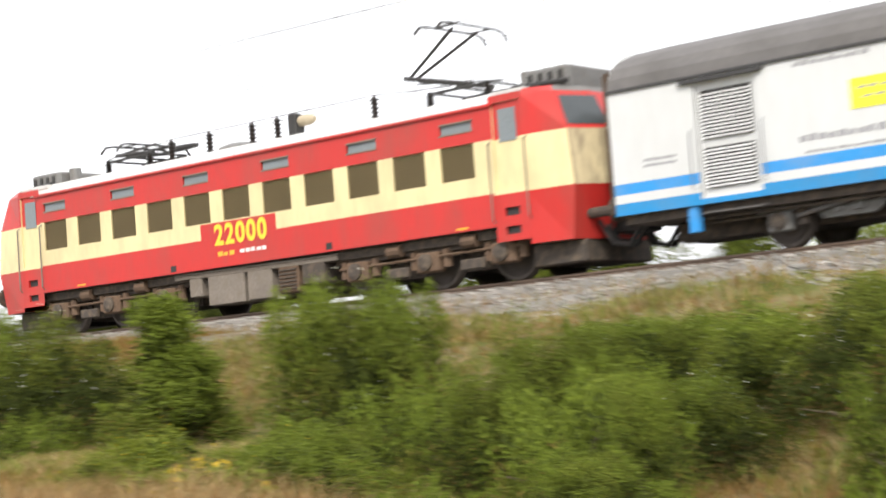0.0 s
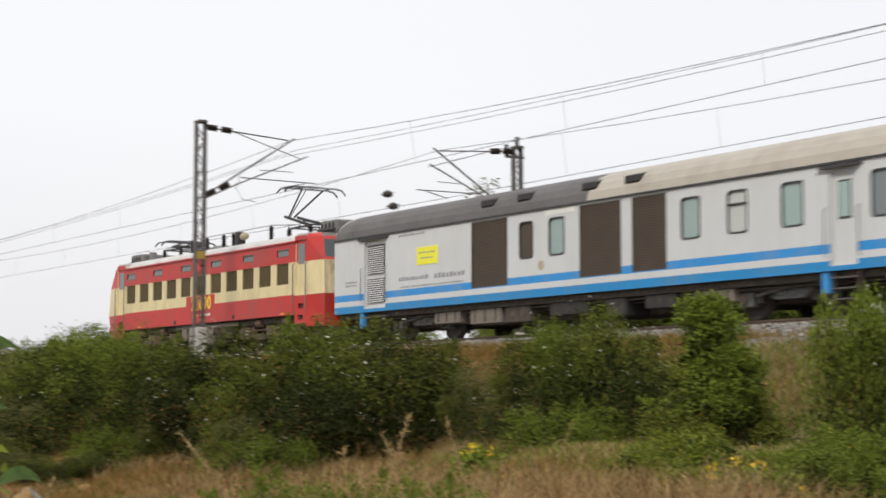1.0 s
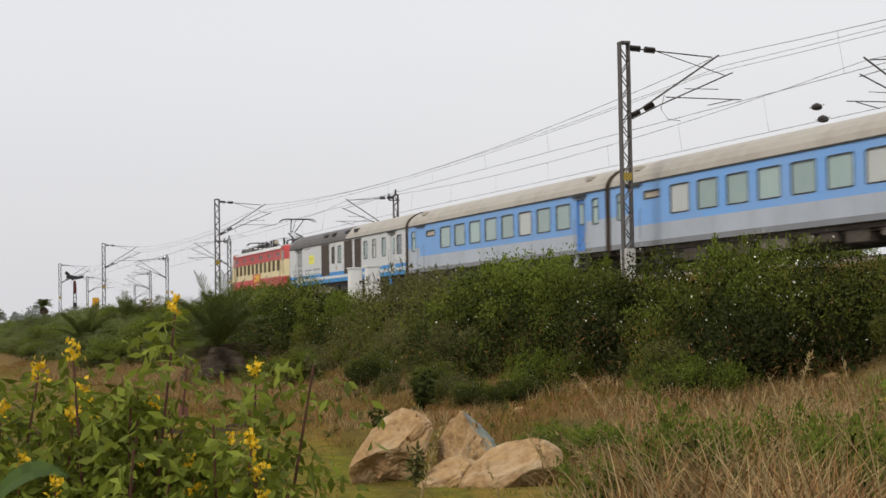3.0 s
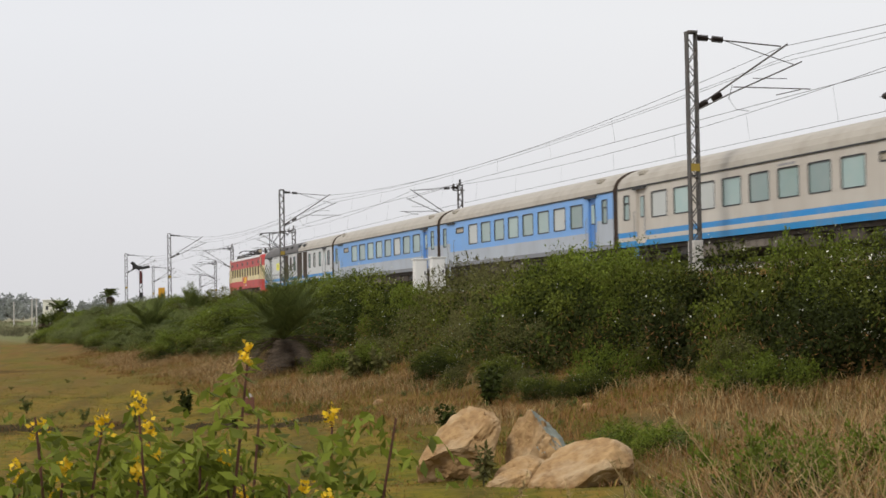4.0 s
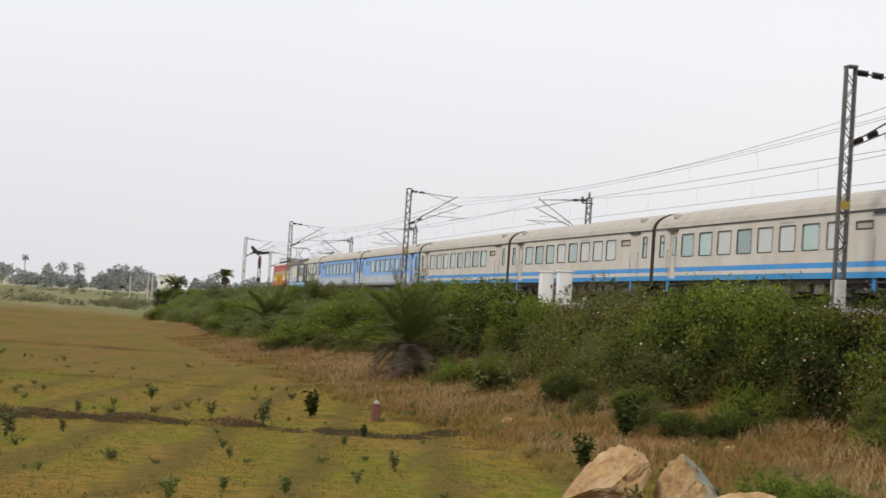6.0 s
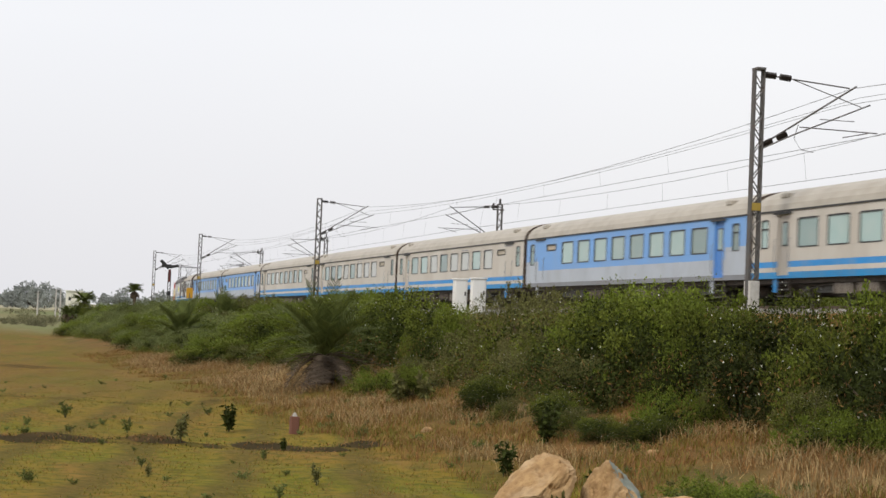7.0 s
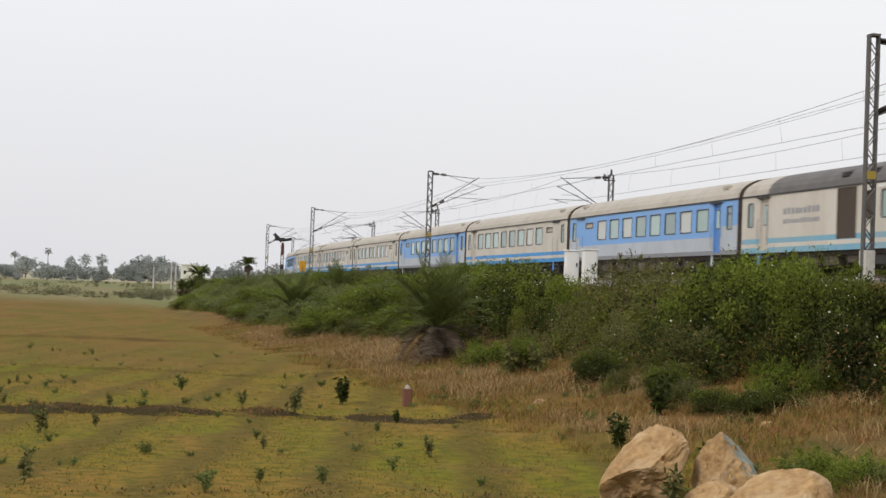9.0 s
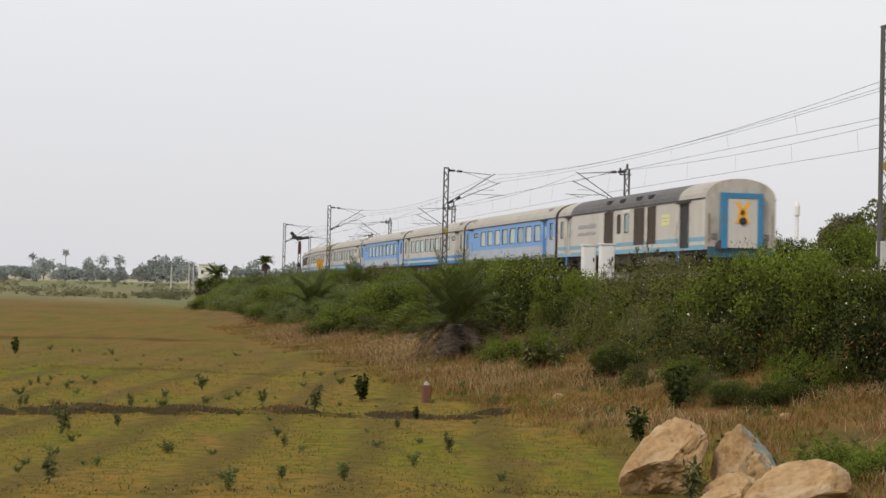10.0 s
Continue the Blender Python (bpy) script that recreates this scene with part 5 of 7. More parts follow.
def locomotive():
    root = thing("electric_locomotive", "red and cream electric locomotive with brown intake grilles", "locomotive")
    R, C, K = M["loco_red"], M["loco_cream"], M["cab_roof"]
    X = lambda v: v - 9.4
    grilles = [(X(2.47 + 1.246 * k), X(2.47 + 1.246 * k + 0.84)) for k in range(11)]
    vents = [grilles[k] for k in range(0, 11, 2)]
    holes = [(a, b, 2.02, 2.70) for a, b in grilles] + [(a + 0.02, b, 2.92, 3.16) for a, b in vents]
    bands = [(1.02, 1.66, R), (1.66, 2.70, C), (2.70, 3.36, R)]
    b, glass = Build(), []
    for out, y in ((1, -1.5), (-1, 1.5)):
        holed_side(b, X(2.33), X(16.2), bands, holes, y, out, 0.08)
    # cab sides with their doors, down to the footsteps
    for s in (-1, 1):
        for out, y in ((1, -1.5), (-1, 1.5)):
            x0, x1 = sorted((s * (16.2 - 9.4), s * (17.0 - 9.4)))
            if s < 0:
                x0, x1 = x0 - 0.27, x1 - 0.27
            door = (x0 + 0.06, x1 - 0.06, 1.68, 3.38)
            steps = [(x0 + 0.22, x1 - 0.22, 0.85, 1.0), (x0 + 0.22, x1 - 0.22, 1.2, 1.36)]
            holed_side(b, x0, x1, [(0.72, 1.62, R), (1.62, 2.68, C), (2.68, 3.52, R)], [door] + steps, y, out, 0.06)
            for a, c, z0, z1 in steps:
                b.box(a, c, min(y + out * 0.06, y + out * 0.09), max(y + out * 0.06, y + out * 0.09), z0 - 0.02, z1 + 0.02, M["dark_opening"])
            dd = Build()
            dd.box(door[0], door[1], min(y + out * 0.045, y + out * 0.06), max(y + out * 0.045, y + out * 0.06), 1.68, 2.68, C)
            dd.box(door[0], door[1], min(y + out * 0.045, y + out * 0.06), max(y + out * 0.045, y + out * 0.06), 2.68, 3.38, R)
            dr = part("cab_door", dd, root)
            g = Build()
            g.box(door[0] + 0.13, door[1] - 0.13, min(y + out * 0.03, y + out * 0.04), max(y + out * 0.03, y + out * 0.04), 2.62, 3.25, M["vent_glass"], 0.03)
            part("window", g, dr)
            for xa in (x0 - 0.02, x1 + 0.04):
                hr = Build()
                hr.tube([(xa, y, 1.1), (xa, y - out * 0.07, 1.15), (xa, y - out * 0.07, 2.6), (xa, y, 2.65)], 0.016, M["box_grey"], 6)
                part("handrail", hr, dr)
        loco_cab(b, glass, s)
        xk0, xk1 = sorted((s * 7.3, s * 8.55))
        b.box(xk0, xk1, -1.12, 1.12, 0.2, 0.62, M["grimy_metal"], 0.05)
    b.box(X(2.0), X(16.8), -1.38, 1.38, 1.0, 3.3, M["dark_opening"])
    part("body", b, root)
    for pane in glass:
        part("windscreen", pane, root, "dark windscreen")
    r = Build()
    prof = [(-1.5, 3.36), (-1.42, 3.5), (-1.22, 3.62), (-0.8, 3.70), (0, 3.74), (0.8, 3.70), (1.22, 3.62), (1.42, 3.5), (1.5, 3.36)]
    secs = [X(2.0) + (X(16.25) - X(2.0)) * k / 8 for k in range(9)]
    panels = [Build() for _ in range(8)]
    for k in range(8):
        for j in range(8):
            (ya, za), (yb, zb) = prof[j], prof[j + 1]
            panels[k].face([(secs[k], ya, za), (secs[k + 1] - 0.012, ya, za), (secs[k + 1] - 0.012, yb, zb), (secs[k], yb, zb)], M["loco_roof"])
    for s in (-1, 1):
        x0, x1 = sorted((s * 6.78, s * 7.62 - (0.27 if s < 0 else 0)))
        r.box(x0, x1, -1.44, 1.44, 3.5, 3.6, M["loco_roof"], 0.05)
        r.face([(s * 6.85 - (0.25 if s < 0 else 0), y, z) for y, z in prof][::-s], M["loco_roof"])
    r.box(X(2.1), X(16.2), -1.2, 1.2, 3.3, 3.5, M["dark_opening"])
    roof = part("roof", r, root, "silver-grey roof")
    for p in panels:
        part("roof_panel", p, roof)
    gt = Build()
    for s in (-1, 1):
        gt.box(X(2.2), X(16.3), s * 1.52 - 0.03, s * 1.52 + 0.03, 3.33, 3.38, M["loco_red"])
    part("gutter", gt, roof)
    for out, y in ((1, -1.5), (-1, 1.5)):
        for a, c in grilles:
            g = Build()
            g.box(a - 0.01, c + 0.01, min(y + out * 0.07, y + out * 0.085), max(y + out * 0.07, y + out * 0.085), 2.01, 2.71, M["dark_opening"])
            n = 14
            for k in range(n):
                zc = 2.02 + 0.68 * (k + 0.5) / n
                g.face([(a, y + out * 0.06, zc + 0.026), (c, y + out * 0.06, zc + 0.026), (c, y + out * 0.02, zc - 0.022), (a, y + out * 0.02, zc - 0.022)], M["intake_mesh"])
            part("intake_grille", g, root)
        for a, c in vents:
            g = Build()
            g.box(a + 0.03, c - 0.01, min(y + out * 0.04, y + out * 0.06), max(y + out * 0.04, y + out * 0.06), 2.93, 3.15, M["vent_glass"])
            for z in (2.92, 3.13):
                g.box(a + 0.01, c + 0.01, min(y - out * 0.012, y + out * 0.04), max(y - out * 0.012, y + out * 0.04), z, z + 0.03, M["box_grey"])
            part("side_window", g, root)
        pn = Build()
        pn.box(X(7.95), X(10.3), min(y - out * 0.004, y), max(y - out * 0.004, y), 1.66, 2.0, R)
        panel = part("number_panel", pn, root)
        text_bars(panel, X(8.45), X(9.0), 1.26, 0.1, y, out, M["paint_orange"], 3, 2)
        text_bars(panel, X(9.15), X(10.0), 1.27, 0.1, y, out, M["paint_white"], 5, 3)
        for k, digit in enumerate("22000"):
            cv = bpy.data.curves.new("numeral", "FONT")
            cv.body, cv.align_x, cv.align_y, cv.size, cv.extrude, cv.offset = digit, "CENTER", "CENTER", 0.62, 0.003, 0.02
            txt = new("numeral_text", cv)
            dg = bpy.context.evaluated_depsgraph_get()
            me = bpy.data.meshes.new_from_object(txt.evaluated_get(dg))
            bpy.data.objects.remove(txt)
            me.materials.clear()
            me.materials.append(M["letter_yellow"])
            nb = part("numeral", me, panel, "yellow numeral")
            nb.matrix_basis = pose(X(9.2) + (k - 2) * 0.335 * out, y - out * 0.008, 1.70, 90, 0, 0 if out > 0 else 180) @ Matrix.Diagonal((0.92, 1.0, 1, 1))
        for xm in (X(3.6), X(15.2)):
            mk = Build()
            mk.box(xm, xm + 0.3, min(y - out * 0.004, y), max(y - out * 0.004, y), 1.06, 1.1, M["paint_orange"])
            part("side_mark", mk, root)
        for xm in (X(6.9), X(11.7)):
            mk = Build()
            mk.box(xm, xm + 0.18, min(y - out * 0.004, y), max(y - out * 0.004, y), 1.06, 1.2, M["dark_opening"])
            part("jacking_pad", mk, root)
    # roof gear
    pantograph(root, X(14.75), True)
    pantograph(root, X(4.6), False)
    for v in (5.9, 7.2, 8.6, 9.4, 9.9, 12.3):
        i = Build()
        insulator_on(i, (X(v), -0.35, 3.7), (X(v), -0.35, 4.25), M["insulator"])
        part("roof_insulator", i, roof)
    part("roof_busbar", Build().tube([(X(v), -0.35, z) for v, z in ((3.6, 4.1), (5.9, 4.27), (7.2, 4.27), (8.6, 4.27), (12.3, 4.27), (14.4, 4.12))], 0.014, M["wire"], 5), roof)
    part("circuit_breaker", Build().lathe((X(10.1), -0.4, 4.05), (1, 0, 0), [(0, 0.08), (0.1, 0.12), (0.3, 0.13), (0.42, 0.1), (0.5, 0.06)], M["tan_drum"], 14), roof, "tan drum")
    part("roof_bracket", Build().box(X(9.9), X(10.15), -0.55, -0.25, 3.7, 4.22, M["black_gear"], 0.03), roof)
    hc = Build()
    hc.lathe((X(7.9), 0, 3.7), (0, 0, 1), [(0, 0.6), (0.12, 0.55), (0.2, 0.35), (0.24, 0.02)], M["cab_roof"], 16)
    part("roof_dome", hc, roof)
    for s in (-1, 1):
        x0, x1 = sorted((s * 7.15, s * 8.25))
        a = Build().box(x0, x1, -0.8, 0.8, 3.54, 4.0, M["cab_roof"], 0.09)
        for k in range(4):
            a.box(x0 + 0.14 + 0.24 * k, x0 + 0.24 + 0.24 * k, -0.82, 0.82, 3.66, 3.9, M["black_gear"])
        a.tube([(s * 7.0, -0.4, 3.6), (s * 7.0, -0.4, 4.06)], 0.15, M["cab_roof"], 10)
        a.tube([(s * 7.3, -0.9, 3.7), (s * 8.3, -0.9, 3.66)], 0.05, M["black_gear"], 8)
        part("cab_cooler", a, roof, "dark grey cooler unit")
    # underframe
    loco_bogie(root, X(4.55))
    loco_bogie(root, X(14.25))
    for s in (-1, 1):
        for a, c, z, m in ((7.35, 7.75, 0.45, "box_grey"), (7.95, 9.1, 0.22, "box_grey"), (9.2, 9.95, 0.24, "box_grey"), (10.15, 10.75, 0.3, "brake_dust"), (10.85, 11.5, 0.42, "grimy_metal")):
            q = Build().box(X(a), X(c), min(s * 0.6, s * 1.4), max(s * 0.6, s * 1.4), z, 0.86, M[m], 0.03)
            case = part("equipment_box", q, root)
            if m == "brake_dust":
                for k in range(6):
                    part("slat", Build().box(X(a) + 0.04, X(c) - 0.04, min(s * 1.4, s * 1.43), max(s * 1.4, s * 1.43), z + 0.06 + 0.08 * k, z + 0.09 + 0.08 * k, M["grimy_metal"]), case)
        u = Build()
        for z in (0.92, 0.97, 0.88):
            u.tube([(X(6.9), s * (1.3 + z * 0.1), z), (X(11.9), s * (1.3 + z * 0.1), z - 0.03)], 0.022, M["box_grey"], 6)
        part("pipe", u, root)
    part("underframe", Build().box(X(1.0), X(17.6), -1.3, 1.3, 0.82, 1.0, M["grimy_metal"]).box(X(7.2), X(11.6), -0.6, 0.6, 0.3, 0.82, M["grimy_metal"], 0.05), root)
    for s in (-1, 1):
        for y in (-0.98, 0.98):
            bf = Build()
            bf.tube([(s * 8.6, y, 1.08), (s * 9.2, y, 1.08)], 0.1, M["grimy_metal"], 10)
            bf.lathe((s * 9.2, y, 1.08), (s, 0, 0), [(0, 0.25), (0.06, 0.25), (0.08, 0.2)], M["grimy_metal"], 16)
            part("buffer", bf, root)
    c = Build().box(8.3, 9.35, -0.35, 0.35, 0.7, 1.15, M["black_gear"], 0.06)
    for y in (-0.75, -0.55, 0.55, 0.75):
        c.tube([(8.6, y, 1.0), (8.95, y, 0.5), (9.3, y, 0.42), (9.6, y, 0.8)], 0.05, M["black_gear"], 8)
    part("coupler", c, root, "black coupler with hanging hoses")
    return root


TRAIN = [(locomotive(), 9.4)]
GREY = "white coach with blue stripes and eight wide windows"
BLUE = "sky-blue coach with grey lower side and eight wide windows"
STYLES = ["power", "blue", "blue", "white", "white", "white", "blue", "white", "blue", "rear"]
for k, st in enumerate(STYLES):
    mid = 18.8 + 24.0 * k + 12.0
    if st == "power":
        v = power_car(False, 11, "white generator car with blue stripes, brown louvres and sooty roof")
    elif st == "rear":
        v = power_car(True, 29, "white generator car closing the train, yellow cross on its end")
    else:
        v = chair_car(st, st == "blue", 40 + k, BLUE if st == "blue" else GREY)
    TRAIN.append((v, mid))


def motions():
    """The train runs to -x at a steady 29.6 m/s along the track."""
    for vehicle, mid in TRAIN:
        rows = []
        for k in range(21):
            t = k * 0.5
            x = track_x(-36.43 - 29.605 * t + mid)
            rows.append((t, pose(x, float(track_y(x)), RAIL_Z, 0, 0, track_turn(x))))
        walk(vehicle, rows)


# ---- plants: shared ways of making leaves, blades and crowns ----
def leaf_arrays(rng, centres, out, length, width, droop=0.0, facing=0.0):
    """Folded leaf quads (two triangles each) at centres, pointing roughly along out."""
    n = len(centres)
    d = out * (1 - facing) + rng.normal(0, 0.55, (n, 3))
    d[:, 2] -= droop
    d /= np.linalg.norm(d, axis=1, keepdims=True)
    side = rng.normal(0, 1, (n, 3))
    if facing:
        side = side * (1 - facing) + 1.6 * facing * out + [0, 0, 0.35 * facing]
    u = np.cross(d, side)
    u /= np.linalg.norm(u, axis=1, keepdims=True)
    w = np.cross(d, u)
    ln = rng.uniform(0.6, 1.25, (n, 1)) * length
    wd = rng.uniform(0.7, 1.2, (n, 1)) * width
    tip = centres + d * ln
    mid = centres + d * ln * 0.5
    v = np.stack([centres, mid + u * wd * 0.5 + w * wd * 0.12, tip - w * wd * 0.25, mid - u * wd * 0.5 + w * wd * 0.12], 1)
    return v.reshape(-1, 3)


def quads_mesh(name, groups):
    """One mesh from groups of (vertices in fours, material)."""
    me = bpy.data.meshes.new(name)
    v = np.concatenate([g[0] for g in groups])
    n = len(v) // 4
    me.vertices.add(len(v))
    me.vertices.foreach_set("co", v.astype(np.float32).ravel())
    me.loops.add(len(v))
    me.loops.foreach_set("vertex_index", np.arange(len(v), dtype=np.int32))
    me.polygons.add(n)
    me.polygons.foreach_set("loop_start", np.arange(0, len(v), 4, dtype=np.int32))
    me.polygons.foreach_set("loop_total", np.full(n, 4, dtype=np.int32))
    mi = []
    for k, (a, m) in enumerate(groups):
        me.materials.append(m)
        mi.append(np.full(len(a) // 4, k, dtype=np.int32))
    me.polygons.foreach_set("material_index", np.concatenate(mi))
    me.update(calc_edges=True)
    return me


def dome_lobes(rng, count, rx, ry, h, low=0.0):
    """Centres and radii of leaf lobes in a lumpy dome."""
    a = rng.uniform(0, 2 * np.pi, count)
    z = rng.uniform(low, 1, count) ** 0.9
    r = np.sqrt(np.clip(1.05 - z * z, 0.05, 1)) * rng.uniform(0.35, 1.0, count) ** 0.6
    lump = 1 + 0.22 * np.sin(a * 2 + rng.uniform(0, 6)) + 0.15 * np.sin(a * 3 + rng.uniform(0, 6))
    c = np.stack([np.cos(a) * r * rx * lump, np.sin(a) * r * ry * lump, z * h * (0.72 + 0.2 * rng.random(count))], 1)
    return c, rng.uniform(0.16, 0.32, count) * min(rx, ry, h * 1.2)


def lobe_leaves(rng, c, r, per, length, width, squash=0.8):
    k = len(c)
    d = rng.normal(0, 1, (k, per, 3))
    d[..., 2] += 0.35
    d /= np.linalg.norm(d, axis=2, keepdims=True)
    rad = r[:, None, None] * rng.uniform(0.55, 1.15, (k, per, 1))
    p = c[:, None, :] + d * rad * [1, 1, squash]
    return leaf_arrays(rng, p.reshape(-1, 3), d.reshape(-1, 3), length, width, 0.1, 0.6)


SPANS = []


def bush_source(seed, tones, kind_label, lobes=34, per=520, rx=1.8, ry=1.5, h=2.0, length=0.066, width=0.034, blossom=0.0, cone=False, sprays=26, flower="blossom_white"):
    """A bush: forked stem, a crown of leaf lobes of several tones with gaps, and sprays that break its outline."""
    rng = np.random.default_rng(seed)
    root = thing("bush", kind_label, "bush", "bushes on the embankment")
    st = Build()
    c, r = dome_lobes(rng, lobes, rx, ry, h)
    r = r * rng.uniform(0.95, 1.75, lobes)
    if cone:
        z = rng.uniform(0, 1, lobes)
        a = rng.uniform(0, 6.28, lobes)
        rr = (1 - z * 0.8) * rng.uniform(0.2, 1, lobes)
        c = np.stack([np.cos(a) * rr * rx, np.sin(a) * rr * ry, z * h], 1)
        r = (0.36 - 0.2 * z) * rx
    for k in range(9):
        p = c[rng.integers(lobes)]
        st.tube([(0.1 * math.cos(k), 0.1 * math.sin(k), -0.35), tuple(p * [0.4, 0.4, 0.45] + rng.normal(0, 0.06, 3)), tuple(p)], 0.035, M["bark"], 5, 0.008)
    part("stem", st, root)
    # light painted by height: darker leaf tones low down, brighter ones on top
    shade_height = c[:, 2] / h + rng.normal(0, 0.22, lobes)
    tone = np.digitize(shade_height, [np.quantile(shade_height, 0.34), np.quantile(shade_height, 0.74)])
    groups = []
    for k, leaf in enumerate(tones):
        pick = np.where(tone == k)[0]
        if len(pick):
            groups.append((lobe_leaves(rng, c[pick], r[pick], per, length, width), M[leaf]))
    low = np.where(c[:, 2] < np.quantile(c[:, 2], 0.4))[0]
    groups.append((lobe_leaves(rng, c[low] * [1.05, 1.05, 0.8], r[low] * 1.02, per // 9, length * 1.6, width * 0.5), M["straw_red"]))
    # dark leaves inside the crown paint the shade of its depth
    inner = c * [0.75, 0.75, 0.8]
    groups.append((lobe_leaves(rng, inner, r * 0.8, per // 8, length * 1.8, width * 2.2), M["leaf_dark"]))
    sp = []
    for k in range(sprays):
        j = rng.integers(lobes)
        d = c[j] / (np.linalg.norm(c[j]) + 1e-6) + [0, 0, 0.7] + rng.normal(0, 0.3, 3)
        d /= np.linalg.norm(d)
        t = np.linspace(0, 1, 30)[:, None]
        p = c[j] + d * r[j] * 0.7 + d * t * rng.uniform(0.12, 0.3) + [0, 0, -0.12] * t * t + rng.normal(0, 0.03, (30, 3))
        sp.append(leaf_arrays(rng, p, np.tile(d, (30, 1)), length * 0.9, width * 0.9))
    groups.append((np.concatenate(sp), M[tones[-1]]))
    if blossom:
        n = int(lobes * per * blossom)
        j = rng.integers(0, lobes, n)
        d = rng.normal(0, 1, (n, 3)) + [0, 0, 0.5]
        d /= np.linalg.norm(d, axis=1, keepdims=True)
        groups.append((leaf_arrays(rng, c[j] + d * r[j][:, None] * 1.12, d, 0.034, 0.034), M[flower]))
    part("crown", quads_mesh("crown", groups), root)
    v = np.concatenate([q for q, _ in groups])
    SPANS.append((2 * float(np.quantile(np.abs(v[:, 0]), 0.985)), float(np.quantile(v[:, 2], 0.998))))
    return root


GREEN_LABEL = "dense dark green bush on the railway embankment"
BUSHES = [
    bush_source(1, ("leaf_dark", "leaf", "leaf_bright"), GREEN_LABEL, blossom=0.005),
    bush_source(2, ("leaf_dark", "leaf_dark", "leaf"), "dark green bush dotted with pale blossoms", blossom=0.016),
    bush_source(3, ("leaf_dark", "leaf", "leaf_bright"), "green bush on the embankment, leaf tones painted brighter towards the top", lobes=36, per=520),
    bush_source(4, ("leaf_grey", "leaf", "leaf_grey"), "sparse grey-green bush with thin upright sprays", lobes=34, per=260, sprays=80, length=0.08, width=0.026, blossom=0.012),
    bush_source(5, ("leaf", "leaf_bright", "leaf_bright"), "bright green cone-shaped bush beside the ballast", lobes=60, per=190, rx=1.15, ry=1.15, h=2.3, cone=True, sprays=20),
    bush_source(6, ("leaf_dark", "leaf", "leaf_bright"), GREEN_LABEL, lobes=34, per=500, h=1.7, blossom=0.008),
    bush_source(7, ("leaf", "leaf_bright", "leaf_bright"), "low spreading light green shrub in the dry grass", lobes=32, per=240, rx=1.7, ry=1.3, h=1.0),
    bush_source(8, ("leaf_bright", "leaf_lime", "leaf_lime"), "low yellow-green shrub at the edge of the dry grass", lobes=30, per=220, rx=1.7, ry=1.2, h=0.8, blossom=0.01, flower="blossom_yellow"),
    bush_source(9, ("leaf", "leaf_hedge_haze", "leaf_hedge_haze"), "pale green bush in the hedge along the line, haze in its colour", lobes=36, per=420),
]
USED = set()


def put_bush(kind, x, y, width, top=None, height=None, turn=0.0, deep=1.0):
    """A bush of that width whose crown ends at the height top (or is that high)."""
    src = BUSHES[kind]
    g = ground_at(x, y) - (0.35 if width > 2 and top else 0.08)
    h = height if height else max(0.7, top - 0.12 - g)
    nat_w, nat_h = SPANS[kind]
    sx, sz = width / nat_w, h / nat_h
    m = pose(x, y, g, 0, 0, turn) @ Matrix.Diagonal((sx, sx * deep, sz, 1))
    if kind in USED:
        return copy_thing(src, m @ Matrix.Diagonal([1 / s for s in src.scale] + [1]))
    USED.add(kind)
    src.matrix_basis = m
    return src


brnd = random.Random(9)
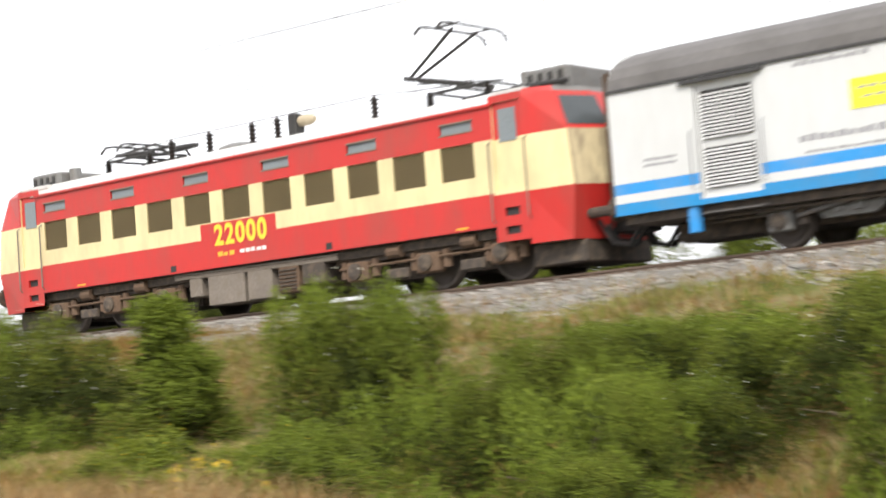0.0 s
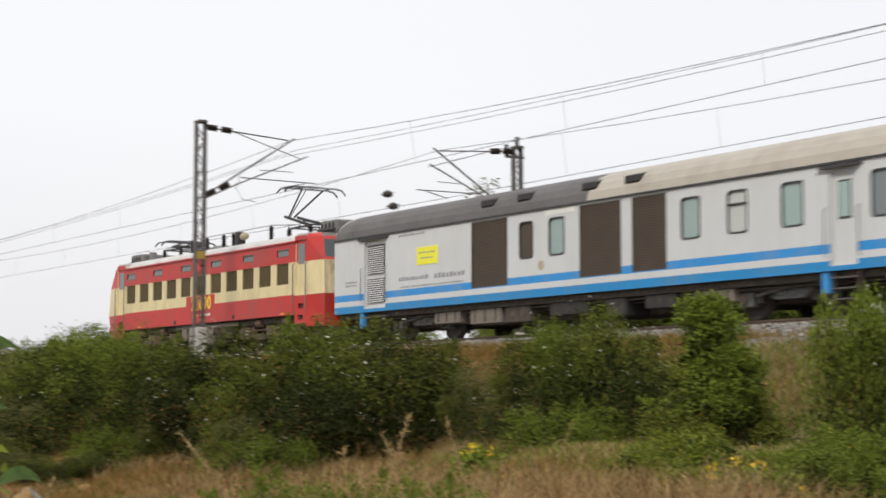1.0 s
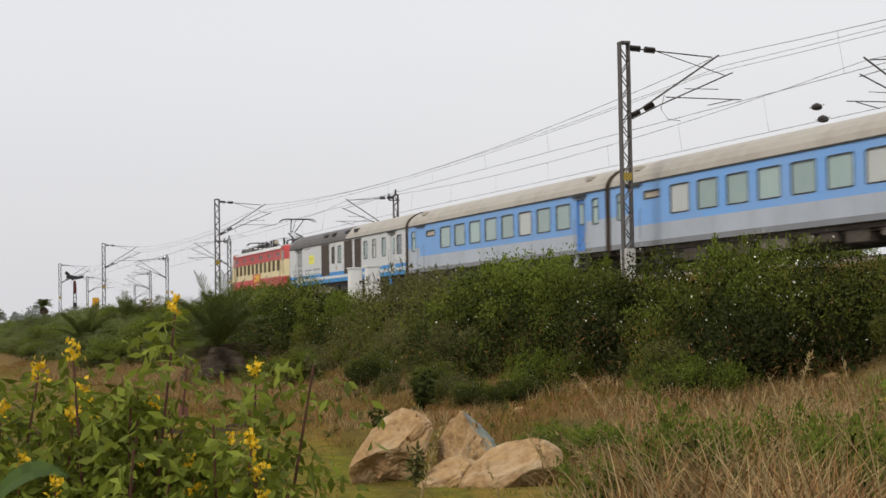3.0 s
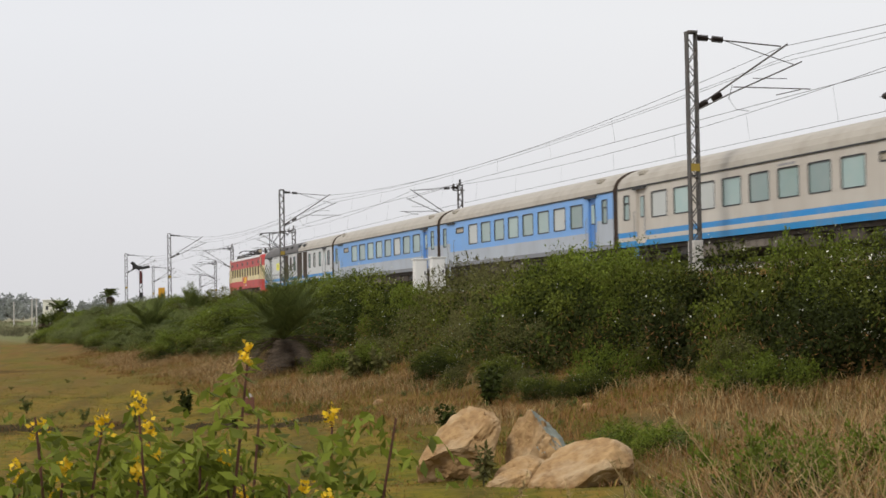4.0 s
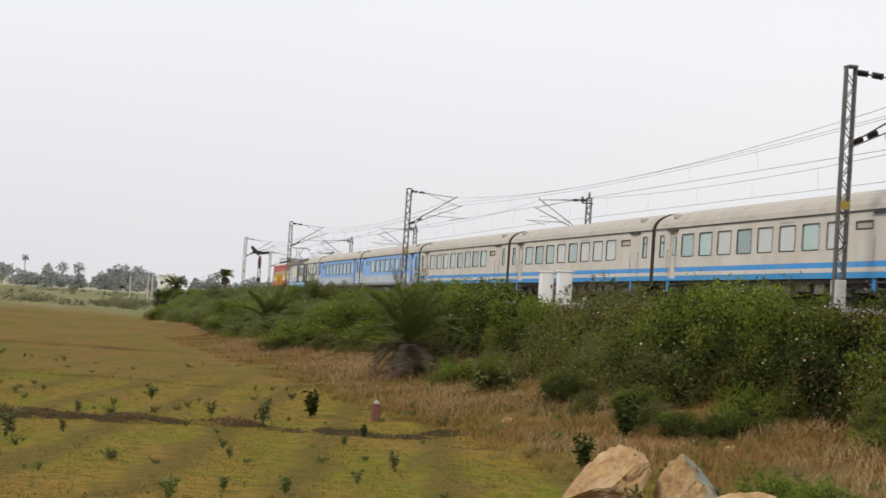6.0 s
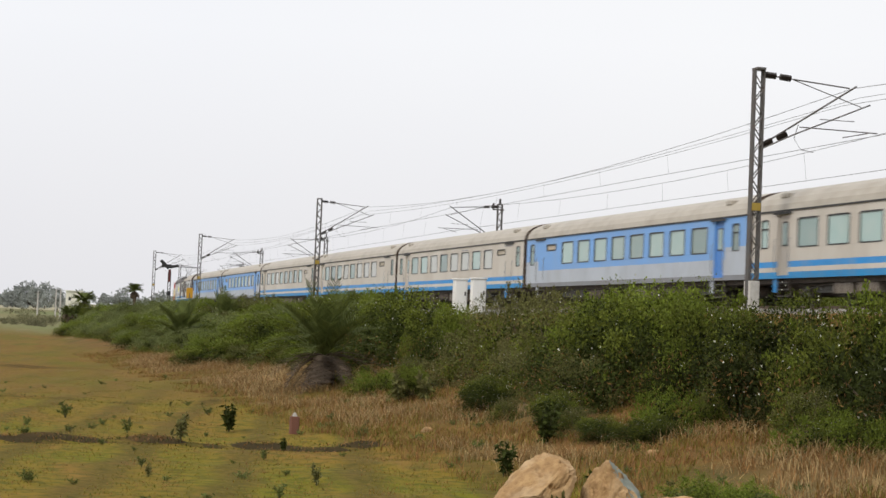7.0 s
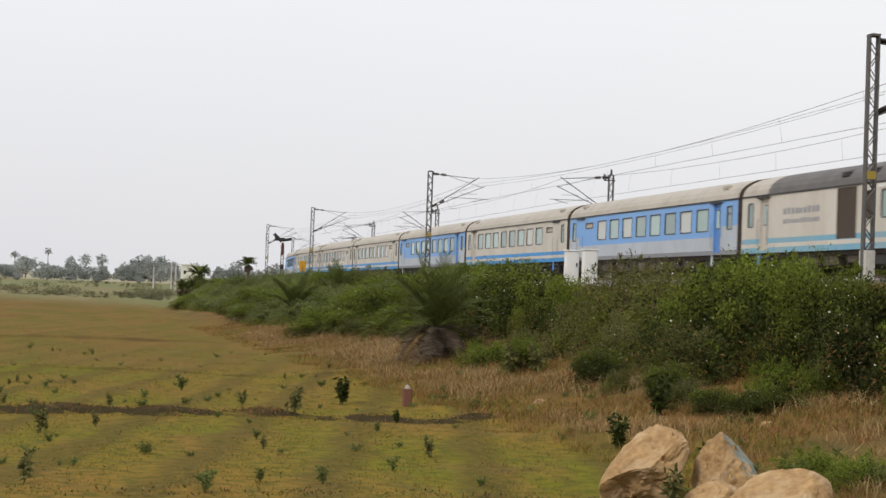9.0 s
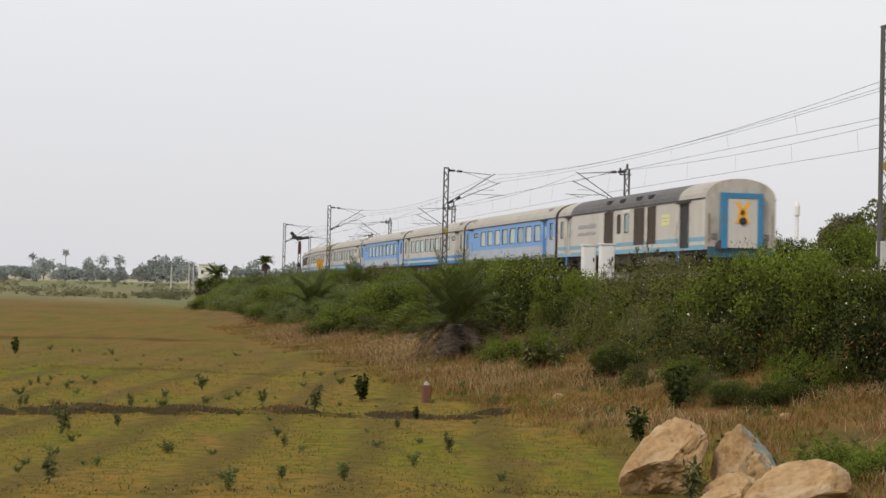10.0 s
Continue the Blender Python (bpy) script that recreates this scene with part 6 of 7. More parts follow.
# the big bushes one by one: kind, x, y, width, top
for row in [
    (1, -36.0, 17.9, 4.8, 4.1), (5, -32.3, 17.9, 5.2, 4.24), (1, -28.9, 17.9, 4.4, 4.0), (2, -48.1, 17.9, 5.0, 4.44), (0, -44.3, 17.9, 5.0, 4.44), (2, -40.6, 17.9, 4.8, 4.34),
    (3, -56.8, 17.9, 4.0, 4.24), (3, -53.9, 17.9, 4.2, 4.57), (3, -51.4, 17.9, 3.7, 4.33), (1, -77.2, 18.3, 5.3, 4.42), (5, -72.8, 18.3, 5.5, 4.62), (1, -68.5, 18.3, 5.1, 4.57),
    (5, -64.3, 18.3, 4.5, 3.93), (1, -82.2, 18.3, 5.3, 4.57), (0, -23.7, 17.9, 2.9, 3.8), (1, -22.0, 17.9, 2.7, 3.95), (4, -19.6, 17.9, 2.2, 4.04), (4, -19.0, 17.9, 1.5, 3.27),
    (0, -16.4, 17.9, 2.5, 3.95), (0, -15.2, 17.9, 2.3, 3.85), (2, -12.0, 17.0, 2.2, 3.14), (2, -11.4, 17.4, 1.9, 3.01), (0, -11.0, 18.2, 2.0, 3.06), (0, -9.7, 18.2, 1.8, 2.97),
    (1, -8.2, 18.2, 2.0, 3.26), (0, -7.0, 18.2, 2.3, 3.41), (2, -11.7, 15.6, 1.8, 2.69), (6, -10.3, 15.2, 2.0, 2.57), (2, -9.3, 15.0, 1.3, 2.42), (6, -13.2, 16.0, 1.9, 2.65),
    (6, -6.8, 15.6, 1.3, 2.48), (0, -5.3, 18.2, 3.3, 3.21), (3, -26.7, 18.4, 1.6, 3.19), (3, -36.2, 16.6, 2.3, 2.96), (3, -57.0, 17.0, 3.3, 3.06), (3, -49.2, 15.8, 3.1, 2.6),
    (3, -43.8, 15.8, 2.7, 2.6), (6, -36.4, 15.4, 2.5, 2.02), (6, -29.3, 15.6, 2.5, 1.93), (6, -21.4, 16.6, 2.3, 2.51), (5, -86.8, 20.4, 5.4, 4.7), (0, -84.0, 16.6, 4.6, 2.6),
    (2, -79.0, 16.2, 4.4, 2.3), (2, -13.4, 14.6, 2.2, 2.22), (2, -10.6, 16.4, 2.0, 2.57), (0, -9.6, 16.6, 1.8, 2.32), (6, -12.6, 13.2, 2.0, 1.7), (6, -10.4, 12.8, 1.8, 1.6),
    (2, -9.2, 14.0, 1.7, 1.75), (6, -5.0, 12.8, 2.2, 1.75), (6, -7.0, 4.2, 1.1, 1.62), (6, -6.4, 4.7, 0.9, 1.5), (6, -8.6, 5.6, 1.2, 1.4),
]:
    put_bush(*row, turn=brnd.uniform(0, 360), deep=brnd.uniform(0.8, 1.1))
# bank beside the ballast: low fresh shrubs between the taller ones
for row in [(0, -12.8, 20.0, 2.4, 0.7), (6, -11.0, 20.0, 2.6, 0.7), (2, -8.8, 20.4, 2.8, 0.8), (6, -7.4, 20.8, 2.4, 0.7), (0, -5.2, 20.6, 2.6, 0.8), (7, -14.4, 13.6, 2.6, 0.7), (7, -15.8, 13.2, 1.8, 0.5), (7, -12.9, 14.0, 2.0, 0.7)]:
    put_bush(row[0], row[1], row[2], row[3], height=row[4], turn=brnd.uniform(0, 360))
# ragged edge of the hedge: small shrubs spilling into the dry grass
for k in range(34):
    x = -30.0 - 2.3 * k + brnd.uniform(-0.8, 0.8)
    kind = brnd.choice((3, 1, 3, 1, 5, 2))
    w = brnd.uniform(0.7, 2.0)
    put_bush(kind, x, 15.7 + 0.012 * (-x - 28) + brnd.uniform(-2.2, 0.4), w, height=w * brnd.uniform(0.4, 0.75), turn=brnd.uniform(0, 360))
# the long hedge that follows the line into the distance
x = -90.0
while x > -268:
    yb = min(float(track_y(x)) - 7.6, 23.6)
    grow = 1 + 0.15 * smoothstep(90, 300, -x)
    put_bush(brnd.choice((8, 0, 2, 8, 3 if x > -130 else 8)), x, yb + brnd.uniform(-0.4, 0.5), brnd.uniform(5.0, 6.6), 4.45 + brnd.uniform(-0.35, 0.45) * grow, turn=brnd.uniform(0, 360))
    if x > -240:
        put_bush(brnd.choice((8, 2, 8, 0)), x - 2.0, yb - 3.0 + brnd.uniform(-0.5, 0.5), brnd.uniform(5.0, 6.4), 3.4 + brnd.uniform(-0.4, 0.3), turn=brnd.uniform(0, 360))
    if brnd.random() < 0.75 and x > -225:
        put_bush(brnd.choice((8, 2, 8)), x - 1.0, yb - 5.6 + brnd.uniform(-0.6, 0.6), brnd.uniform(4.2, 5.8), 2.3 + brnd.uniform(-0.4, 0.3), turn=brnd.uniform(0, 360))
    x -= brnd.uniform(3.4, 4.6) * (1 + 0.6 * smoothstep(120, 300, -x))
# bushes beyond the tracks, seen under and behind the train
for k in range(44):
    x = 6 - 4.2 * k + brnd.uniform(-1, 1)
    put_bush(brnd.choice((0, 2, 5, 1)), x, float(track_y(x)) + 11.6 + brnd.uniform(0, 2.5), brnd.uniform(4.5, 6.5), height=brnd.uniform(3.0, 4.0), turn=brnd.uniform(0, 360))


# ---- palms ----
def palm(x, y, trunk, fronds, length, label, dead=0, rise=0.9, broad=1.0, girth=0.3, droop=(-0.5, 0.2)):
    g = ground_at(x, y) - 0.1
    rng = np.random.default_rng(int(abs(x) * 7))
    root = thing("date_palm", label, "palm", "date palms", pose(x, y, g))
    t = Build()
    t.lathe((0, 0, 0), (0.04, 0.02, 1), [(0, girth * 1.05)] + [(trunk * (k + 0.5 * j) / 8, girth * (1.0 - 0.14 * j)) for k in range(8) for j in (0, 1)] + [(trunk, girth * 0.66)], M["bark"], 10)
    part("trunk", t, root)

    def frond(name, az, el, ln, mat, sag, broad=broad):
        p, path = np.array([0, 0, trunk]), []
        d = np.array([math.cos(az) * math.cos(el), math.sin(az) * math.cos(el), math.sin(el)])
        for k in range(13):
            path.append(p.copy())
            p = p + d * ln / 12
            d = d + [0, 0, -sag / 12]
            d /= np.linalg.norm(d)
        b = Build()
        b.tube([tuple(q) for q in path], 0.022, mat, 4, 0.005)
        side = np.array([-math.sin(az), math.cos(az), 0])
        for k in range(2, 13):
            for half in (0, 0.5):
                if k == 12 and half:
                    continue
                q = path[k] if not half else (path[k] + path[k + 1]) / 2
                fw = path[min(k + 1, 12)] - path[k - 1]
                fw = fw / np.linalg.norm(fw)
                ll = 0.42 * math.sin(math.pi * (k + half) / 14) + 0.1
                for s in (-1, 1):
                    tip = q + (side * s * 0.8 + fw * 0.75 + [0, 0, 0.22 + rng.normal(0, 0.08)]) * ll
                    b.face([q - fw * 0.015 * broad, q + fw * 0.03 * broad, (q + tip) / 2 + fw * 0.035 * broad, tip], mat)
        part(name, b, root, "dead brown frond" if mat is M["dead_frond"] else "")

    for k in range(fronds):
        frond("frond", k * 2.4 + rng.uniform(-0.2, 0.2), rng.uniform(0.35, 1.25) * rise, length * rng.uniform(0.8, 1.1), M["frond"], rng.uniform(0.6, 1.3))
    for k in range(dead):
        frond("dead_frond", k * 2.4 + rng.uniform(-0.3, 0.3), rng.uniform(*droop), length * rng.uniform(0.5, 0.85), M["dead_frond"], rng.uniform(0.9, 1.6), broad * 0.45)


palm(-63.0, 13.4, 1.25, 50, 2.5, "bushy green date palm with a skirt of dead brown fronds", dead=34, rise=1.15, broad=1.15, girth=0.42, droop=(-0.75, 0.35))
palm(-111.5, 15.0, 0.9, 30, 2.6, "bushy green date palm in the hedge", broad=1.6, rise=1.2)
palm(-118.0, 18.6, 0.9, 26, 2.4, "bushy green date palm in the hedge", broad=1.6, rise=1.2)
palm(-352.0, 29.0, 4.3, 46, 2.7, "tall date palm with a shaggy round crown", dead=60, broad=3.0, droop=(-1.3, -0.2))
palm(-367.8, 40.3, 7.2, 34, 2.0, "tall slim date palm with a shaggy crown", dead=50, broad=3.0, droop=(-1.4, -0.3))
palm(-330.0, 24.5, 2.0, 22, 1.9, "small date palm beside a tall one", dead=8, broad=3.0)


# ---- trees ----
def tree(x, y, height, spread, leaf, label, seed, lobes=26, per=70, size=0.3, trunk_h=0.35, group="distant trees", base=None):
    rng = np.random.default_rng(seed)
    g = (ground_at(x, y) if base is None else base) - 0.1
    root = thing("tree", label, "tree", group, pose(x, y, g))
    t = Build()
    th = height * trunk_h
    t.tube([(0, 0, 0), (0.03 * height, 0, th * 0.6), (0.02 * height, 0.02 * height, th)], 0.035 * height, M["bark"], 7, 0.02 * height)
    c, r = dome_lobes(rng, lobes, spread, spread, height - th * 0.8)
    c[:, 2] += th * 0.8
    r = np.maximum(r, 0.16 * spread)
    for k in range(5):
        t.tube([(0.02 * height, 0.02 * height, th * 0.9), tuple(c[k] * [0.5, 0.5, 0.8]), tuple(c[k])], 0.015 * height, M["bark"], 5, 0.004 * height)
    part("trunk", t, root)
    part("crown", quads_mesh("crown", [(lobe_leaves(rng, c, r, per, size, size * 0.55), M[leaf])]), root)
    return root


tree(-58.6, 40.6, 9.2, 2.2, "leaf_grey", "slender tree with an open grey-green crown beyond the tracks", 3, 22, 60, 0.16, group="trees beyond the tracks")
tree(-194.0, 45.0, 9.0, 1.5, "leaf_grey", "narrow dark tree with an upright crown", 4, 34, 80, 0.25, 0.1, "trees beyond the tracks")
tree(-197.5, 46.8, 8.6, 1.4, "leaf_grey", "narrow dark tree with an upright crown", 5, 34, 80, 0.25, 0.1, "trees beyond the tracks")
# skyline trees: their pale grey leaf colour carries the haze
trnd = random.Random(4)
for k in range(30):
    a = radians(-5.2 + 8.6 * k / 29 + trnd.uniform(-0.15, 0.15))
    d = trnd.uniform(820, 960)
    tree(-d * math.cos(a), d * math.sin(a), trnd.uniform(4.5, 10.0), trnd.uniform(4, 8), "leaf_far_haze", "hazy grey-green tree on the far edge of the fields", 50 + k, 18, 60, 1.0, trnd.uniform(0.1, 0.3))
for a, h, s in ((3.05, 13.5, 8), (3.55, 12.5, 8), (2.75, 10, 7)):
    a = radians(a)
    tree(-890 * math.cos(a), 890 * math.sin(a), h, s, "leaf_far_haze", "large round tree clump on the horizon", 90 + int(h), 26, 60, 1.4, 0.15)
for k in range(26):
    a = radians(4.0 + 10.5 * k / 25 + trnd.uniform(-0.2, 0.2))
    d = trnd.uniform(700, 850)
    tree(-d * math.cos(a), d * math.sin(a), trnd.uniform(6, 10), trnd.uniform(5, 8), "leaf_far_haze", "hazy grey-green tree behind the line", 130 + k, 14, 45, 1.3, 0.2)
for k in range(9):
    a = radians(-4.6 + 0.9 * k + trnd.uniform(-0.3, 0.3))
    d = trnd.uniform(640, 760)
    tree(-d * math.cos(a), d * math.sin(a), trnd.uniform(1.6, 3.2), trnd.uniform(1.5, 3), "leaf_far_haze", "low scrub tree among the far fields", 170 + k, 10, 40, 0.6, 0.2)
for k in range(90):
    a = radians(trnd.uniform(-5, 3.9))
    d = trnd.uniform(285, 345) if k % 2 else trnd.uniform(300, 640)
    tree(-d * math.cos(a), d * math.sin(a), trnd.uniform(0.6, 1.5), trnd.uniform(1.8, 4.6), "leaf_scrub", "low scrub scattered over the far fields", 500 + k, 8, 30, 0.3, 0.15, "scrub in the fields")


def far_palm(az, d, height, tuft):
    """A palm on the skyline: thin leaning trunk and a round tuft of drooping fronds."""
    a = radians(az)
    x, y = -d * math.cos(a), d * math.sin(a)
    rng = np.random.default_rng(int(az * 100) + 900)
    root = thing("palm_tree", "slim hazy palm standing above the far trees", "palm", "palms on the skyline", pose(x, y, ground_at(x, y) - 0.1))
    part("trunk", Build().tube([(0, 0, 0), (0.1, 0.25, height * 0.5), (0.1, 0.1, height)], 0.24, M["leaf_far_haze"], 6, 0.16), root)
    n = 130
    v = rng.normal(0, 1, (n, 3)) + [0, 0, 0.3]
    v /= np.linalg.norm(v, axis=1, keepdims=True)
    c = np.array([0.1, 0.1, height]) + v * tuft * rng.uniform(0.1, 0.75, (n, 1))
    part("crown", quads_mesh("crown", [(leaf_arrays(rng, c, v, tuft * 0.6, tuft * 0.16, 0.4), M["leaf_far_haze"])]), root)


for az, d, height, tuft in ((0.05, 880, 13.0, 2.0), (-0.95, 900, 11.0, 2.3), (1.2, 890, 9.5, 3.2), (1.7, 900, 10.0, 3.4), (0.75, 860, 7.5, 3.0), (-2.6, 900, 9.5, 2.6)):
    far_palm(az, d, height, tuft)
put_bush(1, -346.5, 27.6, 6.5, height=4.4)
# wooded knoll beyond the tracks
for k in range(44):
    u, w = trnd.gauss(0, 11), trnd.gauss(1.5, 6.0)
    x, y = -161 + u * 0.9 + w * 0.42, 79.5 - u * 0.42 + w * 0.9
    tree(x, y, trnd.uniform(1.9, 3.4), trnd.uniform(1.5, 2.7), ("leaf", "leaf_grey", "leaf_scrub")[k % 3], "bushy green tree on the knoll beyond the tracks", 200 + k, 20, 70, 0.34, 0.2, "trees on the knoll")


# ---- boulders ----
def boulder(x, y, sx, sy, sz, seed, label, cuts=(), turn=0.0, face=None, chips=5, lean=0.0, sunk=0.25, rough=1.0):
    """cuts: planes (nx, ny, nz, distance) that break the rock's sides flat; lean: sideways shift of the top."""
    rng = np.random.default_rng(seed)
    bm = bmesh.new()
    bmesh.ops.create_icosphere(bm, subdivisions=5 if sx > 0.2 else 3, radius=1.0)
    planes = [(Vector(c[:3]).normalized(), c[3]) for c in cuts]
    for _ in range(chips):
        n = rng.normal(0, 1, 3)
        n[2] = abs(n[2]) * 0.6
        n /= np.linalg.norm(n)
        planes.append((Vector(n), rng.uniform(0.72, 0.88)))
    if face:
        planes.append((Vector(face).normalized(), 0.64))
    shift = Vector((seed * 1.7, seed * 0.3, 0))
    for v in bm.verts:
        out = v.co.normalized()
        for n, d in planes:
            d = d + 0.05 * noise.noise(v.co * 2.6 + shift)
            k = v.co.dot(n) - d
            if k > 0:
                v.co -= n * k
        p = v.co + shift
        crack = abs(noise.noise(p * 2.1))
        v.co += out * rough * (0.05 * noise.noise(p * 2.3) + 0.035 * noise.noise(p * 5.5) + 0.022 * noise.noise(p * 13) + 0.010 * noise.noise(p * 29) - 0.07 * max(0.0, 0.07 - crack) / 0.07)
        v.co = Vector((v.co.x * sx, v.co.y * sy + lean * v.co.z, v.co.z * sz))
    me = bpy.data.meshes.new("boulder")
    bm.to_mesh(me)
    bm.free()
    me.materials.append(M["boulder"])
    me.materials.append(M["boulder_face"])
    for p in me.polygons:
        if face and p.center.z > -0.1 * sz and p.normal.dot(Vector(face).normalized()) > 0.86:
            p.material_index = 1
    return thing("boulder", label, "boulder", "boulders at the foot of the bank", pose(x, y, ground_at(x, y) + sz * sunk, 0, 0, turn), me)


boulder(-26.2, 8.69, 0.62, 0.70, 0.86, 21, "leaning tan sandstone slab with a hollow broken underside", ((0.35, -0.55, 0.72, 0.46), (0.1, 0.98, -0.05, 0.60), (0.93, 0.1, 0.15, 0.52), (0.72, -0.2, -0.66, 0.34), (0.15, 0.3, 0.95, 0.70)), chips=3, lean=0.30, sunk=0.46)
boulder(-25.9, 9.76, 0.54, 0.58, 0.75, 33, "pointed tan boulder with a grey-green split face", ((0.3, -0.90, 0.36, 0.40), (0.92, -0.15, 0.3, 0.44), (0.6, 0.7, -0.3, 0.62), (0.8, -0.4, -0.45, 0.5)), face=(0.42, 0.58, 0.70), chips=2, lean=-0.04)
boulder(-24.0, 9.78, 0.74, 0.78, 0.57, 45, "broad rounded tan boulder in the grass", ((0.25, -0.62, 0.74, 0.62), (0.05, 0.95, 0.15, 0.80), (0.8, 0.3, -0.5, 0.66)), chips=2, lean=0.22, rough=0.6)
boulder(-25.0, 9.22, 0.36, 0.46, 0.36, 57, "small brown rock wedged between the boulders", ((0.5, -0.5, 0.6, 0.5), (0.8, 0.4, 0.3, 0.6)), lean=0.12)
boulder(-24.6, 8.86, 0.26, 0.34, 0.26, 59, "small cracked brown rock beside a boulder", ((0.3, -0.3, 0.9, 0.5),), lean=0.1)
for k, (x, y) in enumerate(((-44.5, 12.1), (-47.0, 11.4), (-70.5, 13.0), (-50.1, 12.4), (-27.4, 17.2), (-33.0, 13.4))):
    boulder(x, y, 0.13, 0.17, 0.1, 70 + k, "small pale stone lying in the dry grass", (), 40 * k)


# ---- grass ----
def blades(name, label, pts, mat, height, width, per, seed, lean=0.5, spread=0.12, second=None, share=0.3):
    """Tufts of curved blades: each blade a tapered ribbon of two quads."""
    rng = np.random.default_rng(seed)
    n = len(pts)
    base = np.repeat(pts, per, axis=0) + np.concatenate([rng.normal(0, spread, (n * per, 2)), np.zeros((n * per, 1))], 1)
    a = rng.uniform(0, 2 * np.pi, n * per)
    h = height * rng.uniform(0.45, 1.15, n * per)
    l = lean * h * rng.uniform(0.1, 1.0, n * per)
    side = np.stack([-np.sin(a), np.cos(a), np.zeros_like(a)], 1) * width / 2
    fw = np.stack([np.cos(a), np.sin(a), np.zeros_like(a)], 1)
    up = np.array([0, 0, 1.0])
    m1 = base + fw * (l * 0.3)[:, None] + up * (h * 0.6)[:, None]
    tip = base + fw * l[:, None] + up * h[:, None]
    q1 = np.stack([base - side, base + side, m1 + side * 0.8, m1 - side * 0.8], 1)
    q2 = np.stack([m1 - side * 0.8, m1 + side * 0.8, tip + side * 0.15, tip - side * 0.15], 1)
    allq = np.stack([q1, q2], 1).reshape(n * per, -1, 3)
    if second:
        pick = rng.random(n * per) < share
        groups = [(allq[~pick].reshape(-1, 3), mat), (allq[pick].reshape(-1, 3), second)]
    else:
        groups = [(allq.reshape(-1, 3), mat)]
    tagged(new(name, quads_mesh(name, groups)), label, "grass", kind="stuff")


def strewn(seed, n, test, x0, x1, y0, y1):
    rng = np.random.default_rng(seed)
    x, y = rng.uniform(x0, x1, n), rng.uniform(y0, y1, n)
    keep = test(x, y, rng.random(n))
    x, y = x[keep], y[keep]
    return np.stack([x, y, land(x, y) - 0.02], 1)


dist_fade = lambda x, y, r: r < np.clip(34 / np.hypot(x, y), 0.1, 1) ** 1.2
az_of = lambda x, y: np.degrees(np.arctan2(y, -x))
patch = lambda x, y, s, k: fbm(x, y, s, k) + 0.6 * fbm(x, y, s * 2.7, k + 3)
field_pts = strewn(1, 90000, lambda x, y, r: dist_fade(x, y, r) & (az_of(x, y) < 24) & (az_of(x, y) > -4) & (np.hypot(x, y) > 18) & (track_y(x) - y > 14) & ((np.sin(2.6 * (y + 0.22 * x) + 1.5) < 0.45) | (r < 0.06)), -120, -15, -8, 22)
blades("field_grass", "thin short grass of the field, green and browning", field_pts, M["grass"], 0.055, 0.016, 4, 2, 1.4, 0.16, M["straw_red"], 0.3)
bank_pts = strewn(3, 60000, lambda x, y, r: (track_y(x) - y > 5.0 + 1.7 * (x > -25)) & (track_y(x) - y < 18.5) & (az_of(x, y) > 4) & (np.hypot(x, y) > 17) & (r < np.clip(42 / np.hypot(x, y), 0.1, 1) ** 1.1) & (patch(x, y, 0.45, 1.0) > -0.3), -130, 0, 8, 24.5)
blades("bank_grass", "knee-high red-brown dry grass on the bank", bank_pts, M["straw_red"], 0.2, 0.016, 6, 4, 1.5, 0.16, M["grass"], 0.4)
pale_pts = strewn(5, 22000, lambda x, y, r: (track_y(x) - y > 11.5) & (track_y(x) - y < 17.5) & (patch(x, y, 0.3, 5.0) > 0.0), -110, -24, 8, 20)
blades("pale_grass", "tufts of pale straw-coloured grass at the foot of the bank", pale_pts, M["straw"], 0.32, 0.016, 6, 6, 1.5, 0.18, M["straw_red"], 0.4)
shoulder_pts = strewn(7, 16000, lambda x, y, r: (track_y(x) - y > 3.6) & (track_y(x) - y < 6.4) & ((x < -25) | (r < 0.2)), -70, 2, 21, 25.2)
blades("shoulder_grass", "straggling grass along the edge of the ballast", shoulder_pts, M["straw_red"], 0.3, 0.014, 4, 8, 0.7, 0.12, M["grass"], 0.45)
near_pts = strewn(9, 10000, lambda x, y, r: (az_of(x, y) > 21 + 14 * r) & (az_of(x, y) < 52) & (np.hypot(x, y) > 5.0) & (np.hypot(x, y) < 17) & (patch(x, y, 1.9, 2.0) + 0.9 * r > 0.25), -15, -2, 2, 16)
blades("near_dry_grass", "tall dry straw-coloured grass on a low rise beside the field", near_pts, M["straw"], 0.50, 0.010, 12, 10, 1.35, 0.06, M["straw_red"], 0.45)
mid_pts = strewn(11, 9000, lambda x, y, r: (az_of(x, y) > 24 + 8 * r) & (az_of(x, y) < 52) & (np.hypot(x, y) > 11) & (np.hypot(x, y) < 20), -21, -3, 5, 17)
blades("mid_green_grass", "mixed green and dry grass on the near rise", mid_pts, M["grass"], 0.30, 0.012, 6, 12, 1.0, 0.1, M["straw"], 0.6)
# dark leaf tone in this grass helps paint the shaded bund scarps
bund_pts = strewn(13, 48000, lambda x, y, r: (np.abs(x + 41.6 - 0.03 * y + 0.35 * np.sin(y * 0.5) + 0.25 * np.sin(y * 1.3 + 1)) < 0.4) | (np.abs(x + 26.3) < 0.5) & (r < 0.3) | (np.abs(x + 62.5 - 0.1 * y) < 0.5) & (r < 0.15), -66, -24, -6, 10)
blades("bund_grass", "darker grass along the low field bunds", bund_pts, M["leaf_dark"], 0.06, 0.02, 4, 14, 2.2, 0.22, M["straw_red"], 0.5)


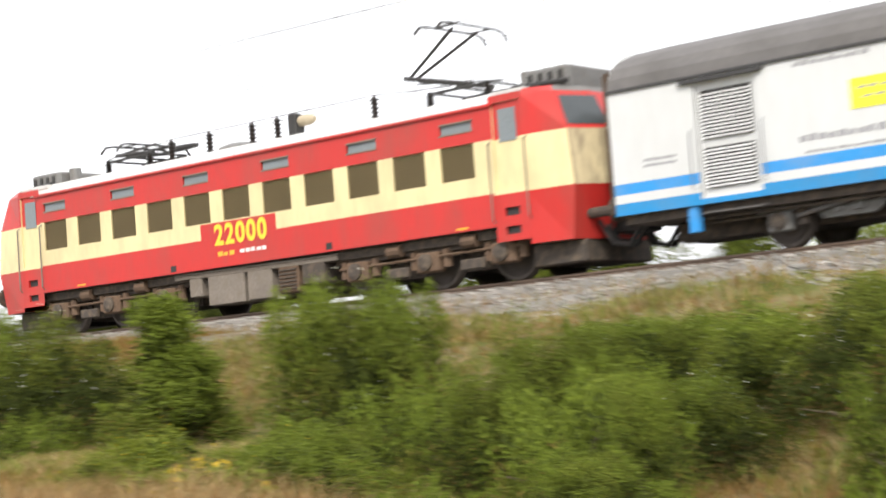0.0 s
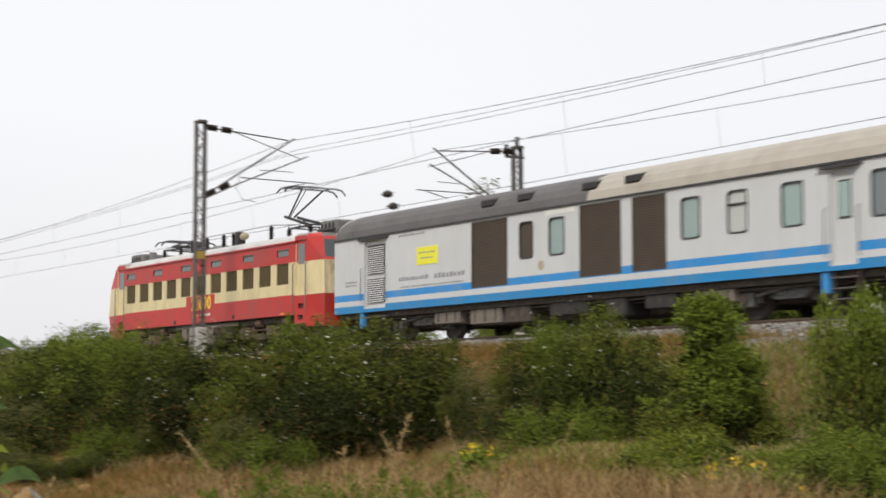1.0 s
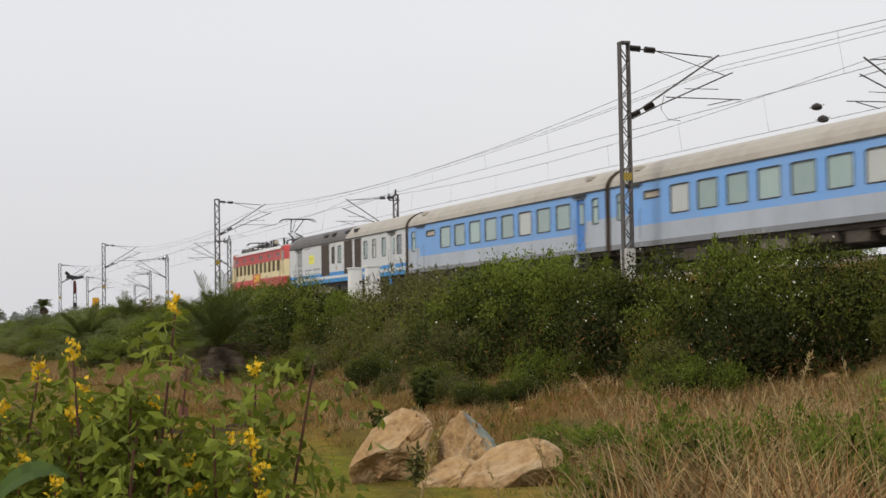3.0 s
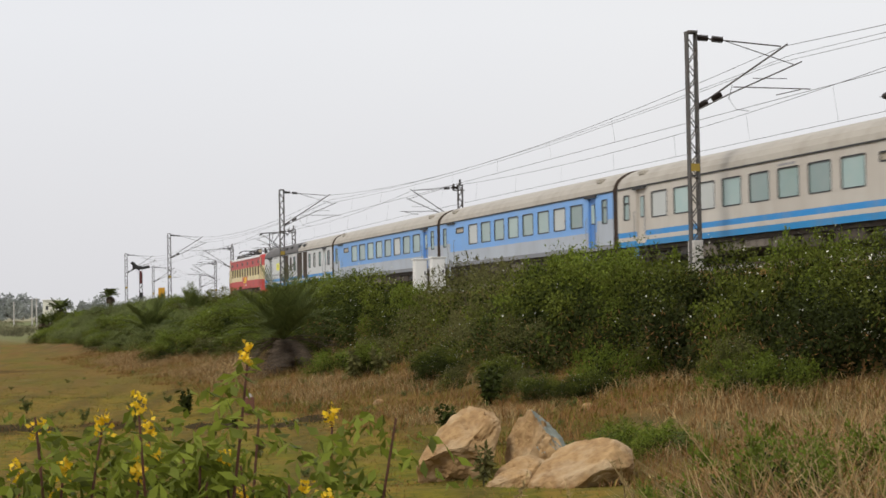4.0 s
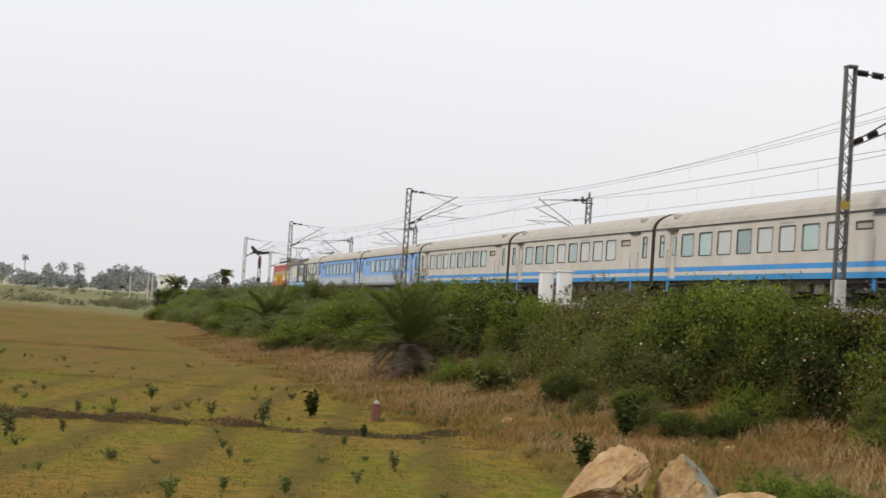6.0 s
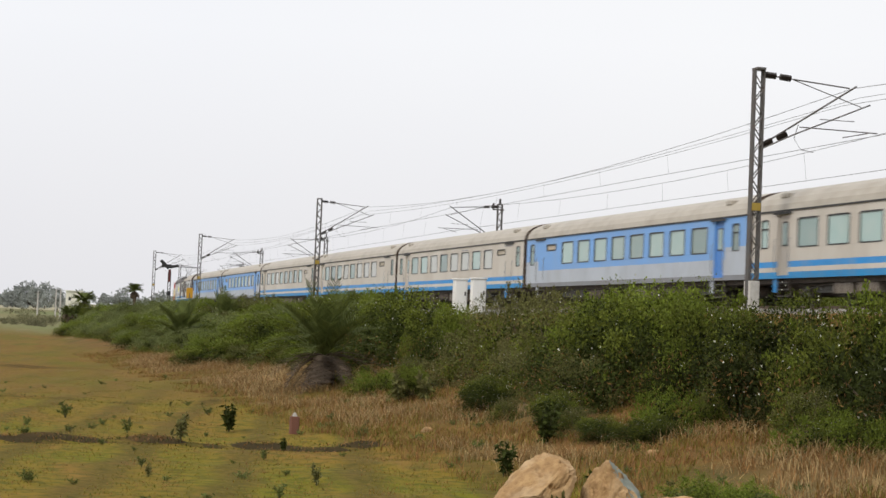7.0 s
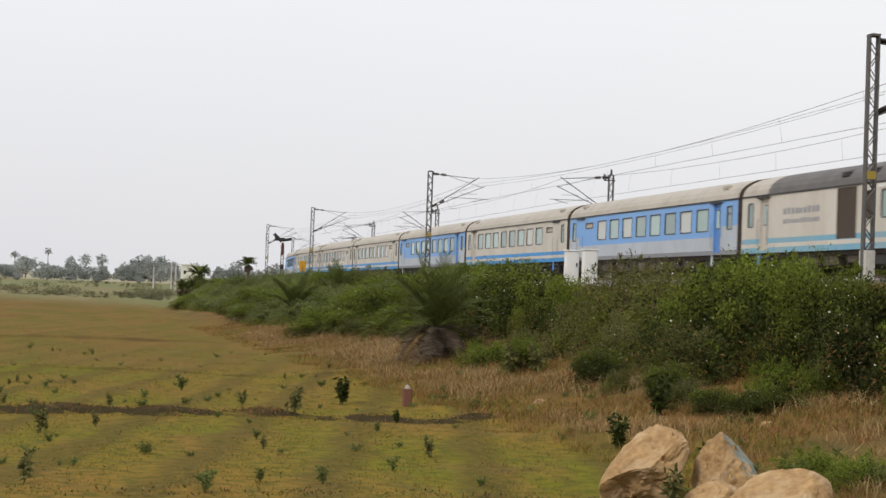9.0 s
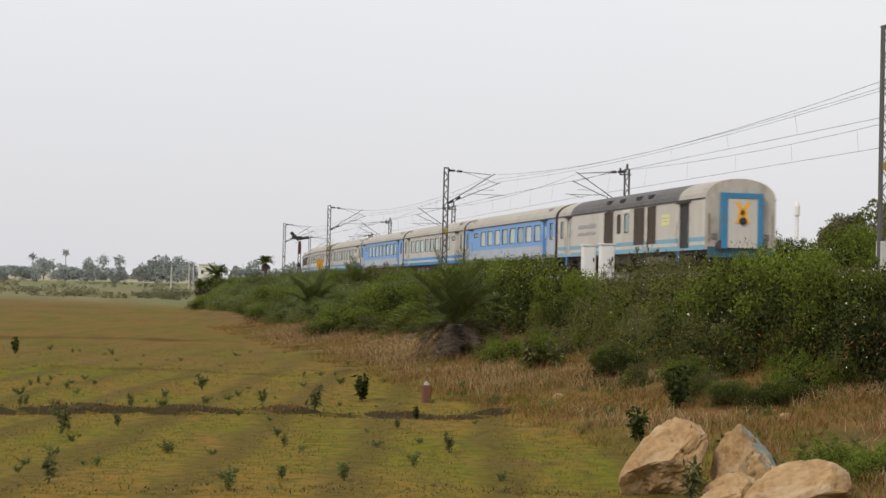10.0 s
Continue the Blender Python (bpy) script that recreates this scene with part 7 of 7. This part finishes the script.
straw_pts = strewn(15, 9000, lambda x, y, r: (((x + 70) / 8) ** 2 + ((y - 13.6) / 1.9) ** 2 + 0.5 * patch(x, y, 0.9, 2.0) < 1.0) | (((x + 100) / 12) ** 2 + ((y - 15.2) / 1.6) ** 2 + 0.5 * patch(x, y, 0.9, 1.0) < 0.9), -115, -58, 10, 18)
blades("straw_mat", "matted pale straw on the foot of the bank", straw_pts, M["straw"], 0.3, 0.022, 6, 16, 1.8, 0.2, M["straw_red"], 0.3)
verge_pts = strewn(17, 26000, lambda x, y, r: (track_y(x) - y > 6.0) & (track_y(x) - y < 15.0) & (patch(x, y, 0.8, 3.0) + r > 0.3), -26, 0, 13, 24.0)
blades("verge_grass", "green and pale grass on the bank beside the ballast", verge_pts, M["leaf_bright"], 0.22, 0.016, 5, 18, 1.2, 0.14, M["straw"], 0.5)


def grass_stalks(seed, count):
    """Tall single stalks with feathery seed heads."""
    rnd = random.Random(seed)
    for k in range(count):
        az, d = radians(rnd.uniform(22, 47)), rnd.uniform(4.6, 9.5)
        x, y = -d * math.cos(az), d * math.sin(az)
        h = rnd.uniform(0.6, 1.0)
        a, l = rnd.uniform(0, 6.28), rnd.uniform(0.05, 0.55)
        b = Build()
        pts = [(l * h * t * t * math.cos(a), l * h * t * t * math.sin(a), h * (t - 0.12 * l * t * t)) for t in (0, 0.25, 0.5, 0.75, 1.0)]
        b.tube(pts, 0.0035, M["straw"], 4, 0.002)
        ob = thing("grass_stalk", "tall dry grass stalk with a feathery seed head", "grass stalk", "tall grass stalks", pose(x, y, ground_at(x, y) - 0.02), b)
        rng = np.random.default_rng(seed * 100 + k)
        t = rng.uniform(0.78, 1.02, 60)
        p = np.stack([l * h * t * t * math.cos(a), l * h * t * t * math.sin(a), h * (t - 0.12 * l * t * t)], 1)
        q = leaf_arrays(rng, p, np.tile([0.3 * math.cos(a), 0.3 * math.sin(a), 0.8], (60, 1)), 0.028, 0.006)
        part("seed_head", quads_mesh("seed_head", [(q, M["straw"])]), ob)


grass_stalks(3, 24)


# ---- small plants ----
def weed_source(seed, leaf, label, h=0.7, leaves=70, length=0.16, width=0.05, wide=1.0):
    rng = np.random.default_rng(seed)
    root = thing("weed_plant", label, "plant", "weeds in the field")
    st = Build()
    ps, ds = [], []
    for k in range(6):
        a, l = rng.uniform(0, 6.28), rng.uniform(0.1, 0.35) * h * wide
        top = np.array([math.cos(a) * l, math.sin(a) * l, h * rng.uniform(0.6, 1.0)])
        st.tube([(0, 0, -0.05), tuple(top * [0.4, 0.4, 0.5]), tuple(top)], 0.008, M["stem_green"], 4, 0.004)
        t = rng.uniform(0.25, 1.0, leaves // 6)[:, None]
        ps.append(top * t)
        d = rng.normal(0, 1, (leaves // 6, 3)) * [1, 1, 0.4] + [0, 0, 0.35]
        ds.append(d / np.linalg.norm(d, axis=1, keepdims=True))
    part("stem", st, root)
    part("foliage", quads_mesh("leaves", [(leaf_arrays(rng, np.concatenate(ps), np.concatenate(ds), length, width, 0.3), M[leaf])]), root)
    return root


WEEDS = [weed_source(1, "leaf_field", "small green weed standing in the field", leaves=170), weed_source(2, "leaf_grey", "pale grey-green weed standing in the field", h=0.6, leaves=150), weed_source(3, "leaf_dark", "dark broad-leaved weed standing in the field", h=0.9, leaves=210, length=0.2, width=0.09), weed_source(4, "leaf_field", "low spreading green weed in the field", h=0.34, leaves=150, length=0.13, width=0.034, wide=3.2)]
wused = set()
wrnd = random.Random(8)


def put_weed(kind, x, y, s):
    m = pose(x, y, ground_at(x, y), 0, 0, wrnd.uniform(0, 360)) @ Matrix.Scale(s, 4)
    if kind in wused:
        return copy_thing(WEEDS[kind], m)
    wused.add(kind)
    WEEDS[kind].matrix_basis = m
    return WEEDS[kind]


for kind, x, y, s in [(2, -47.8, 7.6, 0.85), (0, -52.3, 3.7, 0.7), (0, -45.5, 4.7, 0.75), (1, -41.8, 5.5, 1.0), (0, -47.6, 2.4, 0.6), (1, -52.4, 13.4, 1.5), (1, -51.4, 13.9, 1.4), (2, -38.4, 13.2, 1.15), (2, -37.8, 12.9, 1.0), (1, -36.5, -0.2, 0.8), (0, -30.4, 5.6, 0.6), (0, -26.3, 2.1, 0.75), (0, -27.7, 4.0, 0.65), (1, -27.3, -0.4, 0.7), (1, -38.0, 0.9, 0.5), (0, -28.1, 3.1, 0.5), (0, -35.5, 3.9, 0.45), (2, -39.8, 7.5, 0.4), (0, -29.1, 9.4, 1.0), (2, -34.0, 10.7, 0.9), (0, -50.4, 10.9, 0.6), (1, -44.2, 1.4, 0.5), (0, -37.8, 6.7, 0.5), (1, -32.6, 6.7, 0.6), (0, -32.3, 1.6, 0.45), (2, -28.6, 10.6, 0.9), (1, -25.0, 8.6, 1.0), (0, -26.6, 11.2, 0.9), (2, -77.0, -2.1, 0.9), (0, -24.6, 11.6, 0.8)]:
    put_weed(kind, x, y, s)
for k in range(110):
    d, a = wrnd.uniform(25, 85), radians(wrnd.uniform(-2, 14))
    kind = wrnd.choice((1, 3, 3, 3))
    put_weed(kind, -d * math.cos(a), d * math.sin(a), wrnd.uniform(0.2, 0.45) if kind == 1 else wrnd.uniform(0.3, 0.85))
for k in range(60):
    put_weed(3, -wrnd.uniform(25, 60), wrnd.uniform(10, 15), wrnd.uniform(0.4, 1.0))
for row in [(6, -26.8, 11.6, 1.7, 0.65), (6, -25.2, 11.6, 1.6, 0.6), (6, -58.0, 14.2, 2.6, 0.9), (6, -96.0, 15.0, 3.4, 0.9)]:
    put_bush(row[0], row[1], row[2], row[3], height=row[4], turn=wrnd.uniform(0, 360))


def ragwort(x, y, s, seed):
    rng = np.random.default_rng(seed)
    ob = thing("flowering_weed", "low green weed with clusters of small yellow flowers", "plant", "yellow flowering weeds", pose(x, y, ground_at(x, y)))
    c, r = dome_lobes(rng, 22, 0.7 * s, 0.6 * s, 0.7 * s)
    part("foliage", quads_mesh("foliage", [(lobe_leaves(rng, c, r, 60, 0.09, 0.035), M["leaf_bright"])]), ob)
    pick = rng.choice(22, 9, replace=False)
    part("blossom", quads_mesh("blossom", [(lobe_leaves(rng, c[pick] + [0, 0, 0.12 * s], r[pick] * 0.5, 20, 0.035, 0.03), M["blossom_yellow"])]), ob)


for k, (x, y, s) in enumerate(((-15.9, 11.3, 0.85), (-11.8, 11.6, 0.8), (-13.0, 11.9, 0.6))):
    ragwort(x, y, s, 300 + k)


def flower_shrub(x, y, top, seed):
    """A leafy shrub of pale green leaflets with yellow flower spikes and wilted leaves below."""
    rng = np.random.default_rng(seed)
    g = ground_at(x, y)
    h = top - g
    ob = thing("flowering_shrub", "pale green shrub with yellow flower spikes and wilted leaves", "shrub", "flowering shrubs on the near rise", pose(x, y, g))
    st, leafp, leafd, flow, wilt, wd = Build(), [], [], [], [], []
    for k in range(6):
        a, l = rng.uniform(0, 6.28), rng.uniform(0.05, 0.24)
        tp = np.array([math.cos(a) * l, math.sin(a) * l, h * (1.0 if k == 0 else rng.uniform(0.7, 0.95))])
        st.tube([(0, 0, -0.03), tuple(tp * [0.5, 0.5, 0.5]), tuple(tp)], 0.008, M["stem_red"], 5, 0.003)
        for j in range(30):
            t = 0.2 + 0.8 * (j / 29) ** 0.7
            b0 = tp * [t, t, t]
            aa = rng.uniform(0, 6.28)
            d = np.array([math.cos(aa), math.sin(aa), 0.35])
            for m in range(6):
                p = b0 + d * 0.03 * (m + 1) + [0, 0, -0.006 * m * m]
                for s in (-1, 1):
                    (wilt if t < 0.45 and rng.random() < 0.6 else leafp).append(p)
                    (wd if len(wilt) > len(wd) else leafd).append(np.array([-math.sin(aa) * s, math.cos(aa) * s, -0.25]) + 0.5 * d)
        if rng.random() < 0.5:
            t = rng.uniform(0, 1, 34)[:, None]
            flow.append(tp + [0, 0, 1] * t * 0.035 + rng.normal(0, 0.009, (34, 3)))
    part("stem", st, ob)
    groups = [(leaf_arrays(rng, np.array(leafp), np.array(leafd), 0.050, 0.020, 0.75), M["leaf_lime"])]
    part("foliage", quads_mesh("foliage", groups), ob)
    if wilt:
        part("wilted_foliage", quads_mesh("wilted_foliage", [(leaf_arrays(rng, np.array(wilt), np.array(wd), 0.06, 0.022, 0.6), M["leaf_wilted"])]), ob)
    for f in flow:
        part("flower_spike", quads_mesh("flower_spike", [(leaf_arrays(rng, f, np.tile([0, 0, 0.6], (len(f), 1)), 0.015, 0.014), M["blossom_yellow"])]), ob, "yellow flower spike")


for k, (x, y, z) in enumerate(((-3.71, 0.98, 2.33), (-3.72, 0.78, 2.22), (-3.74, 0.6, 2.18), (-3.66, 1.26, 2.2), (-3.95, 1.1, 2.2), (-4.1, 0.75, 2.16), (-4.2, 1.42, 2.16), (-3.4, 0.9, 2.02), (-3.3, 0.6, 1.98), (-3.45, 1.18, 2.0), (-4.6, 1.0, 2.1))):
    flower_shrub(x, y, z + 0.05, 400 + k)


# dark undergrowth behind and below the flowering shrubs
for x, y, w, hh in ((-4.6, 0.2, 1.5, 1.0), (-4.9, 1.1, 1.4, 0.95), (-5.2, -0.4, 1.6, 1.05), (-3.9, 0.35, 1.1, 0.85), (-4.0, 1.0, 1.1, 0.85), (-5.6, 0.5, 1.6, 1.05)):
    put_bush(6, x, y, w, height=hh * 0.8, turn=wrnd.uniform(0, 360))


def near_weed():
    """The tall weed that leans into the picture: a red-brown stem with pairs of broad curved leaves."""
    g = ground_at(-0.02, 0.5)
    ob = thing("tall_weed", "tall weed with broad drooping green leaves and a red-brown stem", "plant")
    st = Build()
    st.tube([(-0.01, 0.56, g - 0.02), (-0.015, 0.50, 1.7), (-0.02, 0.465, 2.05), (-0.023, 0.448, 2.149)], 0.0021, M["stem_red"], 8, 0.0016)
    part("stem", st, ob, "red-brown stem")
    st = Build()
    st.tube([(-0.023, 0.448, 2.149), (-0.026, 0.435, 2.182), (-0.03, 0.418, 2.224), (-0.032, 0.407, 2.246), (-0.034, 0.395, 2.263), (-0.036, 0.383, 2.281), (-0.038, 0.369, 2.298)], 0.0016, M["stem_red"], 8, 0.0009)
    st.tube([(-0.033, 0.398, 2.262), (-0.034, 0.394, 2.280), (-0.033, 0.396, 2.292)], 0.0007, M["stem_red"], 6)
    part("side_stem", st, ob, "thin upper stem")

    def leaf(base, tip, arch, width, mat="leaf_weed", drop=0.0):
        base, tip = Vector(base), Vector(tip)
        d = tip - base
        toward = Vector((0.6, 0.0, 0.35)).normalized()
        side = d.cross(toward).normalized()
        b = Build()
        n = 9
        rows = []
        for k in range(n + 1):
            t = k / n
            p = base + d * t + Vector((0, 0, arch * 4 * t * (1 - t) - drop * t * t))
            w = 0.8 * width * (math.sin(math.pi * min(t * 0.92 + 0.06, 1.0)) ** 0.8)
            rows.append((p - side * w + toward * w * 0.35, p, p + side * w + toward * w * 0.35))
        for k in range(n):
            for j in (0, 1):
                b.face([rows[k][j], rows[k][j + 1], rows[k + 1][j + 1], rows[k + 1][j]], M[mat])
        part("leaf", b, ob, smooth=True)

    leaf((-0.0335, 0.399, 2.258), (-0.026, 0.434, 2.272), 0.009, 0.0055)
    leaf((-0.035, 0.389, 2.276), (-0.039, 0.361, 2.268), 0.008, 0.005)
    leaf((-0.034, 0.393, 2.262), (-0.037, 0.372, 2.240), 0.008, 0.006)
    leaf((-0.0375, 0.374, 2.297), (-0.035, 0.386, 2.313), -0.001, 0.003)
    leaf((-0.034, 0.394, 2.287), (-0.032, 0.403, 2.299), 0.0, 0.0022)
    leaf((-0.034, 0.394, 2.284), (-0.036, 0.384, 2.276), 0.002, 0.003)
    leaf((-0.038, 0.370, 2.298), (-0.0405, 0.350, 2.292), 0.004, 0.004)
    leaf((-0.038, 0.369, 2.298), (-0.0385, 0.362, 2.308), 0.0, 0.0022)
    leaf((-0.031, 0.412, 2.238), (-0.028, 0.429, 2.246), 0.003, 0.004)
    leaf((-0.030, 0.416, 2.228), (-0.036, 0.384, 2.196), 0.01, 0.008)
    leaf((-0.027, 0.432, 2.190), (-0.019, 0.476, 2.160), 0.016, 0.0085)
    leaf((-0.024, 0.444, 2.160), (-0.014, 0.49, 2.118), 0.014, 0.009)
    leaf((-0.022, 0.455, 2.13), (-0.033, 0.415, 2.105), 0.012, 0.007)
    leaf((-0.0285, 0.4235, 2.21), (-0.0245, 0.445, 2.212), 0.005, 0.0045)
    rng = np.random.default_rng(77)
    p = np.array([-0.0382, 0.368, 2.300]) + rng.normal(0, 0.0025, (16, 3))
    part("flower_bud", quads_mesh("flower_bud", [(leaf_arrays(rng, p, np.tile([0, 0, 1.0], (16, 1)), 0.006, 0.003), M["blossom_pink"])]), ob, "pinkish flower buds")


near_weed()


# ---- lineside things ----
def relay_box(x, y, w, d, top, label):
    g = ground_at(x, y) - 0.05
    ob = thing("relay_box", label, "cabinet", "white relay boxes", pose(x, y, 0))
    part("plinth", Build().box(-d / 2 - 0.06, d / 2 + 0.06, -w / 2 - 0.06, w / 2 + 0.06, g, g + 0.25, M["concrete"], 0.02), ob)
    part("body", Build().box(-d / 2, d / 2, -w / 2, w / 2, g + 0.25, top - 0.06, M["paint_white"], 0.02), ob)
    part("lid", Build().box(-d / 2 - 0.05, d / 2 + 0.05, -w / 2 - 0.05, w / 2 + 0.05, top - 0.06, top, M["paint_white"], 0.02), ob)
    dr = part("door", Build().box(d / 2, d / 2 + 0.02, -w / 2 + 0.05, w / 2 - 0.05, g + 0.32, top - 0.12, M["paint_white"], 0.01), ob)
    part("handle", Build().box(d / 2 + 0.02, d / 2 + 0.05, w / 2 - 0.16, w / 2 - 0.1, top - 0.8, top - 0.62, M["black_gear"]), dr)


relay_box(-82.9, 24.25, 0.62, 0.45, 5.36, "white-painted steel relay box on a concrete plinth")
relay_box(-81.6, 24.75, 0.66, 0.45, 5.4, "white-painted steel relay box on a concrete plinth")


def signal_post(x, y):
    g = ground_at(x, y)
    ob = thing("semaphore_signal", "black railway signal on a striped lattice post", "signal", at=pose(x, y, 0))
    b = Build()
    for s in (-1, 1):
        b.tube([(0, s * 0.14, g), (0, s * 0.14, 8.0)], 0.05, M["galvanised"], 6)
    for k in range(9):
        b.tube([(0, -0.14, g + 0.4 * k), (0, 0.14, g + 0.4 * k + 0.35)], 0.025, M["galvanised"], 4)
    part("post", b, ob)
    part("lamp_head", Build().box(-0.14, 0.14, -0.13, 0.13, 6.9, 8.3, M["signal_red"], 0.05), ob, "dark signal head")
    part("arm", Build().box(-0.15, 0.15, -0.9, 0.2, 8.5, 8.85, M["signal_black"], 0.06), ob, at=pose(0, 0, 0, 0, 0, 0))
    a = Build()
    a.tube([(0, -0.1, 8.4), (0, -1.0, 9.25)], 0.18, M["signal_black"], 8)
    a.tube([(0, 0.0, 8.55), (0, 0.95, 8.75)], 0.16, M["signal_black"], 8)
    part("route_arm", a, ob)
    part("lower_lamp", Build().box(-0.15, 0.15, -0.2, 0.2, 5.4, 5.9, M["signal_black"], 0.05), ob)


signal_post(-199.0, 25.4)


def warning_board(x, y):
    g = ground_at(x, y)
    ob = thing("warning_board", "orange-yellow square trackside board on a post", "sign", at=pose(x, y, 0))
    part("post", Build().tube([(0, 0, g), (0, 0, 5.6)], 0.05, M["galvanised"], 8), ob)
    part("board", Build().box(-0.02, 0.02, -0.34, 0.34, 5.1, 6.2, M["board_yellow"], 0.01), ob)


warning_board(-189.0, 26.3)


def field_pole(x, y, top):
    g = ground_at(x, y)
    ob = thing("power_pole", "slim pale concrete pole with a short crossarm", "pole", "poles in the field", pose(x, y, g))
    part("shaft", Build().tube([(0, 0, -0.2), (0, 0, top - g)], 0.19, M["mast_foot"], 8, 0.12), ob)
    part("crossarm", Build().box(-0.05, 0.05, -0.7, 0.7, top - g - 0.35, top - g - 0.25, M["galvanised"]), ob)


for az, d, top in ((3.91, 375, 8.0), (4.05, 372, 8.0), (3.36, 378, 7.4)):
    field_pole(-d * math.cos(radians(az)) - 0.5, d * math.sin(radians(az)) - 0.3, top)


def house(x, y, w, h, label):
    g = ground_at(x, y)
    ob = thing("house", label, "house", "houses among the far fields", pose(x, y, g))
    part("wall", Build().box(-w / 2, w / 2, -w / 2, w / 2, -0.3, h, M["plaster"]), ob)
    part("roof", Build().box(-w / 2 - 0.3, w / 2 + 0.3, -w / 2 - 0.3, w / 2 + 0.3, h, h + 0.25, M["plaster"]), ob)
    for s, z in ((-1, 1.0), (1, 1.0), (-1, 4.2), (1, 4.2)):
        if z + 1.3 < h:
            part("window", Build().box(w / 2, w / 2 + 0.04, s * w / 3.2 - 0.35, s * w / 3.2 + 0.35, z, z + 1.1, M["dark_opening"]), ob)
    part("door", Build().box(w / 2, w / 2 + 0.04, -0.45, 0.45, -0.2, 2.0, M["bark"]), ob)


house(-556.0, 43.0, 4.6, 7.0, "white two-storey flat-roofed house beyond the fields")
house(-655.0, 86.0, 5.0, 3.0, "small pale house near the line")


def tower(x, y, top):
    g = ground_at(x, y)
    ob = thing("tower", "slender pale tower above a white domed building", "tower", at=pose(x, y, g))
    part("shaft", Build().lathe((0, 0, -0.2), (0, 0, 1), [(0, 0.4), (top - g - 2.2, 0.26), (top - g - 2.1, 0.42), (top - g - 0.8, 0.42), (top - g, 0.08)], M["paint_white"], 14), ob)
    part("dome", Build().lathe((2.0, -2.6, 0), (0, 0, 1), [(0, 1.7), (6.4, 1.7), (7.0, 1.5), (7.6, 0.9), (8.0, 0.1)], M["paint_white"], 18), ob)


tower(-239.5, 101.6, 17.4)


def boundary_stub(x, y):
    ob = thing("marker_post", "short weathered red-brown marker post in the field", "post", at=pose(x, y, ground_at(x, y) - 0.05))
    part("shaft", Build().box(-0.09, 0.09, -0.12, 0.12, 0, 0.52, M["red_post"], 0.03), ob)
    part("tip", Build().lathe((0, 0, 0.5), (0, 0, 1), [(0, 0.09), (0.08, 0.05), (0.12, 0.01)], M["concrete"], 8), ob)


boundary_stub(-46.6, 9.1)


motions()
